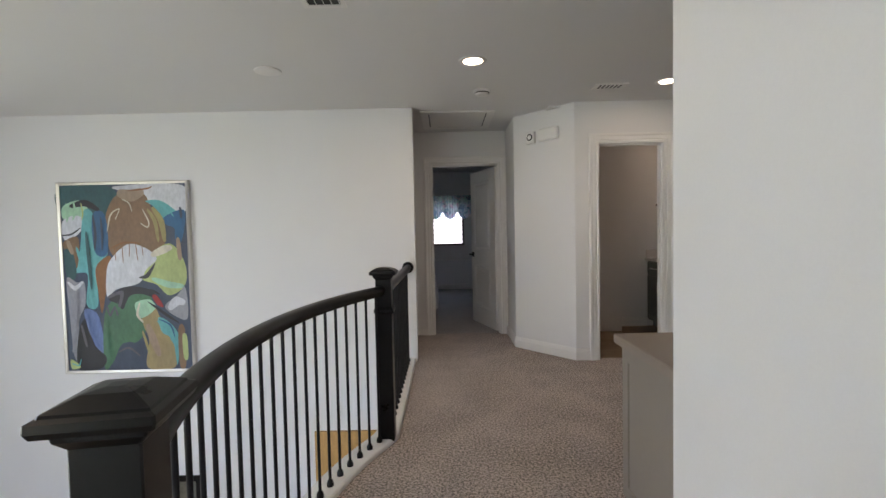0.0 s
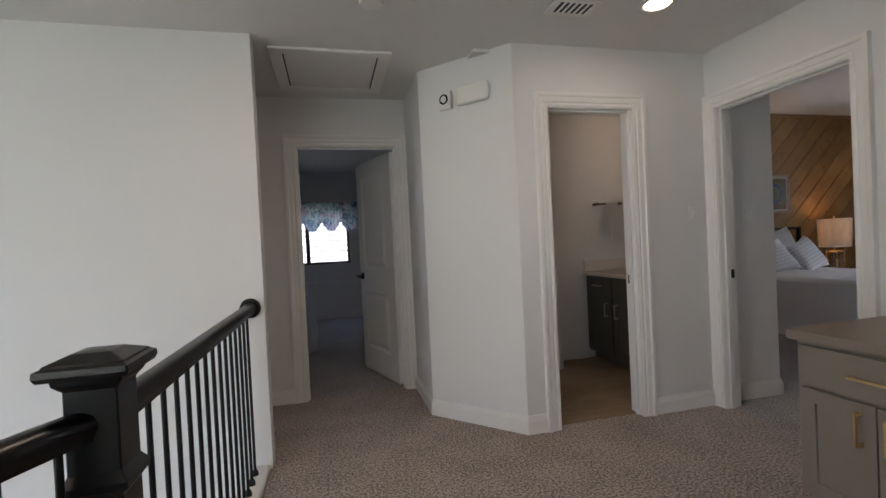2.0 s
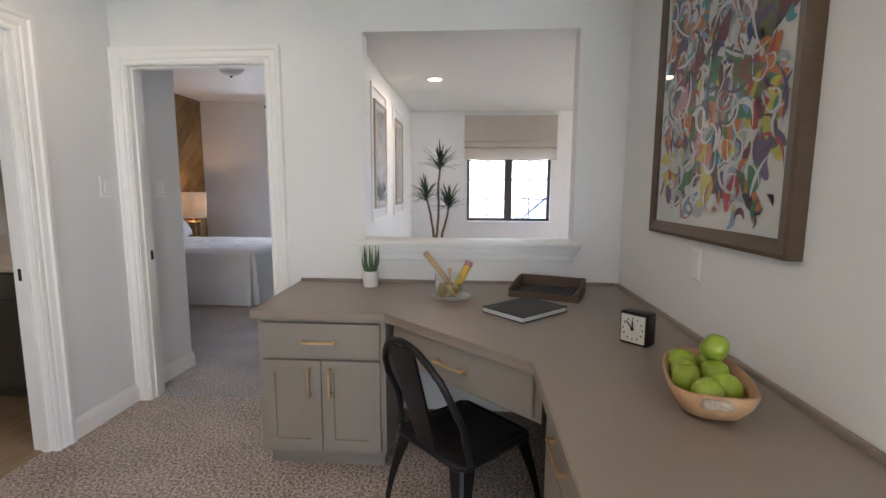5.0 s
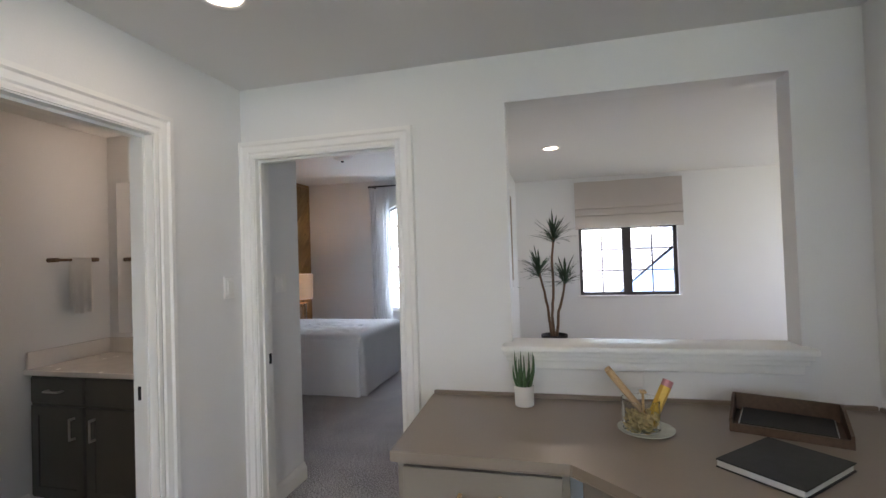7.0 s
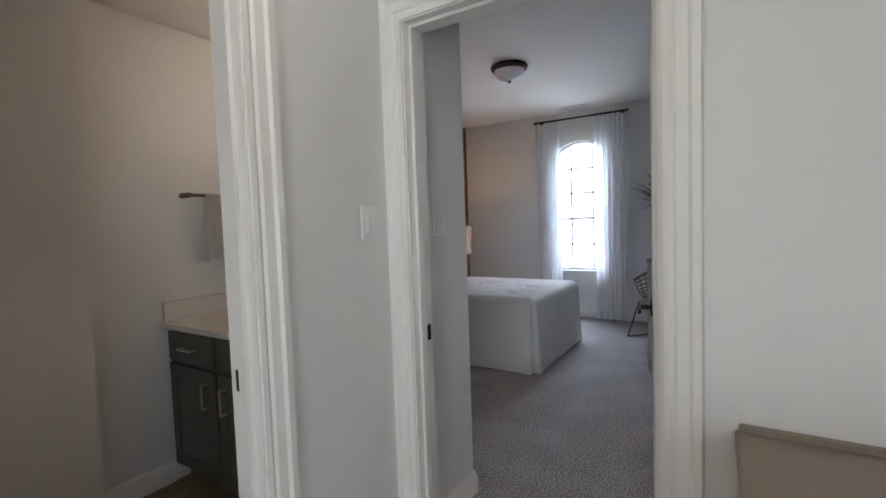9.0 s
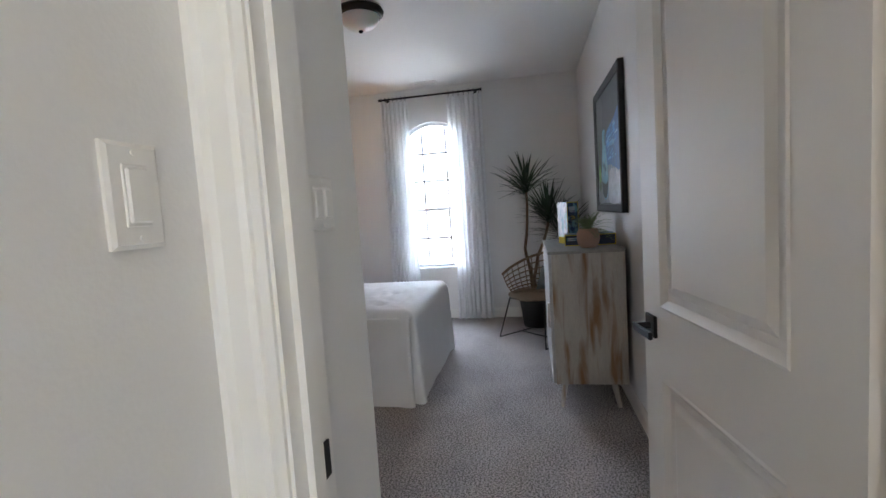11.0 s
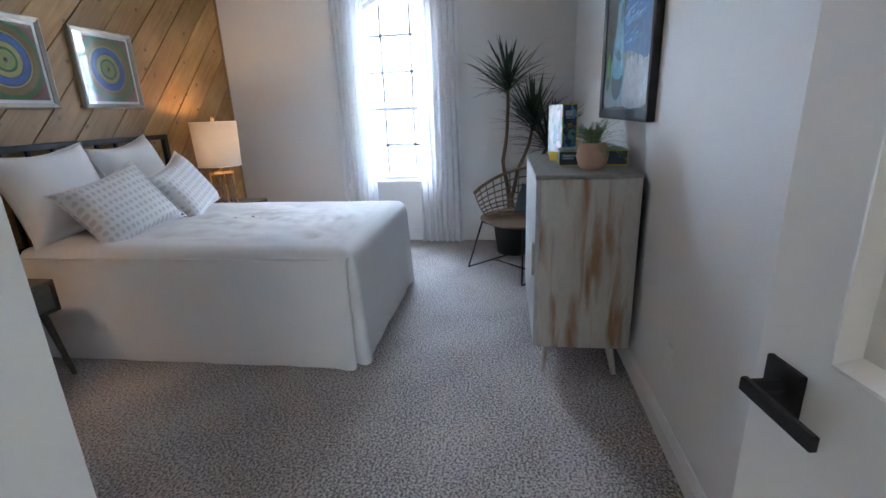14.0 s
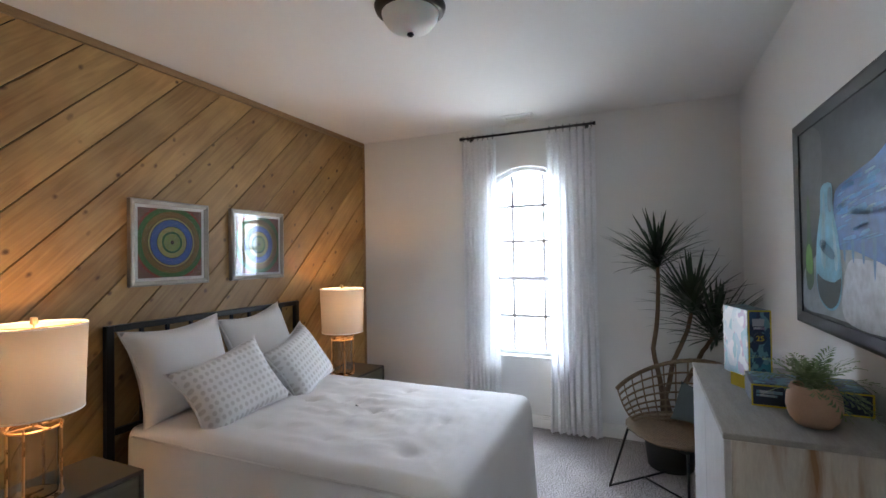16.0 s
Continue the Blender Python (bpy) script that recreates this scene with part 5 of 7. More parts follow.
part("front_lip", boxes((-0.13, -0.12, -0.165, 0.165, 0.010, 0.03)), WALNUT, d)
p = thing("paper_stack", "dark folder on a few sheets lying in the walnut tray", "papers", pose(3.264, 3.217, DZ + 0.0105, 0, 0, -23))
part("sheets", boxes((-0.108, 0.105, -0.145, 0.145, 0.0, 0.012)), PAPER, p)
part("folder", boxes((-0.10, 0.10, -0.14, 0.14, 0.0125, 0.018), bevel=0.001), BLACK_BOOK, p)
d = thing("notebook", "closed black notebook with pale page edges on the desk", "notebook", pose(2.905, 3.375, DZ, 0, 0, 43))
part("cover", boxes((-0.120, 0.120, -0.152, 0.152, 0.0, 0.004), (-0.120, 0.120, -0.152, 0.152, 0.023, 0.027), bevel=0.001), BLACK_BOOK, d)
part("page_block", boxes((-0.114, 0.118, -0.147, 0.147, 0.004, 0.023)), PAPER, d)

CLOCK_FACE = mat("clock_face", (0.66, 0.65, 0.60), 0.4, vary=0.02, bump=0.0)
d = thing("desk_clock", "square black desk clock with a white dial", "clock", pose(2.485, 3.045, DZ, 0, 0, -138))
part("case", box(bmesh.new(), -0.052, 0.052, 0.0, 0.064, 0.0, 0.118, bevel=0.008, seg=3), BLACK, d, smooth=40)
part("dial", boxes((-0.044, 0.044, -0.002, 0.001, 0.010, 0.108)), CLOCK_FACE, d, "white square dial")
bm = bmesh.new()
for k in range(12):
    a = math.radians(30 * k)
    x, z = 0.036 * math.sin(a), 0.059 + 0.038 * math.cos(a)
    box(bm, x - 0.002, x + 0.002, -0.003, -0.0022, z - 0.003, z + 0.003)
part("hour_marks", bm, IRON, d)
for a, l, w in ((-2, 0.030, 0.0022), (-43, 0.036, 0.0016)):
    part("hand", box(bmesh.new(), -w, w, -0.0055, -0.004, -0.006, l, m=pose(0, 0, 0.059, 0, a, 0)), IRON, d)
bm = bmesh.new()
tube(bm, (0, -0.008, 0.059), (0, -0.003, 0.059), 0.005, seg=14)
part("hub", bm, IRON, d)

BOWL_WOOD = mat("carved_wood", (0.46, 0.27, 0.14), 0.5, vary=0.25, scale=6, fine=60, bump=0.15, grain=(1, 5, 5))
BOWL_AT = pose(2.035, 3.015, DZ, 0, 0, -16) @ Matrix.Scale(0.95, 4)
d = thing("wooden_bowl", "oblong carved wooden bowl with worn rim holding green apples", "bowl", BOWL_AT)
bm = bmesh.new()
rings = []
for k, (sc, z) in enumerate(((0.0, 0.0), (0.5, 0.0), (0.72, 0.018), (0.92, 0.055), (1.0, 0.082), (0.94, 0.085), (0.84, 0.06), (0.62, 0.026), (0.3, 0.016), (0.0, 0.016))):
    ring = []
    for i in range(32):
        a = 2 * math.pi * i / 32
        ex = 0.72
        cx, cy = math.copysign(abs(math.cos(a)) ** ex, math.cos(a)), math.copysign(abs(math.sin(a)) ** ex, math.sin(a))
        wob = 1 + 0.02 * math.sin(3 * a + 1)
        ring.append(bm.verts.new((0.188 * sc * cx * wob + 1e-4 * math.cos(a), 0.105 * sc * cy * wob + 1e-4 * math.sin(a), z + (0.012 * abs(math.cos(a)) ** 3 if k in (4, 5) else 0))))
    rings.append(ring)
for a, b in zip(rings, rings[1:]):
    for i in range(32):
        bm.faces.new((a[i], a[(i + 1) % 32], b[(i + 1) % 32], b[i]))
part("bowl", bm, BOWL_WOOD, d, smooth=True)
bm = bmesh.new()
box(bm, -0.197, -0.178, -0.022, 0.042, 0.066, 0.092, bevel=0.008, seg=3)
part("worn_patch", bm, mat("pale_worn_wood", (0.34, 0.28, 0.21), 0.7, vary=0.5, scale=40), d, "pale weathered handle patch")
APPLE = mat("green_apple_skin", (0.26, 0.36, 0.035), 0.28, vary=0.16, scale=14, fine=200, bump=0.02)


def apple_mesh():
    bm = bmesh.new()
    lathe(bm, [(0.0, -0.026), (0.010, -0.029), (0.022, -0.028), (0.033, -0.016), (0.038, 0.002), (0.037, 0.014), (0.030, 0.026), (0.018, 0.032), (0.009, 0.030), (0.003, 0.024), (0.0, 0.023)], seg=24)
    return bm


first = None
for x, y, z, rx, ry in ((0.12, 0.045, 0.066, 20, 60), (0.147, -0.034, 0.064, 75, 10), (0.105, -0.035, 0.128, 120, 20), (-0.025, 0.055, 0.072, 100, 30), (0.061, -0.030, 0.064, 100, 0), (-0.112, 0.016, 0.074, 70, 40), (-0.045, -0.035, 0.068, 30, 140), (0.05, 0.045, 0.06, 60, 60)):
    m = BOWL_AT @ pose(x, y, z, rx, ry, 0) @ Matrix.Scale(1.06, 4)
    if first is None:
        first = thing("green_apple", "shiny green apple in the wooden bowl", "apple", m, group="apples in the bowl")
        part("flesh", apple_mesh(), APPLE, first, smooth=True)
        bm = bmesh.new()
        pipe(bm, [(0, 0, 0.022), (0.001, 0, 0.033), (0.004, 0, 0.041)], 0.0014, 6)
        part("stem", bm, BARK, first)
    else:
        copy_thing(first, m)

BRONZE = mat("bronze_wood_frame", (0.095, 0.058, 0.032), 0.4, vary=0.2, scale=10, fine=90, bump=0.08, grain=(1, 1, 6))
PRINT_PALE = mat("print_paper", (0.72, 0.71, 0.66), 0.6, vary=0.05, scale=6, fine=60, bump=0.05)
NW, NH = 0.93, 1.10
art = picture_frame("abstract_print", "big colourful abstract print in a bronze-brown frame over the desk", pose(3.02, 2.77, 1.155, 0, 0, 180), NW, NH, 0.052, 0.040, BRONZE, PRINT_PALE, glazed=True)
INKS = {"plum": (0.13, 0.08, 0.17), "navy": (0.06, 0.07, 0.18), "teal": (0.03, 0.27, 0.30), "scarlet": (0.46, 0.06, 0.05), "orange": (0.62, 0.20, 0.04), "yellow": (0.58, 0.52, 0.06), "leaf": (0.06, 0.24, 0.11),
        "olive": (0.16, 0.18, 0.07), "sky": (0.20, 0.36, 0.55), "rose": (0.58, 0.28, 0.30), "maroon": (0.16, 0.03, 0.04), "charcoal": (0.05, 0.05, 0.055), "white": (0.74, 0.73, 0.70), "mist": (0.42, 0.46, 0.46)}
rng = random.Random(31)
sheets = {k: bmesh.new() for k in INKS}


def ink(name, u, v, length, width, turn, bend, layer):
    """One stroke of ink: a bent, uneven blade of colour on the paper."""
    left, right = [], []
    for k in range(5):
        t = k / 4 - 0.5
        a = turn + bend * t
        c = Vector((u + math.cos(a) * length * t, v + math.sin(a) * length * t))
        n = Vector((-math.sin(a), math.cos(a))) * width * (0.5 - 1.5 * t * t) * rng.uniform(0.7, 1.3)
        left.append(tuple(c + n))
        right.append(tuple(c - n))
    pts = left + right[::-1]
    if all(0.056 < x < NW - 0.056 and 0.056 < y < NH - 0.056 for x, y in pts):
        blob(sheets[name], pts, 0.0274 + 0.000007 * layer, steps=3)


names = [k for k in INKS if k not in ("white", "mist")]
for i in range(430):
    u, v = rng.uniform(0.07, NW - 0.07), rng.uniform(0.07, NH - 0.07)
    if v < 0.30 and rng.random() < 0.5:
        continue
    big = i < 200
    name = rng.choice(names) if i % 5 else rng.choice(("white", "mist"))
    ink(name, u, v, rng.uniform(0.09, 0.20) if big else rng.uniform(0.04, 0.11), rng.uniform(0.04, 0.085) if big else rng.uniform(0.012, 0.04), 1.57 + rng.gauss(0, 0.7), rng.uniform(-1.5, 1.5), i)
for i in range(120):
    ink("white" if i % 3 else rng.choice(("charcoal", "plum", "scarlet")), rng.uniform(0.07, NW - 0.07), rng.uniform(0.08, NH - 0.08), rng.uniform(0.09, 0.2), rng.uniform(0.007, 0.017), 1.57 + rng.gauss(0, 0.8), rng.uniform(-3.0, 3.0), 430 + i)
for k, bm in sheets.items():
    part("ink_strokes", bm, mat("ink_" + k, INKS[k], 0.55, vary=0.18, scale=14, fine=60, bump=0.05), art, k + " brush strokes")

# sill of the pass-through
bm = bmesh.new()
box(bm, 3.437, 3.665, 3.014, 4.286, 1.020, 1.045, bevel=0.005, seg=2)
structure("opening_sill", bm, TRIM, "white glossy sill board of the pass-through", "sill", smooth=40)
bm = boxes((3.460, 3.529, 3.022, 4.278, 0.998, 1.019), (3.485, 3.529, 3.03, 4.27, 0.972, 0.998), (3.508, 3.529, 3.04, 4.26, 0.930, 0.972), bevel=0.004, seg=2)
structure("opening_apron", bm, TRIM, "white stepped moulding under the sill", "trim", smooth=40)

# ---- windows ----
VINYL_WHITE = mat("white_window_vinyl", (0.74, 0.75, 0.76), 0.4, vary=0.02, bump=0.0)
DARK_FRAME = mat("bronze_window_frame", (0.055, 0.05, 0.05), 0.4, vary=0.1, bump=0.02)


def pane(name, bm, parent):
    ob = part(name, bm, GLASS, parent)
    ob.visible_shadow = False
    return ob


win = thing("window_1", "white arched single-hung window with muntins, overexposed daylight behind", "window", kind="structure")
GX = WX + 0.09
bm = bmesh.new()
outer = [(WY0, WZ0)] + ARCH + [(WY1, WZ0)]
mid_y = (WY0 + WY1) / 2
inner = [(y + (0.032 if y < mid_y else -0.032) * (1 if abs(y - mid_y) > 0.27 else abs(y - mid_y) / 0.27), z - 0.032 if i not in (0, len(outer) - 1) else z + 0.04) for i, (y, z) in enumerate(outer)]
n = len(outer)
for x0, x1 in ((GX - 0.03, GX + 0.03),):
    ring = [[bm.verts.new((x, *p)) for p in pts] for x, pts in ((x0, outer), (x0, inner), (x1, inner), (x1, outer))]
    for a, b in zip(ring, ring[1:]):
        for k in range(n):
            bm.faces.new((a[k], a[(k + 1) % n], b[(k + 1) % n], b[k]))
part("window_frame", bm, VINYL_WHITE, win)
part("meeting_rail", boxes((GX - 0.022, GX + 0.02, WY0 + 0.03, WY1 - 0.03, 1.315, 1.355), bevel=0.003), VINYL_WHITE, win)
for y in (6.235, 6.525):
    part("muntin", boxes((GX - 0.006, GX + 0.006, y - 0.014, y + 0.014, WZ0 + 0.03, 2.30)), VINYL_WHITE, win)
for z in (0.985, 1.68, 2.01):
    part("muntin", boxes((GX - 0.006, GX + 0.006, WY0 + 0.03, WY1 - 0.03, z - 0.014, z + 0.014)), VINYL_WHITE, win)
pane("pane", boxes((GX + 0.009, GX + 0.012, WY0 + 0.02, WY1 - 0.02, WZ0 + 0.02, 2.34)), win)
part("window_sill", boxes((WX - 0.025, GX - 0.03, WY0 - 0.03, WY1 + 0.03, WZ0 - 0.022, WZ0 + 0.004), bevel=0.004), TRIM, win)

gw = thing("window_2", "dark bronze double casement window with muntins in the game room", "window", kind="structure")
gx = 8.26
y0, y1, z0, z1 = GW
part("window_frame", boxes((gx - 0.03, gx + 0.03, y0, y0 + 0.045, z0, z1), (gx - 0.03, gx + 0.03, y1 - 0.045, y1, z0, z1), (gx - 0.03, gx + 0.03, y0 + 0.045, y1 - 0.045, z0, z0 + 0.045),
                       (gx - 0.03, gx + 0.03, y0 + 0.045, y1 - 0.045, z1 - 0.045, z1), (gx - 0.03, gx + 0.03, 2.99, 3.11, z0 + 0.045, z1 - 0.045)), DARK_FRAME, gw)
for a, b in ((y0 + 0.045, 2.99), (3.11, y1 - 0.045)):
    part("muntin", boxes((gx - 0.008, gx + 0.008, (a + b) / 2 - 0.009, (a + b) / 2 + 0.009, z0 + 0.045, z1 - 0.045)), DARK_FRAME, gw)
    for z in (1.20, 1.50, 1.80):
        part("muntin", boxes((gx - 0.007, gx + 0.007, a, b, z - 0.009, z + 0.009)), DARK_FRAME, gw)
    pane("pane", boxes((gx + 0.010, gx + 0.013, a, b, z0 + 0.045, z1 - 0.045)), gw)
part("window_sill", boxes((8.155, gx - 0.03, y0 - 0.03, y1 + 0.03, z0 - 0.022, z0 + 0.003), bevel=0.004), TRIM, gw)

fw = thing("window_3", "dark framed two-part slider window in the far bedroom", "window", kind="structure")
fy = 11.28
x0, x1, z0, z1 = FW
part("window_frame", boxes((x0, x0 + 0.04, fy - 0.03, fy + 0.03, z0, z1), (x1 - 0.04, x1, fy - 0.03, fy + 0.03, z0, z1), (x0 + 0.04, x1 - 0.04, fy - 0.03, fy + 0.03, z0, z0 + 0.04),
                       (x0 + 0.04, x1 - 0.04, fy - 0.03, fy + 0.03, z1 - 0.04, z1), (0.56, 0.625, fy - 0.03, fy + 0.03, z0 + 0.04, z1 - 0.04)), DARK_FRAME, fw)
for a, b in ((x0 + 0.04, 0.56), (0.625, x1 - 0.04)):
    pane("pane", boxes((a, b, fy + 0.0, fy + 0.003, z0 + 0.04, z1 - 0.04)), fw)
part("window_sill", boxes((x0 - 0.03, x1 + 0.03, 11.175, fy - 0.03, z0 - 0.022, z0 + 0.003), bevel=0.004), TRIM, fw)

# hidden windows, added to close the made-up openings of the daylight fill lamps
for nm, b in (("window_4", (-4.24, -4.23, 1.3, 3.9, -0.9, 2.1)), ("window_5", (-3.2, -1.0, -1.06, -1.05, -0.6, 2.1)), ("window_6", (5.6, 7.5, -0.55, -0.54, 0.75, 2.25))):
    ob = tagged(part(nm, boxes(b), GLASS), "unseen pane closing an added daylight opening", "window", kind="structure")
    ob.visible_shadow = False

# ---- bedroom: cedar wall ----
cedar = tagged(part("wall_cedar_backing", boxes((4.108, 8.398, 8.134, 8.149, 0.002, BC - 0.002)), BLACK), "wall clad with diagonal knotty cedar boards", "wall", kind="structure")


def clip(poly, nx, nz, c):
    """Keep the part of a polygon where nx * x + nz * z <= c."""
    out = []
    for (ax_, az_), (bx_, bz_) in zip(poly, poly[1:] + poly[:1]):
        da, db = nx * ax_ + nz * az_ - c, nx * bx_ + nz * bz_ - c
        if da <= 0:
            out.append((ax_, az_))
        if da * db < 0:
            t = da / (da - db)
            out.append((ax_ + (bx_ - ax_) * t, az_ + (bz_ - az_) * t))
    return out


rng = random.Random(3)
S2 = math.sqrt(0.5)
for k in range(-17, 12):
    c0, c1 = -3.59 + 0.29 * k + 0.0035, -3.59 + 0.29 * (k + 1) - 0.0035
    rect = [(4.112, 0.01), (8.375, 0.01), (8.375, BC - 0.045), (4.112, BC - 0.045)]
    poly = clip(clip(rect, -1, 1, c1), 1, -1, -c0)
    if len(poly) < 3:
        continue
    cx, cz = sum(p[0] for p in poly) / len(poly), sum(p[1] for p in poly) / len(poly)
    bm = bmesh.new()
    dep = rng.uniform(0.0, 0.002)
    fr = [bm.verts.new(((x - cx) * S2 + (z - cz) * S2, -(x - cx) * S2 + (z - cz) * S2, 0.016 + dep)) for x, z in poly]
    bk = [bm.verts.new((v.co.x, v.co.y, 0.0)) for v in fr]
    bm.faces.new(fr)
    for i in range(len(fr)):
        bm.faces.new((fr[i], fr[(i + 1) % len(fr)], bk[(i + 1) % len(fr)], bk[i]))
    bmesh.ops.bevel(bm, geom=[e for e in bm.edges if all(v in fr for v in e.verts)], offset=0.003, segments=1, affect="EDGES")
    ob = part("plank", bm, CEDAR, cedar)
    ob.matrix_basis = Matrix.Translation((cx, 8.134, cz)) @ Matrix(((S2, -S2, 0, 0), (0, 0, -1, 0), (S2, S2, 0, 0), (0, 0, 0, 1)))
TRIMWOOD = mat("cedar_trim", (0.32, 0.20, 0.098), 0.5, vary=0.25, scale=6, fine=80, bump=0.15, grain=(0.5, 6, 6))
structure("trim_cedar", boxes((4.112, 8.375, 8.105, 8.133, BC - 0.044, BC - 0.001), (8.376, 8.399, 8.105, 8.133, 0.0, BC - 0.001), bevel=0.002), TRIMWOOD, "narrow cedar trim round the board wall", "trim")
YW = 8.116   # face of the boards


def rings_mat(name, ground, bands):
    """A printed mandala: round bands about the middle of the picture, each cut into small petals."""
    m = bpy.data.materials.new(name)
    m.use_nodes = True
    nt = m.node_tree
    b = nt.nodes["Principled BSDF"]
    b.inputs["Roughness"].default_value = 0.5
    tc, mp, gr, rp, wv, mx = (nt.nodes.new("ShaderNode" + k) for k in ("TexCoord", "Mapping", "TexGradient", "ValToRGB", "TexVoronoi", "Mix"))
    gr.gradient_type = "SPHERICAL"
    mp.inputs["Location"].default_value = (-1.0, 0, -1.0)
    mp.inputs["Scale"].default_value = (3.8, 0.0, 3.8)
    nt.links.new(tc.outputs["Object"], mp.inputs["Vector"])
    nt.links.new(mp.outputs["Vector"], gr.inputs["Vector"])
    rp.color_ramp.interpolation = "CONSTANT"
    e = rp.color_ramp.elements
    while len(e) < len(bands) + 1:
        e.new(0.5)
    e[0].position, e[0].color = 0.0, (*ground, 1)
    for i, (p, c) in enumerate(bands):
        e[i + 1].position, e[i + 1].color = p, (*c, 1)
    nt.links.new(gr.outputs["Fac"], rp.inputs["Fac"])
    wv.inputs["Scale"].default_value = 70
    nt.links.new(tc.outputs["Object"], wv.inputs["Vector"])
    mx.data_type, mx.blend_type = "RGBA", "MULTIPLY"
    mx.inputs[0].default_value = 0.22
    nt.links.new(rp.outputs["Color"], mx.inputs[6])
    nt.links.new(wv.outputs["Color"], mx.inputs[7])
    nt.links.new(mx.outputs[2], b.inputs["Base Color"])
    return m


MANDALA = rings_mat("mandala_print", (0.26, 0.13, 0.09), [(0.10, (0.34, 0.07, 0.04)), (0.15, (0.07, 0.19, 0.05)), (0.27, (0.25, 0.17, 0.05)), (0.38, (0.20, 0.14, 0.04)), (0.42, (0.52, 0.46, 0.20)), (0.45, (0.05, 0.06, 0.09)), (0.47, (0.07, 0.15, 0.45)), (0.62, (0.03, 0.04, 0.06)), (0.635, (0.44, 0.41, 0.16)),
                                     (0.74, (0.04, 0.15, 0.05)), (0.79, (0.28, 0.36, 0.12)), (0.95, (0.06, 0.05, 0.02))])
PEWTER = mat("pewter_frame", (0.42, 0.39, 0.34), 0.35, metal=0.8, vary=0.15, scale=14, fine=90, bump=0.08)
for x in (5.945, 6.648):
    picture_frame("mandala_print", "square blue, green and red mandala print in a pewter frame", pose(x, YW, 1.402, 0, 0, 0), 0.516, 0.516, 0.030, 0.03, PEWTER, MANDALA, mount=0.018, glazed="clear" if x > 6.3 else True)

# ---- bed ----
LINEN = mat("white_linen", (0.72, 0.71, 0.70), 0.9, vary=0.03, scale=5, fine=320, bump=0.25, dist=0.001)
bed = thing("bed", "double bed with a black metal headboard, made up in white linen", "bed", pose(0, 0, 0))
bx0, bx1, by0, by1, BH = 5.84, 7.23, 6.06, 8.03, 0.658


def rounded_rect(x0, x1, y0, y1, r, per=46):
    """Points round a rectangle with round corners, anticlockwise, with the outward way of each."""
    pts = []
    segs = [((x0 + r, y0), (x1 - r, y0), (0, -1)), ((x1, y0 + r), (x1, y1 - r), (1, 0)), ((x1 - r, y1), (x0 + r, y1), (0, 1)), ((x0, y1 - r), (x0, y0 + r), (-1, 0))]
    centres = [(x1 - r, y0 + r), (x1 - r, y1 - r), (x0 + r, y1 - r), (x0 + r, y0 + r)]
    for i, (a, b, nrm) in enumerate(segs):
        for k in range(per):
            t = k / per
            pts.append(((a[0] + (b[0] - a[0]) * t, a[1] + (b[1] - a[1]) * t), nrm))
        for k in range(20):
            an = math.radians(-90 + 90 * i + 90 * k / 20)
            pts.append(((centres[i][0] + r * math.cos(an), centres[i][1] + r * math.sin(an)), (math.cos(an), math.sin(an))))
    return pts


bm = bmesh.new()
levels = [(0.010, 0.016, 1.0), (0.05, 0.015, 0.97), (0.14, 0.012, 0.85), (0.26, 0.009, 0.65), (0.38, 0.005, 0.5), (0.50, 0.003, 0.4), (0.58, 0.001, 0.2), (0.616, -0.006, 0.03), (0.640, -0.022, 0.0), (0.654, -0.05, 0.0)]
rings = []
for z, off, wave in levels:
    ring = []
    for i, ((x, y), (nx, ny)) in enumerate(rounded_rect(bx0 + 0.02, bx1 - 0.02, by0 + 0.02, by1 - 0.02, 0.05)):
        u = x * 9.0 + y * 11.0
        f = 0.0035 * wave * (math.sin(u * 1.1) + 0.6 * math.sin(u * 2.3 + 1.2))
        for cx, cy in ((bx0 + 0.035, by0 + 0.035), (bx1 - 0.035, by0 + 0.035)):
            dd = math.hypot(x - cx, y - cy)
            f -= 0.085 * min(1, wave * 1.8) * math.exp(-(dd / 0.013) ** 2)
            f += 0.022 * wave * math.exp(-((dd - 0.05) / 0.035) ** 2)
        o = off + f
        ring.append(bm.verts.new((x + nx * o, y + ny * o, z)))
    rings.append(ring)
inset = 0.05
while inset < 0.66:
    inset += 0.02
    ring = []
    for (x, y), (nx, ny) in rounded_rect(bx0 + 0.02, bx1 - 0.02, by0 + 0.02, by1 - 0.02, 0.05):
        px = min(max(x, bx0 + 0.02 + inset), bx1 - 0.02 - inset)
        py = min(max(y, by0 + 0.02 + inset), by1 - 0.02 - inset)
        puff = 0.014 * min(1, inset / 0.3) * noise.noise((px * 5, py * 5, 1.0)) + 0.032 * max(0, noise.noise((px * 11 + 3, py * 6, 4.0))) * math.exp(-((px - 6.6) ** 2 + (py - 7.0) ** 2) / 0.16)
        wr = noise.noise((px * 9 + py * 16, (px - py) * 5, 2.0)) * 0.024 * math.exp(-((px - 6.5) ** 2 + (py - 7.0) ** 2) / 0.13) + 0.007 * min(1, inset / 0.2) * noise.noise((px * 6 + py * 3, py * 26, 7.0)) + 0.010 * min(1, inset / 0.2) * abs(noise.noise((px * 14 + py * 9, (py - px) * 7, 5.0)))
        tuft = 0.0
        for tx in (6.1, 6.53, 6.96):
            for ty in (6.4, 6.85, 7.3):
                tuft -= 0.022 * math.exp(-((px - tx) ** 2 + (py - ty) ** 2) / 0.0012)
        ring.append(bm.verts.new((px, py, BH + min(1, inset / 0.3) * 0.012 + puff + wr + tuft)))
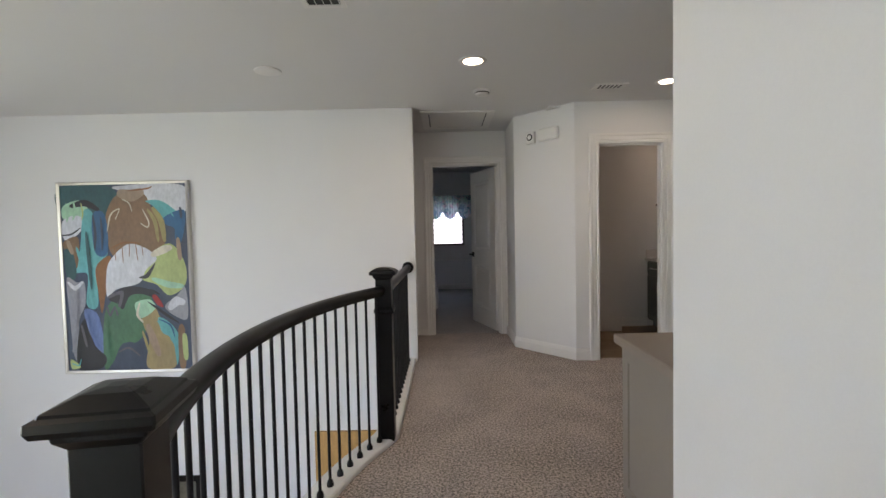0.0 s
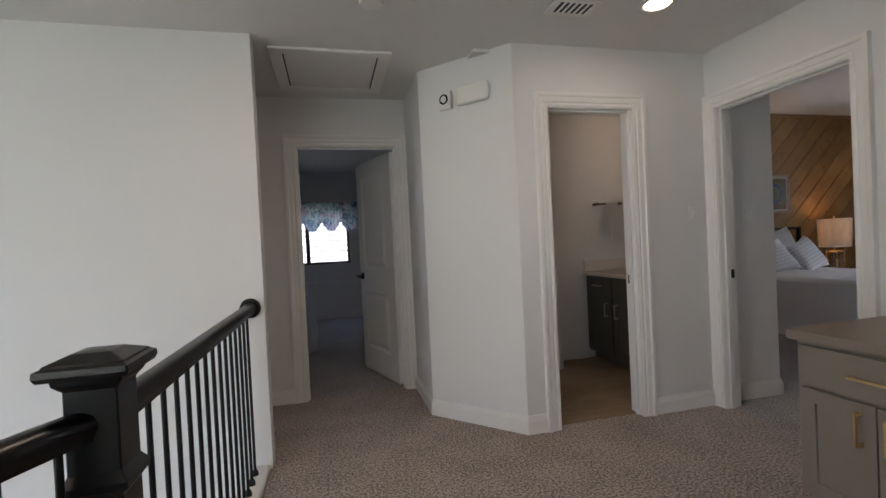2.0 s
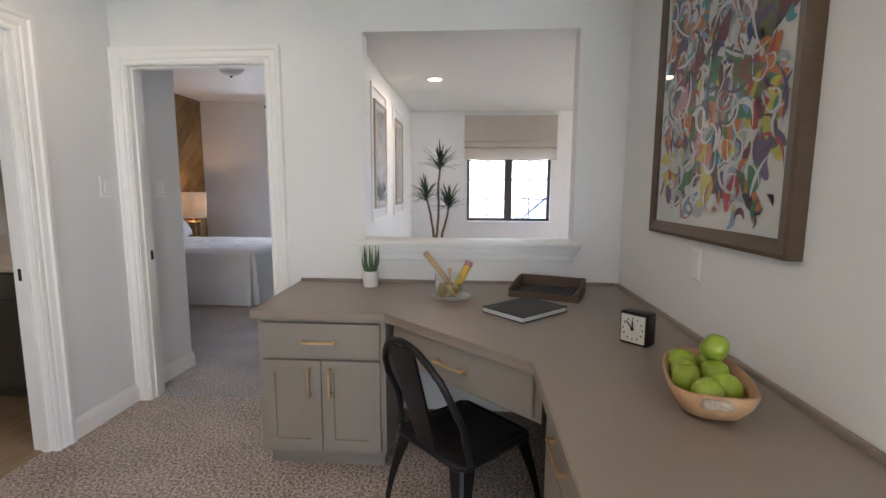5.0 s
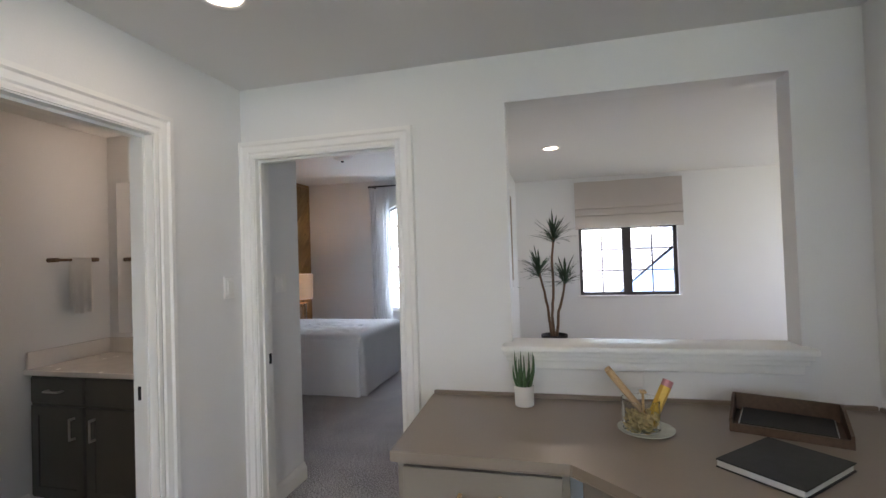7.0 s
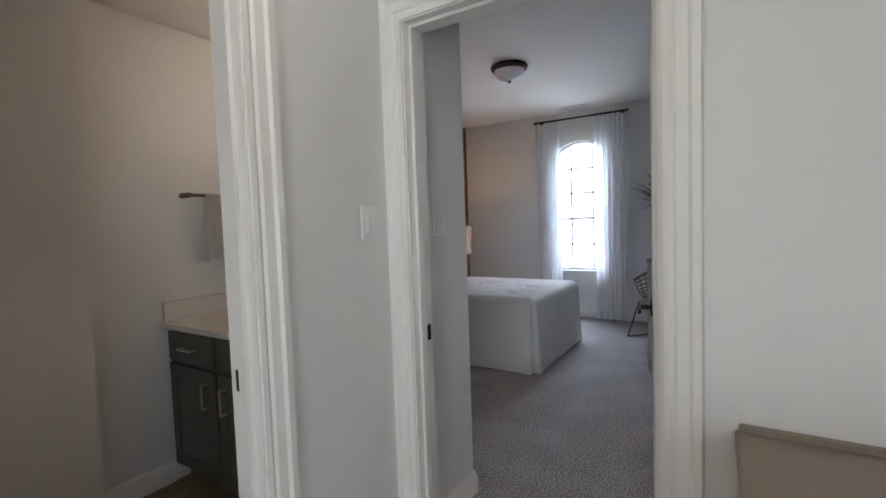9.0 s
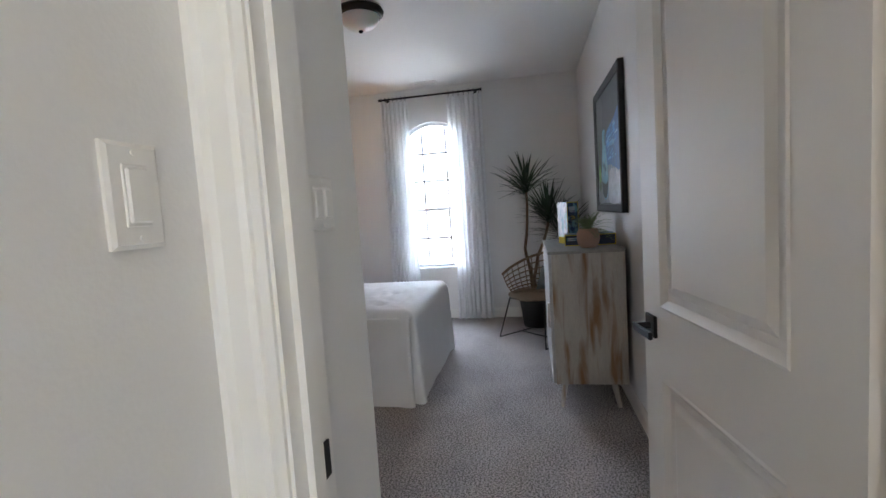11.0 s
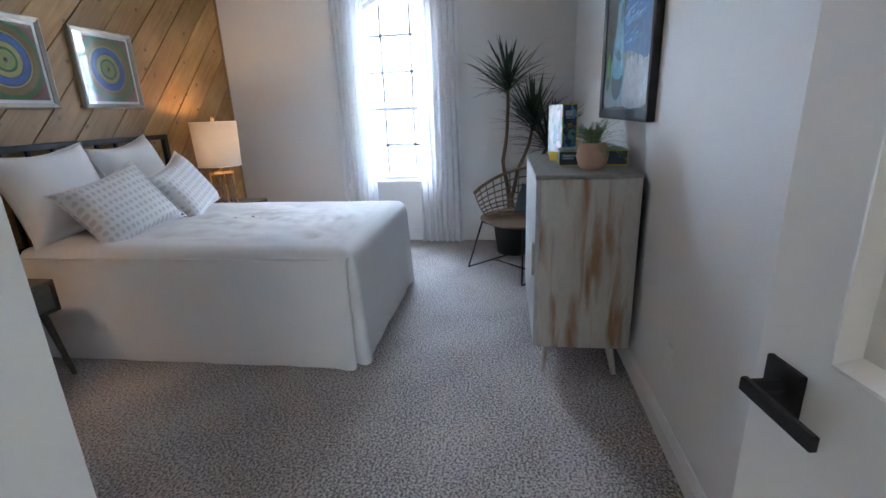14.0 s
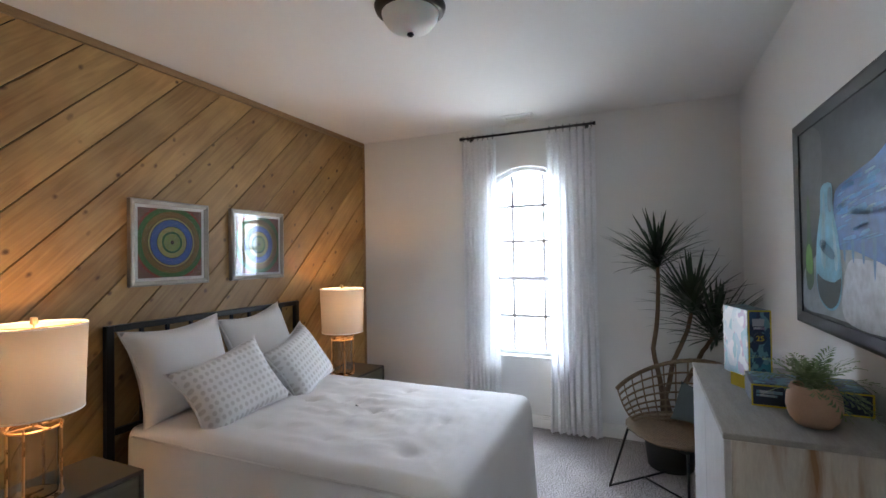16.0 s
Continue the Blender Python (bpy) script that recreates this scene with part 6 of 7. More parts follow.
    rings.append(ring)
nr = len(rings[0])
for a, b in zip(rings, rings[1:]):
    for i in range(nr):
        bm.faces.new((a[i], a[(i + 1) % nr], b[(i + 1) % nr], b[i]))
bmesh.ops.remove_doubles(bm, verts=bm.verts, dist=1e-4)
part("bedspread", bm, LINEN, bed, "white tufted bedspread with a floor-length pleated skirt", smooth=50)
part("mattress", box(bmesh.new(), bx0 + 0.05, bx1 - 0.05, by0 + 0.06, by1 - 0.04, 0.20, 0.575, bevel=0.03, seg=3), LINEN, bed)
hb = part("headboard", boxes((5.80, 5.84, 8.055, 8.095, 0.0, 1.20), (7.265, 7.305, 8.055, 8.095, 0.0, 1.20), (5.84, 7.265, 8.058, 8.092, 1.165, 1.20), (5.84, 7.265, 8.06, 8.09, 0.60, 0.635), (5.84, 7.265, 8.06, 8.09, 0.30, 0.33), bevel=0.003), IRON, bed, "black square-tube metal headboard")
for i in range(1, 9):
    x = 5.84 + 1.425 * i / 9
    part("spindle", boxes((x - 0.009, x + 0.009, 8.066, 8.084, 0.635, 1.165)), IRON, hb)
bm = bmesh.new()
pipe(bm, [(bx0 + 0.02, by0 + 0.12, 0.61), (bx0 + 0.012, by1 - 0.1, 0.61)], 0.005, 6)
part("seam", bm, LINEN, bed, smooth=True)


def pillow_mesh(w, h, t, seed, n=22):
    """A stuffed cushion in the xz plane, pinched at its corners."""
    bm = bmesh.new()
    sides = []
    for s in (1, -1):
        g = [[None] * (n + 1) for _ in range(n + 1)]
        for i in range(n + 1):
            for j in range(n + 1):
                u, v = 2 * i / n - 1, 2 * j / n - 1
                pin = 1 - 0.17 * (1 - (u * v) ** 2) * max(abs(u), abs(v)) ** 3
                th = t / 2 * ((1 - u ** 4) * (1 - v ** 4)) ** 0.5
                th *= 1 + 0.10 * noise.noise((u * 1.7 + seed, v * 1.7, s * 3.0))
                g[i][j] = bm.verts.new((u * w / 2 * pin, -s * th, v * h / 2 * pin + h / 2))
        for i in range(n):
            for j in range(n):
                bm.faces.new((g[i][j], g[i + 1][j], g[i + 1][j + 1], g[i][j + 1]))
        sides.append(g)
    bmesh.ops.remove_doubles(bm, verts=bm.verts, dist=1e-4)
    return bm


def welt(w, h):
    bm = bmesh.new()
    pts = []
    n = 16
    for a, b in (((-1, -1), (1, -1)), ((1, -1), (1, 1)), ((1, 1), (-1, 1)), ((-1, 1), (-1, -1))):
        for k in range(n):
            u, v = a[0] + (b[0] - a[0]) * k / n, a[1] + (b[1] - a[1]) * k / n
            pin = 1 - 0.17 * (1 - (u * v) ** 2) * max(abs(u), abs(v)) ** 3
            pts.append((u * w / 2 * pin, 0, v * h / 2 * pin + h / 2))
    pipe(bm, pts, 0.006, 6, closed=True)
    return bm


def block_print():
    """White cotton with rows of pale grey-gold printed motifs."""
    m = mat("block_print_cotton", (0.70, 0.69, 0.68), 0.9, vary=0.02, scale=5, fine=300, bump=0.2)
    nt = m.node_tree
    b = nt.nodes["Principled BSDF"]
    src = b.inputs["Base Color"].links[0].from_socket
    tc, mp, vo, rp, mx = (nt.nodes.new("ShaderNode" + k) for k in ("TexCoord", "Mapping", "TexVoronoi", "MapRange", "Mix"))
    mp.inputs["Scale"].default_value = (30, 1, 24)
    vo.inputs["Scale"].default_value, vo.inputs["Randomness"].default_value = 1.0, 0.12
    vo.voronoi_dimensions = "2D"
    sp, cb = nt.nodes.new("ShaderNodeSeparateXYZ"), nt.nodes.new("ShaderNodeCombineXYZ")
    rp.inputs["From Min"].default_value, rp.inputs["From Max"].default_value = 0.26, 0.36
    rp.inputs["To Min"].default_value, rp.inputs["To Max"].default_value = 0.75, 0.0
    nt.links.new(tc.outputs["Object"], mp.inputs["Vector"])
    nt.links.new(mp.outputs["Vector"], sp.inputs[0])
    nt.links.new(sp.outputs[0], cb.inputs[0])
    nt.links.new(sp.outputs[2], cb.inputs[1])
    nt.links.new(cb.outputs[0], vo.inputs["Vector"])
    nt.links.new(vo.outputs["Distance"], rp.inputs["Value"])
    mx.data_type = "RGBA"
    nt.links.new(rp.outputs["Result"], mx.inputs[0])
    nt.links.new(src, mx.inputs[6])
    mx.inputs[7].default_value = (0.48, 0.46, 0.44, 1)
    nt.links.new(mx.outputs[2], b.inputs["Base Color"])
    return m


PRINT = block_print()


def pillow(m, w, h, t, cloth, label, seed, trim=True):
    d = thing("pillow", label, "pillow", m, group="pillows on the bed")
    part("cushion", pillow_mesh(w, h, t, seed), cloth, d, smooth=True)
    if trim:
        part("piping", welt(w, h), LINEN, d, smooth=True)
    return d


pillow(pose(6.19, 7.86, 0.640, -20, -3, -3), 0.62, 0.57, 0.20, LINEN, "large plain white square pillow against the headboard", 1.0)
pillow(pose(6.83, 7.87, 0.640, -18, -6, 4), 0.60, 0.57, 0.20, LINEN, "large plain white square pillow against the headboard", 4.0)
pillow(pose(6.23, 7.46, 0.640, -33, -13, -8), 0.57, 0.45, 0.18, PRINT, "smaller white pillow with a pale block print", 7.0)
pillow(pose(6.86, 7.50, 0.640, -30, -14, 14), 0.54, 0.45, 0.18, PRINT, "smaller white pillow with a pale block print", 9.0)

# ---- nightstands and lamps ----
SMOKED = mat("smoked_grey_wood", (0.065, 0.062, 0.052), 0.45, vary=0.3, scale=5, fine=70, bump=0.12, grain=(1, 7, 7))
SMOKED_FRONT = mat("grey_green_drawer", (0.13, 0.13, 0.105), 0.5, vary=0.25, scale=5, fine=70, bump=0.12, grain=(1, 7, 7))


def nightstand(m, w, group):
    d = thing("nightstand", "low dark grey wooden nightstand with one drawer and angled legs", "nightstand", m, group=group)
    part("top", boxes((-w / 2, w / 2, -0.20, 0.20, 0.525, 0.545), bevel=0.002), SMOKED, d)
    part("body", boxes((-w / 2, -w / 2 + 0.018, -0.20, 0.20, 0.375, 0.525), (w / 2 - 0.018, w / 2, -0.20, 0.20, 0.375, 0.525), (-w / 2 + 0.018, w / 2 - 0.018, -0.20, 0.20, 0.375, 0.39), (-w / 2 + 0.018, w / 2 - 0.018, 0.185, 0.20, 0.39, 0.525), bevel=0.001), SMOKED, d)
    part("drawer", boxes((-w / 2 + 0.022, w / 2 - 0.022, -0.196, 0.16, 0.395, 0.52), bevel=0.002), SMOKED_FRONT, d, "grey-green drawer front")
    for sx, sy in ((-1, -1), (1, -1), (1, 1), (-1, 1)):
        bm = bmesh.new()
        tube(bm, (sx * (w / 2 - 0.06), sy * 0.15, 0.375), (sx * (w / 2 - 0.02), sy * 0.185, 0.0), 0.019, 0.012, seg=10)
        part("leg", bm, SMOKED, d, smooth=40)
    return d


nightstand(pose(5.455, 7.84, 0), 0.54, "nightstands beside the bed")
nightstand(pose(7.70, 7.84, 0), 0.54, "nightstands beside the bed")
SHADE = sheer("linen_lampshade", (0.60, 0.52, 0.42), 0.07)
GOLD = mat("copper_gold", (0.66, 0.38, 0.17), 0.28, metal=1.0, vary=0.06, scale=20, bump=0.02)
SMOKE_GLASS = clear("smoky_lamp_glass", (0.88, 0.87, 0.82), 0.04)
BULB = glow("lamp_bulb", (1.0, 0.72, 0.42), 0.35)


def table_lamp(m):
    d = thing("table_lamp", "lit table lamp with linen drum shade and glass base", "lamp", m, group="bedside lamps")
    bm = bmesh.new()
    lathe(bm, [(0.175, 0.365), (0.188, 0.735)], seg=48)
    s = part("shade", bm, SHADE, d, "pale linen drum shade glowing warm", smooth=True)
    for r, z in ((0.175, 0.365), (0.188, 0.735)):
        bm = bmesh.new()
        lathe(bm, [(r + 0.002, z - 0.004), (r + 0.002, z + 0.004), (r - 0.003, z + 0.004), (r - 0.003, z - 0.004), (r + 0.002, z - 0.004)], seg=48)
        part("rim", bm, LINEN, s, smooth=True)
    bm = bmesh.new()
    lathe(bm, [(0.0, 0.012), (0.082, 0.012), (0.082, 0.295), (0.078, 0.295), (0.078, 0.018), (0.0, 0.018)], seg=36)
    part("glass_cylinder", bm, SMOKE_GLASS, d, "clear smoky glass cylinder", smooth=40)
    bm = bmesh.new()
    lathe(bm, [(0.0, 0.0), (0.10, 0.0), (0.10, 0.009), (0.0, 0.011)], seg=36)
    part("base", bm, GOLD, d, smooth=40)
    bm = bmesh.new()
    for z in (0.30,):
        ring = [(0.095 * math.cos(a * math.pi / 16), 0.095 * math.sin(a * math.pi / 16), z) for a in range(32)]
        pipe(bm, ring, 0.006, 6, closed=True)
    for a in (45, 135, 225, 315):
        x, y = 0.095 * math.cos(radians(a)), 0.095 * math.sin(radians(a))
        tube(bm, (x, y, 0.006), (x, y, 0.318), 0.0055, seg=8)
    box(bm, -0.095, 0.095, -0.008, 0.008, 0.298, 0.306)
    box(bm, -0.008, 0.008, -0.095, 0.095, 0.298, 0.306)
    part("gold_frame", bm, GOLD, d, "copper-gold wire frame")
    bm = bmesh.new()
    tube(bm, (0, 0, 0.30), (0, 0, 0.43), 0.012, seg=10)
    part("stem", bm, GOLD, d)
    bm = bmesh.new()
    tube(bm, (0, 0, 0.62), (0, 0, 0.745), 0.003, seg=6)
    for a in (0, 120, 240):
        tube(bm, (0, 0, 0.722), (0.186 * math.cos(radians(a)), 0.186 * math.sin(radians(a)), 0.722), 0.0025, seg=6)
    part("harp", bm, GOLD, d)
    bm = bmesh.new()
    lathe(bm, [(0.0, 0.43), (0.013, 0.435), (0.028, 0.47), (0.028, 0.49), (0.0, 0.515)], seg=16)
    part("bulb", bm, BULB, d, "warm glowing bulb", smooth=True)
    part("finial", boxes((-0.011, 0.011, -0.011, 0.011, 0.740, 0.772), bevel=0.002), PALE_WOOD, d)
    return d


l1 = table_lamp(pose(5.37, 7.82, 0.546))
copy_thing(l1, pose(7.58, 7.82, 0.546))

# ---- dresser and the things on it ----
WORN = mat("worn_paint_wood", (0.52, 0.50, 0.45), 0.6, vary=0.14, scale=9, fine=60, bump=0.2, grain=(2.2, 2.2, 0.5))
nt = WORN.node_tree
b = nt.nodes["Principled BSDF"]
src = b.inputs["Base Color"].links[0].from_socket
tc, mp, nz, rp, mx = (nt.nodes.new("ShaderNode" + k) for k in ("TexCoord", "Mapping", "TexNoise", "MapRange", "Mix"))
mp.inputs["Scale"].default_value = (7.5, 7.5, 1.0)
nz.inputs["Scale"].default_value, nz.inputs["Detail"].default_value, nz.inputs["Distortion"].default_value = 2.4, 12, 0.45
nt.links.new(tc.outputs["Object"], mp.inputs["Vector"])
nt.links.new(mp.outputs["Vector"], nz.inputs["Vector"])
rp.inputs["From Min"].default_value, rp.inputs["From Max"].default_value = 0.48, 0.68
nt.links.new(nz.outputs["Fac"], rp.inputs["Value"])
mx.data_type = "RGBA"
nt.links.new(rp.outputs["Result"], mx.inputs[0])
nt.links.new(src, mx.inputs[6])
mx.inputs[7].default_value = (0.30, 0.17, 0.085, 1)
nt.links.new(mx.outputs[2], b.inputs["Base Color"])
GREY_TOP = mat("grey_washed_top", (0.32, 0.315, 0.29), 0.6, vary=0.2, scale=8, fine=70, bump=0.15, grain=(0.6, 4, 4))
dres = thing("dresser", "low sideboard with worn grey paint over brown wood on splayed legs", "dresser", pose(5.862, 4.735, 0))
DW, DD, DH = 0.96, 0.455, 1.012
part("body", box(bmesh.new(), 0, DW, 0, DD - 0.02, 0.165, DH - 0.02, bevel=0.004, seg=2), WORN, dres)
part("top", box(bmesh.new(), -0.006, DW + 0.006, -0.004, DD + 0.004, DH - 0.02, DH, bevel=0.004, seg=2), GREY_TOP, dres)
PALE_DOOR = mat("pale_washed_door", (0.46, 0.47, 0.47), 0.55, vary=0.12, scale=10, fine=80, bump=0.15, grain=(4, 4, 0.6))
for x0, x1, hx in ((0.006, DW / 2 - 0.002, DW / 2 - 0.05), (DW / 2 + 0.002, DW - 0.006, DW / 2 + 0.05)):
    dr = part("sideboard_door", boxes((x0, x1, DD - 0.019, DD, 0.17, DH - 0.024), bevel=0.002), PALE_DOOR, dres, "pale washed door")
bm = box(bmesh.new(), 0.05, 0.085, DD, DD + 0.014, 0.52, 0.68, bevel=0.006, seg=2)
part("handle", bm, SILVER, dres, "recessed metal pull")
for x, y, sx, sy in ((0.09, 0.08, -1, -1), (DW - 0.09, 0.08, 1, -1), (DW - 0.09, DD - 0.08, 1, 1), (0.09, DD - 0.08, -1, 1)):
    bm = bmesh.new()
    tube(bm, (x, y, 0.166), (x + sx * 0.045, y + sy * 0.03, 0.0), 0.021, 0.013, seg=10)
    part("leg", bm, WORN, dres, smooth=40)

BOX_BLUE = spots_mat("printed_box_blue", (0.05, 0.12, 0.20), [(0.03, 0.08, 0.16), (0.05, 0.22, 0.32), (0.02, 0.04, 0.09), (0.16, 0.34, 0.42)], 22, (1, 1, 0.6), 0.3, 0.35, 0.2)
BOX_PALE = spots_mat("printed_box_pale", (0.30, 0.40, 0.50), [(0.34, 0.44, 0.52), (0.20, 0.36, 0.50), (0.45, 0.50, 0.55), (0.28, 0.24, 0.38), (0.15, 0.35, 0.45)], 14, (1, 1, 0.8), 0.4, 0.35, 0.1)
BOX_YELLOW = mat("box_yellow", (0.72, 0.55, 0.03), 0.4, vary=0.05, bump=0.02)
BOX_NAVY = mat("box_navy", (0.02, 0.035, 0.07), 0.35, vary=0.3, scale=12, bump=0.02)
d = thing("toy_box", "upright printed blue science kit box on the dresser", "box", pose(6.61, 5.0, DH, 0, 0, 12))
part("carton", box(bmesh.new(), -0.125, 0.125, -0.042, 0.042, 0.0, 0.30, bevel=0.002), BOX_BLUE, d)
part("front_print", boxes((-0.123, 0.123, 0.0425, 0.0445, 0.003, 0.297)), BOX_PALE, d, "pale blue printed front")
part("edge_band", boxes((-0.128, -0.1255, -0.042, -0.038, 0.0, 0.30), (-0.128, -0.1255, 0.038, 0.042, 0.0, 0.30), (-0.128, -0.1255, -0.038, 0.038, 0.294, 0.30), (-0.128, -0.1255, -0.038, 0.038, 0.0, 0.006)), BOX_YELLOW, d, "yellow edge")
part("title_bar", boxes((-0.1285, -0.1255, -0.026, 0.026, 0.235, 0.265), (-0.1285, -0.1255, -0.022, 0.022, 0.222, 0.231)), BOX_PALE, d)
bm = bmesh.new()
tube(bm, (-0.1255, 0, 0.185), (-0.129, 0, 0.185), 0.024, seg=24)
badge = part("badge", bm, BOX_NAVY, d, "dark round badge")
cu = bpy.data.curves.new("number", "FONT")
cu.body, cu.size, cu.align_x, cu.align_y, cu.extrude = "25", 0.030, "CENTER", "CENTER", 0.0005
tmp = bpy.data.objects.new("number", cu)
me = bpy.data.meshes.new_from_object(tmp)
bpy.data.objects.remove(tmp)
me.materials.append(BOX_YELLOW)
num = new("number", me)
num.parent = badge
num.matrix_basis = pose(-0.1295, 0, 0.185, 90, 0, -90)
d = thing("toy_box", "flat navy science kit box with a yellow edge on the dresser", "box", pose(6.27, 4.89, DH, 0, 0, -94))
part("carton", box(bmesh.new(), -0.165, 0.165, -0.10, 0.10, 0.0, 0.075, bevel=0.002), BOX_NAVY, d)
part("lid_print", boxes((-0.155, 0.155, -0.09, 0.09, 0.0752, 0.077)), BOX_BLUE, d, "dark printed lid")
for y in (-0.1025, 0.1005):
    part("edge_band", boxes((-0.165, 0.165, y, y + 0.002, 0.0, 0.005), (-0.165, 0.165, y, y + 0.002, 0.070, 0.075), (-0.165, -0.160, y, y + 0.002, 0.005, 0.070), (0.160, 0.165, y, y + 0.002, 0.005, 0.070)), BOX_YELLOW, d, "yellow edge")
    part("title_bar", boxes((-0.15, -0.075, y, y + 0.002, 0.045, 0.055), (-0.15, -0.09, y, y + 0.002, 0.034, 0.041)), BOX_PALE, d)
d = thing("yellow_tag", "small folded yellow card standing on the dresser", "card", pose(6.43, 5.065, DH, 0, 0, 30))
part("card", boxes((-0.035, 0.035, -0.004, 0.0, 0.0, 0.05), (-0.035, -0.012, -0.03, -0.026, 0.0, 0.042)), BOX_YELLOW, d)
TERRA = mat("pale_terracotta", (0.52, 0.33, 0.23), 0.75, vary=0.08, scale=10, fine=150, bump=0.12)
FERN = mat("fern_leaf", (0.19, 0.27, 0.13), 0.6, vary=0.4, scale=30, fine=100, bump=0.05)
d = thing("potted_fern", "small fern in a pale terracotta pot on the dresser", "potted plant", pose(6.03, 4.925, DH))
bm = bmesh.new()
lathe(bm, [(0.0, 0.0), (0.045, 0.0), (0.062, 0.02), (0.072, 0.055), (0.070, 0.09), (0.058, 0.122), (0.052, 0.122), (0.062, 0.09), (0.05, 0.10), (0.0, 0.10)], seg=32)
part("pot", bm, TERRA, d, "round pale terracotta pot", smooth=50)
rng = random.Random(11)
bm = bmesh.new()
for i in range(34):
    az, el = rng.uniform(0, 6.28), rng.uniform(0.25, 1.25)
    ln = rng.uniform(0.12, 0.20)
    dr = Vector((math.cos(az) * math.cos(el), math.sin(az) * math.cos(el), math.sin(el)))
    p = Vector((0, 0, 0.10))
    side = dr.cross(Vector((0, 0, 1))).normalized()
    for k in range(12):
        q = p + dr * ln / 12
        w = 0.026 * math.sin(math.pi * (0.15 + 0.8 * k / 12)) + 0.003
        for s in (1, -1):
            o = q + side * s * w + dr * 0.012 + Vector((0, 0, rng.uniform(-0.006, 0.004)))
            t = dr * 0.0055
            bm.faces.new([bm.verts.new(v) for v in (p, q.lerp(o, 0.5) + t, o, q.lerp(o, 0.5) - t)])
        p = q
        dr = (dr + Vector((0, 0, -0.10))).normalized()
part("fronds", bm, FERN, d, "feathery grey-green fern fronds")

# picture of glass bottles on the south wall
BLACK_FRAME = mat("black_wood_frame", (0.014, 0.014, 0.015), 0.55, vary=0.15, bump=0.05)
ART_GROUND = mat("print_ground", (0.045, 0.052, 0.056), 0.4, vary=0.5, scale=2.5, fine=20, bump=0.05)
art = picture_frame("bottle_print", "large blue print of glass bottles in a flat black frame", pose(6.94, 4.70, 1.222, 0, 0, 180), 1.035, 0.915, 0.05, 0.035, BLACK_FRAME, ART_GROUND)


def paint_patch(color, pts, layer):
    bm = bmesh.new()
    blob(bm, [(0.05 + u * 0.935, 0.05 + v * 0.815) for u, v in pts], 0.0225 + 0.0007 * layer)
    part("paint_patch", bm, mat("bottle_paint", color, 0.4, vary=0.35, scale=7, fine=30, bump=0.1), art)


paint_patch((0.09, 0.10, 0.095), [(.02, .40), (.22, .44), (.30, .70), (.28, .95), (.03, .96)], 1)
paint_patch((0.30, 0.35, 0.38), [(.02, .03), (.35, .02), (.70, .02), (.97, .03), (.97, .28), (.95, .34), (.70, .34), (.40, .36), (.16, .30), (.03, .22)], 1)
paint_patch((0.52, 0.56, 0.60), [(.52, .03), (.96, .03), (.97, .16), (.96, .29), (.76, .30), (.56, .28)], 2)
paint_patch((0.04, 0.17, 0.46), [(.44, .36), (.62, .34), (.80, .30), (.965, .28), (.97, .50), (.97, .74), (.80, .70), (.60, .66), (.46, .62), (.43, .50)], 3)
rng = random.Random(21)
for i in range(64):
    u, v = rng.uniform(0.46, 0.84), rng.uniform(0.36, 0.66)
    w, h = rng.uniform(0.05, 0.12), rng.uniform(0.005, 0.016)
    c = rng.choice(((0.05, 0.28, 0.62), (0.08, 0.36, 0.70), (0.14, 0.44, 0.74), (0.03, 0.14, 0.42), (0.30, 0.56, 0.76)))
    paint_patch(c, [(u, v), (u + w, v + 0.1 * w + rng.uniform(-0.01, 0.01)), (u + w * 0.95, v + h + 0.1 * w), (u + 0.01, v + h)], 4)
for u in (0.52, 0.60, 0.69, 0.78, 0.88):
    paint_patch((0.06, 0.22, 0.44), [(u, 0.38), (u + 0.008, 0.27 + rng.uniform(-0.05, 0.05)), (u + 0.022, 0.29), (u + 0.028, 0.38)], 4)
paint_patch((0.05, 0.12, 0.04), [(.07, .16), (.12, .13), (.17, .18), (.17, .32), (.15, .42), (.13, .62), (.10, .62), (.09, .42), (.06, .32)], 3)
paint_patch((0.16, 0.40, 0.07), [(.075, .24), (.15, .22), (.16, .32), (.12, .38), (.08, .34)], 4)
paint_patch((0.17, 0.46, 0.60), [(.25, .10), (.36, .05), (.47, .09), (.51, .22), (.48, .40), (.43, .54), (.42, .66), (.30, .66), (.28, .54), (.23, .40), (.21, .22)], 5)
paint_patch((0.02, 0.045, 0.06), [(.25, .11), (.36, .06), (.46, .10), (.50, .21), (.42, .19), (.30, .20), (.225, .22)], 6)
paint_patch((0.30, 0.52, 0.60), [(.28, .30), (.33, .26), (.34, .44), (.34, .60), (.32, .62), (.30, .48)], 6)
paint_patch((0.10, 0.22, 0.30), [(.38, .54), (.42, .54), (.42, .64), (.38, .63)], 6)
paint_patch((0.40, 0.62, 0.70), [(.44, .26), (.47, .28), (.44, .44), (.42, .48)], 6)
paint_patch((0.06, 0.20, 0.32), [(.27, .36), (.40, .30), (.44, .33), (.30, .40)], 6)

# ---- rattan chair and plant in the corner ----
RATTAN = mat("rattan", (0.21, 0.14, 0.08), 0.55, vary=0.3, scale=30, fine=120, bump=0.2)
ch = thing("rattan_chair", "low rattan armchair with a woven shell on a black wire base", "chair", pose(7.50, 5.21, 0, 0, 0, 45) @ Matrix.Scale(1.14, 4))


def shell_point(u, v):
    """u from -1 (one arm) to 1 (other arm), v from 0 (seat front) to 1 (rim)."""
    a = u * 1.9
    r = 0.10 + 0.22 * v ** 0.6
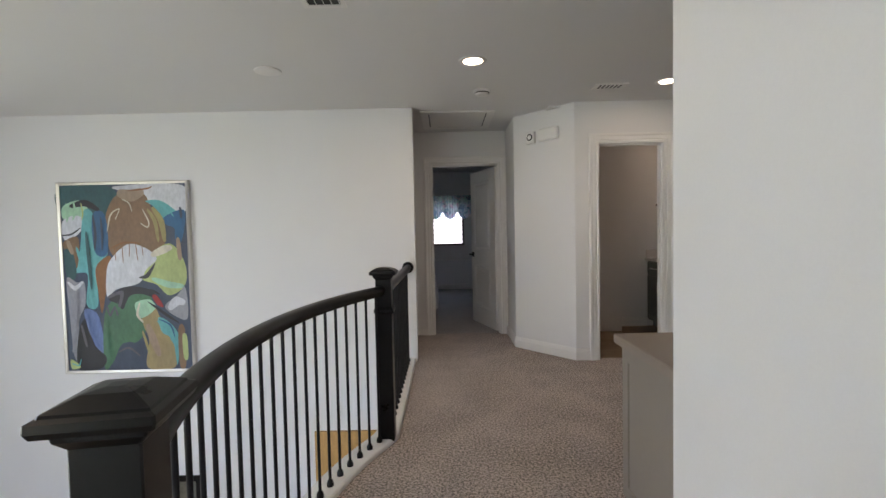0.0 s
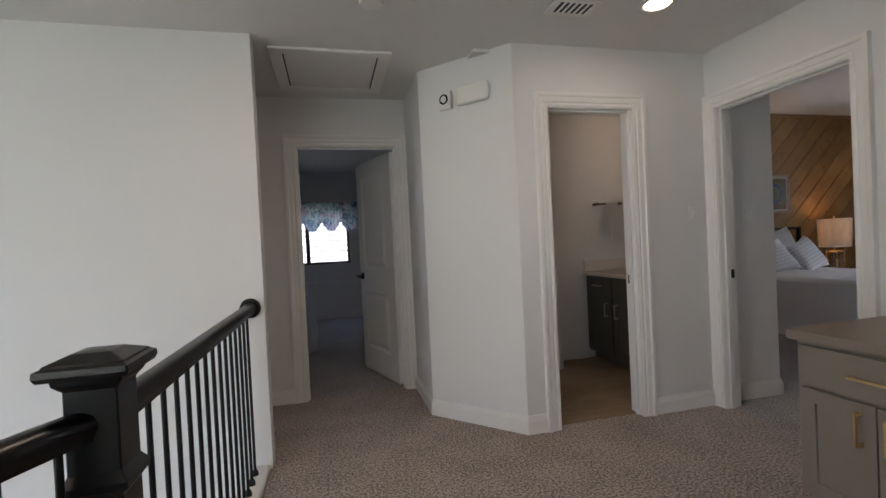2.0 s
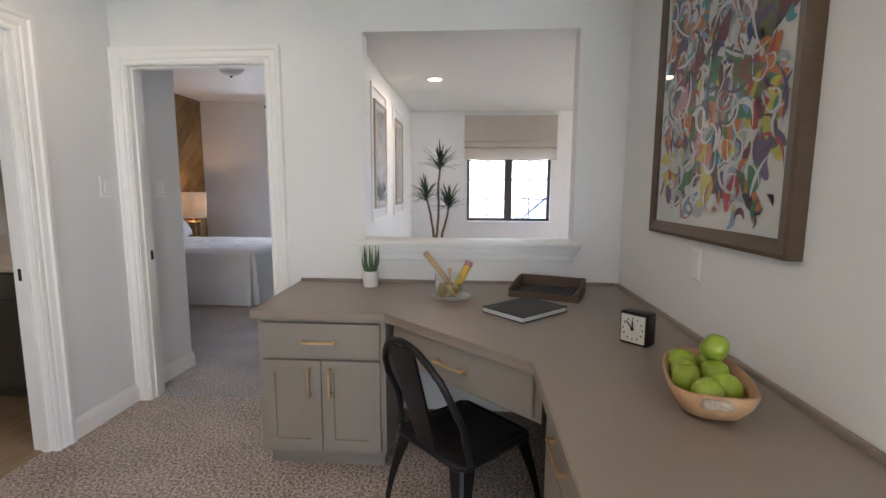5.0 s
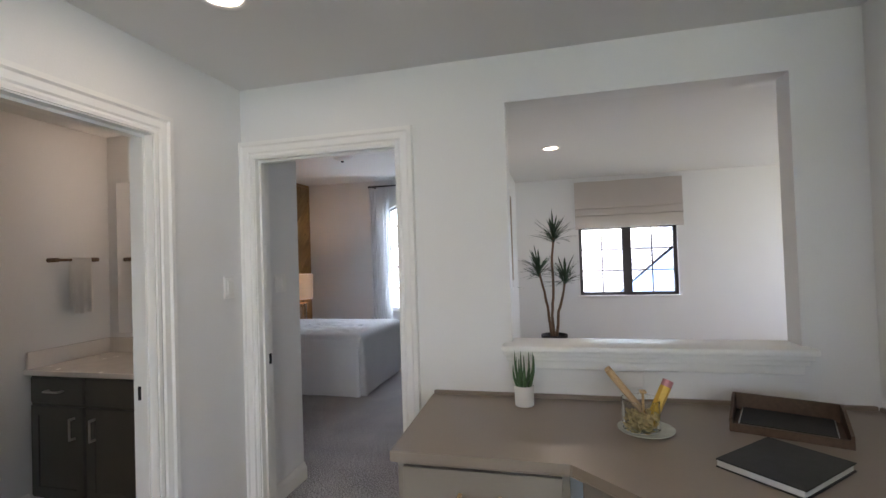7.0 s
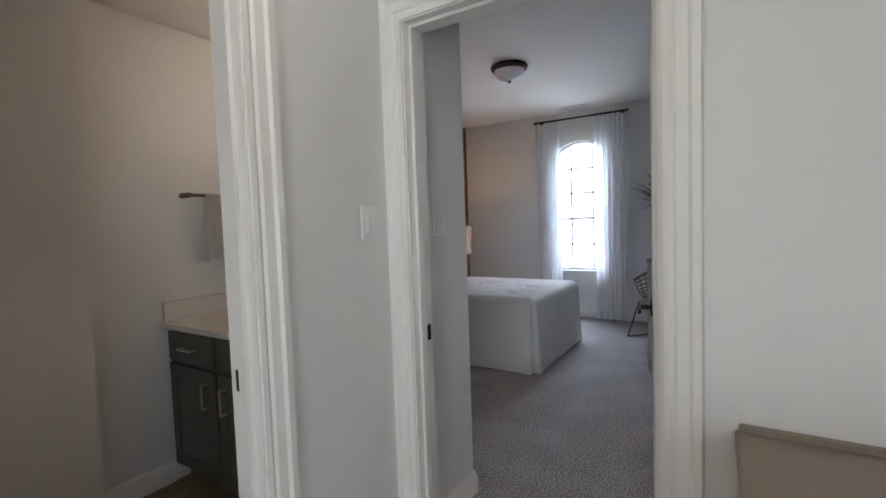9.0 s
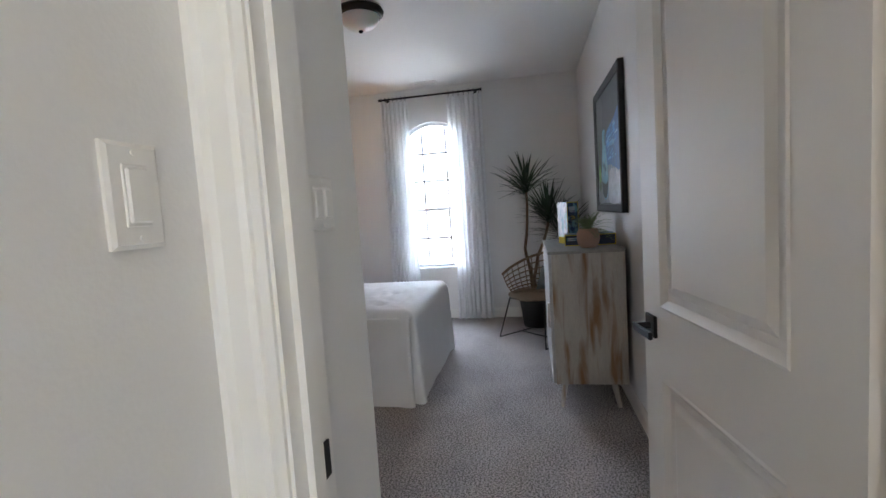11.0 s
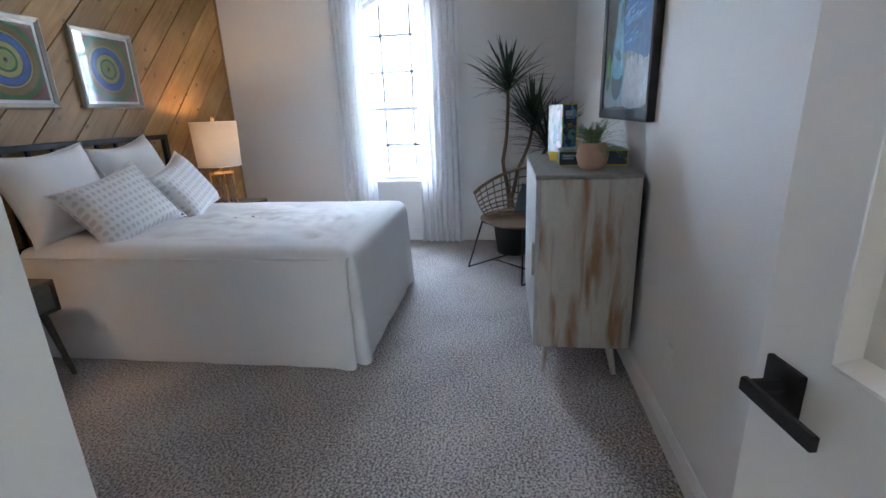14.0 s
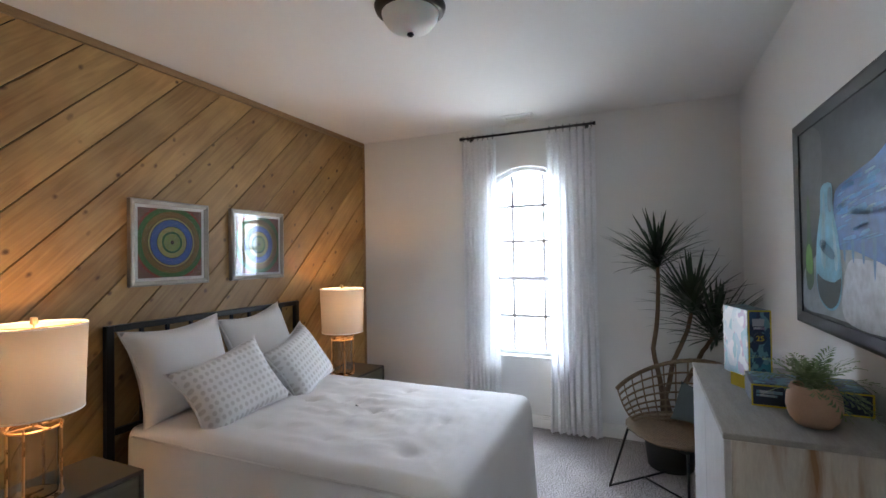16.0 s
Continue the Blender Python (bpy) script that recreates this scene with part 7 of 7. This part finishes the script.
    x = r * math.sin(a) * 1.05
    y = -r * math.cos(a) * 0.95 + 0.05
    back = (1 + math.cos(a)) / 2
    z = 0.36 + (0.13 + 0.24 * back ** 1.3) * v ** 2.2
    return (x, y, z)


for k in range(11):
    bm = bmesh.new()
    v = 0.08 + 0.92 * k / 10
    pipe(bm, [shell_point(-1 + 2 * i / 30, v) for i in range(31)], 0.006 if k < 10 else 0.013, 6)
    part("rim" if k == 10 else "cane", bm, RATTAN, ch, smooth=True)
for i in range(19):
    u = -1 + 2 * i / 18
    bm = bmesh.new()
    pipe(bm, [shell_point(u, 0.08 + 0.92 * k / 8) for k in range(9)], 0.0045, 5)
    part("cane", bm, RATTAN, ch, smooth=True)
bm = bmesh.new()
for k in range(26):
    y = -0.24 + 0.47 * k / 25
    w = 0.30 * math.sqrt(max(0.04, 1 - ((y + 0.02) / 0.29) ** 2))
    pipe(bm, [(-w, y, 0.385), (-w * 0.5, y, 0.368), (0, y, 0.362), (w * 0.5, y, 0.368), (w, y, 0.385)], 0.0055, 5)
tagged(part("woven_seat", bm, RATTAN, ch, "seat of close rattan canes", smooth=True), kind="stuff")
bm = bmesh.new()
for s in (-1, 1):
    pipe(bm, [(s * 0.20, 0.18, 0.36), (s * 0.27, 0.26, 0.012), (s * 0.27, -0.24, 0.012), (s * 0.20, -0.16, 0.36)], 0.007, 8)
pipe(bm, [(-0.20, 0.18, 0.352), (0.20, 0.18, 0.352)], 0.006, 8)
pipe(bm, [(-0.20, -0.16, 0.352), (0.20, -0.16, 0.352)], 0.006, 8)
pipe(bm, [(-0.27, 0.0, 0.012), (0.27, 0.0, 0.012)], 0.006, 8)
part("wire_base", bm, IRON, ch, "black bent-wire sled base", smooth=True)
d = thing("chair_pillow", "small grey-blue pillow leaning in the rattan chair", "pillow", pose(7.555, 5.155, 0.452, -24, 0, 225))
part("cushion", pillow_mesh(0.30, 0.26, 0.10, 3.0, 12), mat("grey_blue_cotton", (0.10, 0.13, 0.14), 0.9, vary=0.1, scale=9, fine=260, bump=0.2), d, smooth=True)

dracaena("dragon_tree", "tall dragon tree with three spiky crowns in a dark pot", pose(8.0, 5.25, 0),
         [[(0.0, 0.03, 0.24), (0.03, 0.05, 0.55), (-0.02, 0.10, 0.85), (-0.02, 0.06, 1.15), (0.0, 0.06, 1.48)], [(0.03, -0.02, 0.24), (0.0, 0.02, 0.5), (0.02, -0.03, 0.75), (0.0, -0.13, 1.0), (0.0, -0.16, 1.16)],
          [(-0.02, -0.04, 0.24), (-0.03, -0.10, 0.6), (-0.02, -0.22, 0.85), (-0.03, -0.30, 0.98)]], 0.19, 0.30, LEAF, BARK, DARK_POT, 2, n=84, length=0.45)

# ---- curtains and rod ----
SHEER = sheer("sheer_curtain", (0.86, 0.87, 0.88), 0.28, 0.9, 0.05, 48)


def curtain(y0, y1, label, seed):
    d = thing("curtain", label, "curtain", group="bedroom curtains")
    rng = random.Random(seed)
    bm = bmesh.new()
    nx, nz = 90, 26
    g = []
    ph = rng.uniform(0, 6)
    for j in range(nz + 1):
        t = j / nz
        z = 2.62 - (2.62 - 0.012) * t
        row = []
        for i in range(nx + 1):
            s = i / nx
            y = y0 + (y1 - y0) * s + 0.012 * math.sin(5 * t + 9 * s + ph) * t
            wv = math.sin(s * 2 * math.pi * 7 + ph + 0.8 * math.sin(2.2 * t + ph)) + 0.35 * math.sin(s * 2 * math.pi * 15 + 2 * t)
            x = 8.305 + 0.022 * wv * (0.75 + 0.35 * t)
            row.append(bm.verts.new((x, y, z)))
        g.append(row)
    for a, b in zip(g, g[1:]):
        for i in range(nx):
            bm.faces.new((a[i], a[i + 1], b[i + 1], b[i]))
    part("cloth", bm, SHEER, d, smooth=True)
    for i in range(7):
        y = y0 + (y1 - y0) * (i + 0.5) / 7
        bm = bmesh.new()
        pipe(bm, [(8.303 + 0.021 * math.cos(a * 0.5236), y, 2.655 + 0.021 * math.sin(a * 0.5236)) for a in range(12)], 0.0025, 6, closed=True)
        tube(bm, (8.303, y, 2.634), (8.303, y, 2.612), 0.002, seg=6)
        part("ring", bm, IRON, d, "black curtain ring")
    return d


curtain(6.628, 6.965, "white patterned sheer curtain beside the arched window, drawn open", 1)
curtain(5.755, 6.166, "white patterned sheer curtain beside the arched window, drawn open", 2)
d = thing("curtain_rod", "thin black curtain rod with end caps over the window", "curtain rod")
bm = bmesh.new()
tube(bm, (8.303, 5.76, 2.655), (8.303, 6.97, 2.655), 0.011, seg=12)
part("rod", bm, IRON, d, smooth=40)
for y in (5.75, 6.955):
    bm = bmesh.new()
    tube(bm, (8.303, y, 2.655), (8.303, y + 0.02, 2.655), 0.016, seg=14)
    part("end_cap", bm, IRON, d, smooth=40)
for y in (5.83, 6.89):
    bm = bmesh.new()
    tube(bm, (8.303, y, 2.645), (8.398, y, 2.645), 0.006, seg=8)
    box(bm, 8.39, 8.399, y - 0.015, y + 0.015, 2.61, 2.68)
    part("bracket", bm, IRON, d)

# ---- bedroom ceiling, door, plates ----
FROST = mat("frosted_glass_shade", (0.72, 0.71, 0.68), 0.35, vary=0.04, bump=0.02, sub=0.3)
d = thing("flush_ceiling_light", "unlit frosted glass dome light with a dark bronze rim", "ceiling light", pose(6.21, 6.405, BC))
bm = bmesh.new()
lathe(bm, [(0.0, 0.0), (0.165, 0.0), (0.172, -0.014), (0.165, -0.034), (0.150, -0.046), (0.135, -0.046), (0.135, -0.02), (0.0, -0.02)], seg=44)
part("rim", bm, mat("dark_bronze", (0.03, 0.026, 0.022), 0.4, metal=0.6, vary=0.2, bump=0.05), d, "dark bronze pan", smooth=40)
bm = bmesh.new()
lathe(bm, [(0.137, -0.044), (0.13, -0.075), (0.105, -0.108), (0.065, -0.130), (0.0, -0.138)], seg=44)
part("glass_dome", bm, FROST, d, "frosted white glass bowl", smooth=True)
bm = bmesh.new()
lathe(bm, [(0.0, -0.136), (0.014, -0.138), (0.018, -0.146), (0.010, -0.154), (0.0, -0.157)], seg=16)
part("finial", bm, IRON, d, smooth=True)
vent_grille(8.19, 6.385, BC, 0.14, 0.28, "white supply vent with dark slots in the bedroom ceiling")
door_leaf("bedroom_door", "open white two-panel bedroom door with a black lever handle", pose(3.672, 4.812, 0, 0, 0, 8.2), 0.780, 2.03)
door_leaf("far_bedroom_door", "open white two-panel door of the far bedroom", pose(1.525, 7.023, 0, 0, 0, 108), 0.785, 2.03)
wall_plate("outlet_cover", pose(5.45, 4.70, 0.36, 0, 0, 180), "white outlet cover low on the bedroom wall", category="outlet")
d = thing("outlet_cover", "white outlet cover under the pass-through", "outlet", pose(3.53, 3.72, 0.885, 0, 0, -90))
part("plate", boxes((-0.057, 0.057, -0.006, 0.0, -0.035, 0.035), bevel=0.002), WHITE_PLASTIC, d)

# ---- game room ----
downlight(6.085, 4.039, GC, 0.55, "game room downlights")
ROMAN = sheer("roman_shade_linen", (0.60, 0.54, 0.49), 0.25)
d = thing("roman_shade", "half-raised beige linen roman shade above the game room window", "window shade")
bm = bmesh.new()
prof = [(8.165, 2.47), (8.12, 2.47), (8.12, 2.12), (8.10, 2.09), (8.125, 2.075), (8.12, 2.02), (8.095, 1.99), (8.125, 1.975), (8.12, 1.90), (8.105, 1.81), (8.125, 1.80)]
rows = [[bm.verts.new((x + 0.003 * math.sin(i * 1.3), 2.33 + 1.41 * i / 20, z + 0.004 * math.sin(i * 0.8))) for x, z in prof] for i in range(21)]
for a, b in zip(rows, rows[1:]):
    for k in range(len(prof) - 1):
        bm.faces.new((a[k], a[k + 1], b[k + 1], b[k]))
part("cloth", bm, ROMAN, d, smooth=60)
part("headrail", boxes((8.125, 8.178, 2.335, 3.735, 2.44, 2.468)), TRIM, d)
SKETCH = spots_mat("muted_print", (0.50, 0.44, 0.42), [(0.52, 0.46, 0.44), (0.46, 0.38, 0.36), (0.34, 0.30, 0.30), (0.56, 0.50, 0.48), (0.20, 0.19, 0.20)], 5.5, (1, 1, 0.5), 0.7, 0.4, 0.1)
CHAMPAGNE = mat("champagne_frame", (0.34, 0.28, 0.21), 0.4, metal=0.5, vary=0.15, bump=0.05)
for x0, x1 in ((4.12, 4.62), (5.33, 5.92), (6.55, 7.10)):
    picture_frame("muted_print", "tall muted abstract print in a champagne frame", pose(x0, 4.58, 1.15), x1 - x0, 1.05, 0.03, 0.03, CHAMPAGNE, SKETCH, mount=0.05, glazed=True)
    bm = bmesh.new()
    a0, a1, c0, c1 = x0 - 0.09, x1 + 0.09, 1.02, 2.34
    for r in ((a0, a1, 4.558, 4.579, c0, c0 + 0.04), (a0, a1, 4.558, 4.579, c1 - 0.04, c1), (a0, a0 + 0.04, 4.558, 4.579, c0 + 0.04, c1 - 0.04), (a1 - 0.04, a1, 4.558, 4.579, c0 + 0.04, c1 - 0.04)):
        box(bm, *r, bevel=0.004)
    structure("trim_panel", bm, TRIM, "white panel moulding on the game room wall", "trim")
dracaena("dragon_tree", "slim dragon tree with spiky crowns in a tall black pot", pose(7.15, 4.08, 0),
         [[(0.0, 0.0, 0.42), (0.0, 0.02, 0.7), (0.0, -0.01, 1.0), (0.0, 0.0, 1.35), (0.0, -0.03, 1.66)], [(0.0, 0.03, 0.42), (0.0, 0.06, 0.75), (0.0, 0.10, 1.0), (0.0, 0.16, 1.24)], [(0.0, -0.03, 0.42), (0.0, -0.06, 0.75), (0.0, -0.12, 0.95), (0.0, -0.15, 1.14)]],
         0.16, 0.47, LEAF, BARK, DARK_POT, 7, n=52, length=0.33)

# ---- bath ----
vn = thing("bath_vanity", "grey-olive bath vanity with drawers over doors", "vanity", pose(3.42, 7.175, 0, 0, 0, -90))
VW = 1.30
part("body", boxes((0.0, VW, 0.02, 0.535, 0.09, 0.835), (0.0, VW, 0.08, 0.5, 0.005, 0.09), bevel=0.001), OLIVE, vn)
for i in range(3):
    f = part("drawer_front", slab_front(0.40, 0.15), OLIVE, vn)
    f.matrix_basis = pose(0.02 + 0.43 * i, 0, 0.67)
    if i != 1:
        ob = part("handle", bar_pull(0.12), SILVER, f, "slim nickel handle")
        ob.matrix_basis = pose(0.20, 0, 0.075)
    f = part("cabinet_door", shaker(0.40, 0.54), OLIVE, vn)
    f.matrix_basis = pose(0.02 + 0.43 * i, 0, 0.11)
    ob = part("handle", bar_pull(0.13, True), SILVER, f, "slim nickel handle")
    ob.matrix_basis = pose(0.34 if i == 0 else 0.06, 0, 0.42)
d = thing("vanity_counter", "pale stone vanity top with a low backsplash", "countertop")
part("slab", boxes((3.395, 3.957, 5.86, 7.177, 0.836, 0.868), bevel=0.003), QUARTZ, d)
part("backsplash", boxes((3.935, 3.958, 5.86, 7.155, 0.868, 0.97), (3.41, 3.958, 7.156, 7.178, 0.868, 0.97), bevel=0.002), QUARTZ, d)
d = thing("bath_mirror", "frameless wall mirror above the vanity", "mirror")
part("glass", boxes((3.948, 3.958, 5.95, 7.09, 1.0, 2.08), bevel=0.002), MIRROR, d)
d = thing("towel_bar", "dark bronze towel bar on the bath wall", "towel bar")
bm = bmesh.new()
tube(bm, (3.54, 7.11, 1.53), (3.82, 7.11, 1.53), 0.009, seg=12)
part("bar", bm, BARK, d, "dark bronze rod", smooth=40)
for x in (3.55, 3.81):
    bm = bmesh.new()
    tube(bm, (x, 7.10, 1.53), (x, 7.179, 1.53), 0.014, seg=14)
    part("post", bm, BARK, d, smooth=40)
TOWEL = mat("white_towel", (0.82, 0.80, 0.76), 0.95, vary=0.04, scale=10, fine=260, bump=0.5)
d = thing("hand_towel", "white hand towel folded over the bar", "towel")
bm = bmesh.new()
prof = [(7.125, 1.22), (7.124, 1.50)] + [(7.11 + 0.014 * math.cos(a * 0.3927), 1.53 + 0.014 * math.sin(a * 0.3927)) for a in range(0, 9)] + [(7.094, 1.45), (7.088, 1.30), (7.090, 1.175)]
rows = [[bm.verts.new((3.635 + 0.13 * i / 14, y - 0.003 * math.sin(i * 1.1) * (1.53 - z) * 4, z + 0.004 * math.sin(i * 0.7) * (z < 1.25))) for y, z in prof] for i in range(15)]
for a, b in zip(rows, rows[1:]):
    for k in range(len(prof) - 1):
        bm.faces.new((a[k], a[k + 1], b[k + 1], b[k]))
bmesh.ops.solidify(bm, geom=bm.faces[:], thickness=0.008)
bmesh.ops.recalc_face_normals(bm, faces=bm.faces[:])
part("cloth", bm, TOWEL, d, smooth=60)

d = thing("vanity_light", "lit wall light with a frosted glass shade above the mirror", "wall light", pose(3.955, 6.55, 2.20))
part("back_plate", boxes((-0.02, 0.0, -0.30, 0.30, -0.03, 0.03), bevel=0.004), SILVER, d)
BATH_GLOW = glow("vanity_shade_glow", (1.0, 0.80, 0.60), 0.5)
for y in (-0.22, 0.0, 0.22):
    bm = bmesh.new()
    tube(bm, (-0.015, y, 0.0), (-0.08, y, 0.0), 0.009, seg=10)
    part("arm", bm, SILVER, d, smooth=40)
    bm = bmesh.new()
    lathe(bm, [(0.025, 0.05), (0.045, 0.02), (0.052, -0.06), (0.048, -0.06), (0.040, 0.015), (0.0, 0.045)], seg=24, at=(-0.09, y, -0.01))
    part("shade", bm, BATH_GLOW, d, "glowing frosted glass shade", smooth=40)

# ---- far bedroom ----
VAL = spots_mat("floral_valance", (0.50, 0.56, 0.62), [(0.52, 0.58, 0.66), (0.22, 0.34, 0.48), (0.52, 0.36, 0.50), (0.46, 0.54, 0.62), (0.14, 0.20, 0.30), (0.32, 0.52, 0.54)], 20, (1, 1, 1), 0.25, 0.9, 0.2)
d = thing("window_valance", "gathered floral balloon valance over the far window", "valance")
part("board", boxes((-0.70, 1.46, 11.10, 11.19, 1.998, 2.018)), TRIM, d)
bm = bmesh.new()
rows = []
for i in range(121):
    s = i / 120
    x = -0.70 + 2.16 * s
    sc = abs(math.sin(s * math.pi * 7))
    low = 1.67 - 0.17 * sc ** 0.8
    row = []
    for k in range(9):
        t = k / 8
        z = 2.0 + (low - 2.0) * t
        row.append(bm.verts.new((x, 11.10 - 0.05 * sc * math.sin(t * math.pi) - 0.02 * t + 0.008 * math.sin(s * 260), z)))
    rows.append(row)
for a, b in zip(rows, rows[1:]):
    for k in range(8):
        bm.faces.new((a[k], a[k + 1], b[k + 1], b[k]))
nt = VAL.node_tree
b = nt.nodes["Principled BSDF"]
tr, mx = nt.nodes.new("ShaderNodeBsdfTranslucent"), nt.nodes.new("ShaderNodeMixShader")
mx.inputs["Fac"].default_value = 0.6
nt.links.new(b.inputs["Base Color"].links[0].from_socket, tr.inputs["Color"])
nt.links.new(b.outputs["BSDF"], mx.inputs[1])
nt.links.new(tr.outputs["BSDF"], mx.inputs[2])
nt.links.new(mx.outputs["Shader"], nt.nodes["Material Output"].inputs["Surface"])
part("cloth", bm, VAL, d, smooth=True)
structure("trim_chair_rail", boxes((-2.3, 2.4, 11.175, 11.198, 0.61, 0.65), bevel=0.004), TRIM, "white chair rail below the window", "trim")
d = thing("far_bed", "bed with a long white skirt seen through the far door", "bed", pose(0, 0, 0))
bm = bmesh.new()
rings = []
for z, o, wv in ((0.004, 0.06, 1.0), (0.2, 0.035, 0.7), (0.45, 0.01, 0.3), (0.6, 0.0, 0.1), (0.66, -0.03, 0.0), (0.68, -0.1, 0.0)):
    ring = []
    for (x, y), (nx, ny) in rounded_rect(-1.4, 0.66, 8.60, 10.1, 0.10, 30):
        f = 0.03 * wv * math.sin(x * 17 + y * 21)
        ring.append(bm.verts.new((x + nx * (o + f), y + ny * (o + f), z)))
    rings.append(ring)
for a, b in zip(rings, rings[1:]):
    for i in range(len(a)):
        bm.faces.new((a[i], a[(i + 1) % len(a)], b[(i + 1) % len(b)], b[i]))
bm.faces.new(rings[-1])
part("bedspread", bm, LINEN, d, "white floor-length cover", smooth=50)
d = thing("pouf", "white round upholstered pouf on the carpet", "pouf", pose(1.57, 9.0, 0))
bm = bmesh.new()
lathe(bm, [(0.0, 0.0), (0.20, 0.0), (0.24, 0.06), (0.25, 0.22), (0.22, 0.36), (0.12, 0.41), (0.0, 0.42)], seg=32)
part("cushion", bm, LINEN, d, smooth=60)

# ---- downstairs, seen through the balusters ----
HONEY = mat("honey_oak", (0.55, 0.33, 0.12), 0.45, vary=0.2, scale=6, fine=80, bump=0.1, grain=(6, 6, 1))
d = thing("stained_door", "closed honey-stained wooden door downstairs in the stairwell wall", "door")
part("leaf", slab("y", 5.765, 0.03, -0.43, 0.45, -3.04, -0.67, [(-0.31, 0.33, -2.8, -2.0), (-0.31, 0.33, -1.85, -0.80)]), HONEY, d)
for z0, z1 in ((-2.8, -2.0), (-1.85, -0.80)):
    part("panel", boxes((-0.31, 0.33, 5.78, 5.795, z0, z1)), HONEY, d)
d = thing("dark_picture", "dark framed picture hanging downstairs on the stairwell wall", "picture")
part("frame", boxes((-2.05, -1.56, 5.77, 5.798, -1.75, -1.09), bevel=0.004), BLACK, d)
part("canvas", boxes((-2.0, -1.61, 5.766, 5.771, -1.70, -1.14)), SMOKED_FRONT, d)

# ---- outside ----
SHINGLE = mat("roof_shingles", (0.26, 0.25, 0.25), 0.9, vary=0.25, scale=6, fine=60, bump=0.5, dist=0.01, spread=0.06)
SIDING = mat("pale_brick_siding", (0.52, 0.47, 0.42), 0.85, vary=0.15, scale=3, fine=30, bump=0.3)
structure("ground", boxes((-400, 400, -400, 400, -3.6, -3.4)), mat("dry_lawn", (0.16, 0.17, 0.08), 0.95, vary=0.3, scale=0.5, fine=12, bump=0.5, dist=0.02), "flat lawn round the houses", "ground")


def house(m, w, dpt, eave, ridge, label, gable=None):
    """A neighbour's house: walls, a gabled shingle roof with its ridge along x, windows."""
    d = thing("house", label, "house", m)
    gable = gable or SIDING
    part("wall", boxes((-w / 2, w / 2, -dpt / 2, dpt / 2, 0, eave)), SIDING, d)
    bm = bmesh.new()
    ov = 0.08
    a = [bm.verts.new((sx * (w / 2 + ov), y, z)) for sx in (-1, 1) for y, z in ((-dpt / 2 - ov, eave - 0.1), (0, ridge), (dpt / 2 + ov, eave - 0.1))]
    bm.faces.new((a[0], a[3], a[4], a[1]))
    bm.faces.new((a[1], a[4], a[5], a[2]))
    bm.faces.new((a[0], a[2], a[5], a[3]))
    part("roof", bm, SHINGLE, d)
    for sx in (-1, 1):
        bm = bmesh.new()
        x = sx * (w / 2 + 0.02)
        g = [bm.verts.new((xx, y, z)) for xx in (x, x - sx * 0.1) for y, z in ((-dpt / 2, eave - 0.02), (0, ridge - 0.25), (dpt / 2, eave - 0.02))]
        bm.faces.new(g[:3])
        bm.faces.new(g[3:][::-1])
        for i in range(3):
            bm.faces.new((g[i], g[(i + 1) % 3], g[3 + (i + 1) % 3], g[3 + i]))
        part("gable", bm, gable, d)
    n = int(ridge - eave) * 5 + 8
    bm = bmesh.new()
    for k in range(1, n):
        t = k / n
        for s in (-1, 1):
            y, z = s * (dpt / 2 + ov) * (1 - t), eave - 0.1 + (ridge - eave + 0.1) * t
            box(bm, -w / 2 - ov, w / 2 + ov, y - 0.02, y + 0.02, z - 0.01, z + 0.022)
    part("shingle_courses", bm, SHINGLE, d)
    for x in (-w / 4, w / 4):
        for s in (-1, 1):
            part("window", boxes((x - 0.5, x + 0.5, s * dpt / 2 - 0.03, s * dpt / 2 + 0.03, eave - 1.9, eave - 0.6)), DARK_FRAME, d)
    return d


house(pose(26.0, 7.5, -3.4, 0, 0, 90), 15, 9, 3.0, 5.4, "neighbouring house with a grey shingle roof east of the rooms")
house(pose(23.0, 14.5, -3.4, 0, 0, 70), 11, 9, 3.0, 5.6, "neighbouring house with a grey shingle roof beyond the bedroom window")
house(pose(1.5, 22.0, -3.4, 0, 0, 0), 14, 10, 3.6, 8.2, "neighbouring house whose shingle roof fills the far window")
# the gable's blue is the shade of a roof slope, put into its colour
house(pose(19.2, -1.0, -3.4, 0, 0, 0), 6, 7.6, 3.16, 6.5, "neighbouring house east of the rooms, gable coloured blue for a shaded roof slope", mat("shade_blue_gable", (0.16, 0.24, 0.40), 0.8, vary=0.1, scale=3, fine=30, bump=0.2))
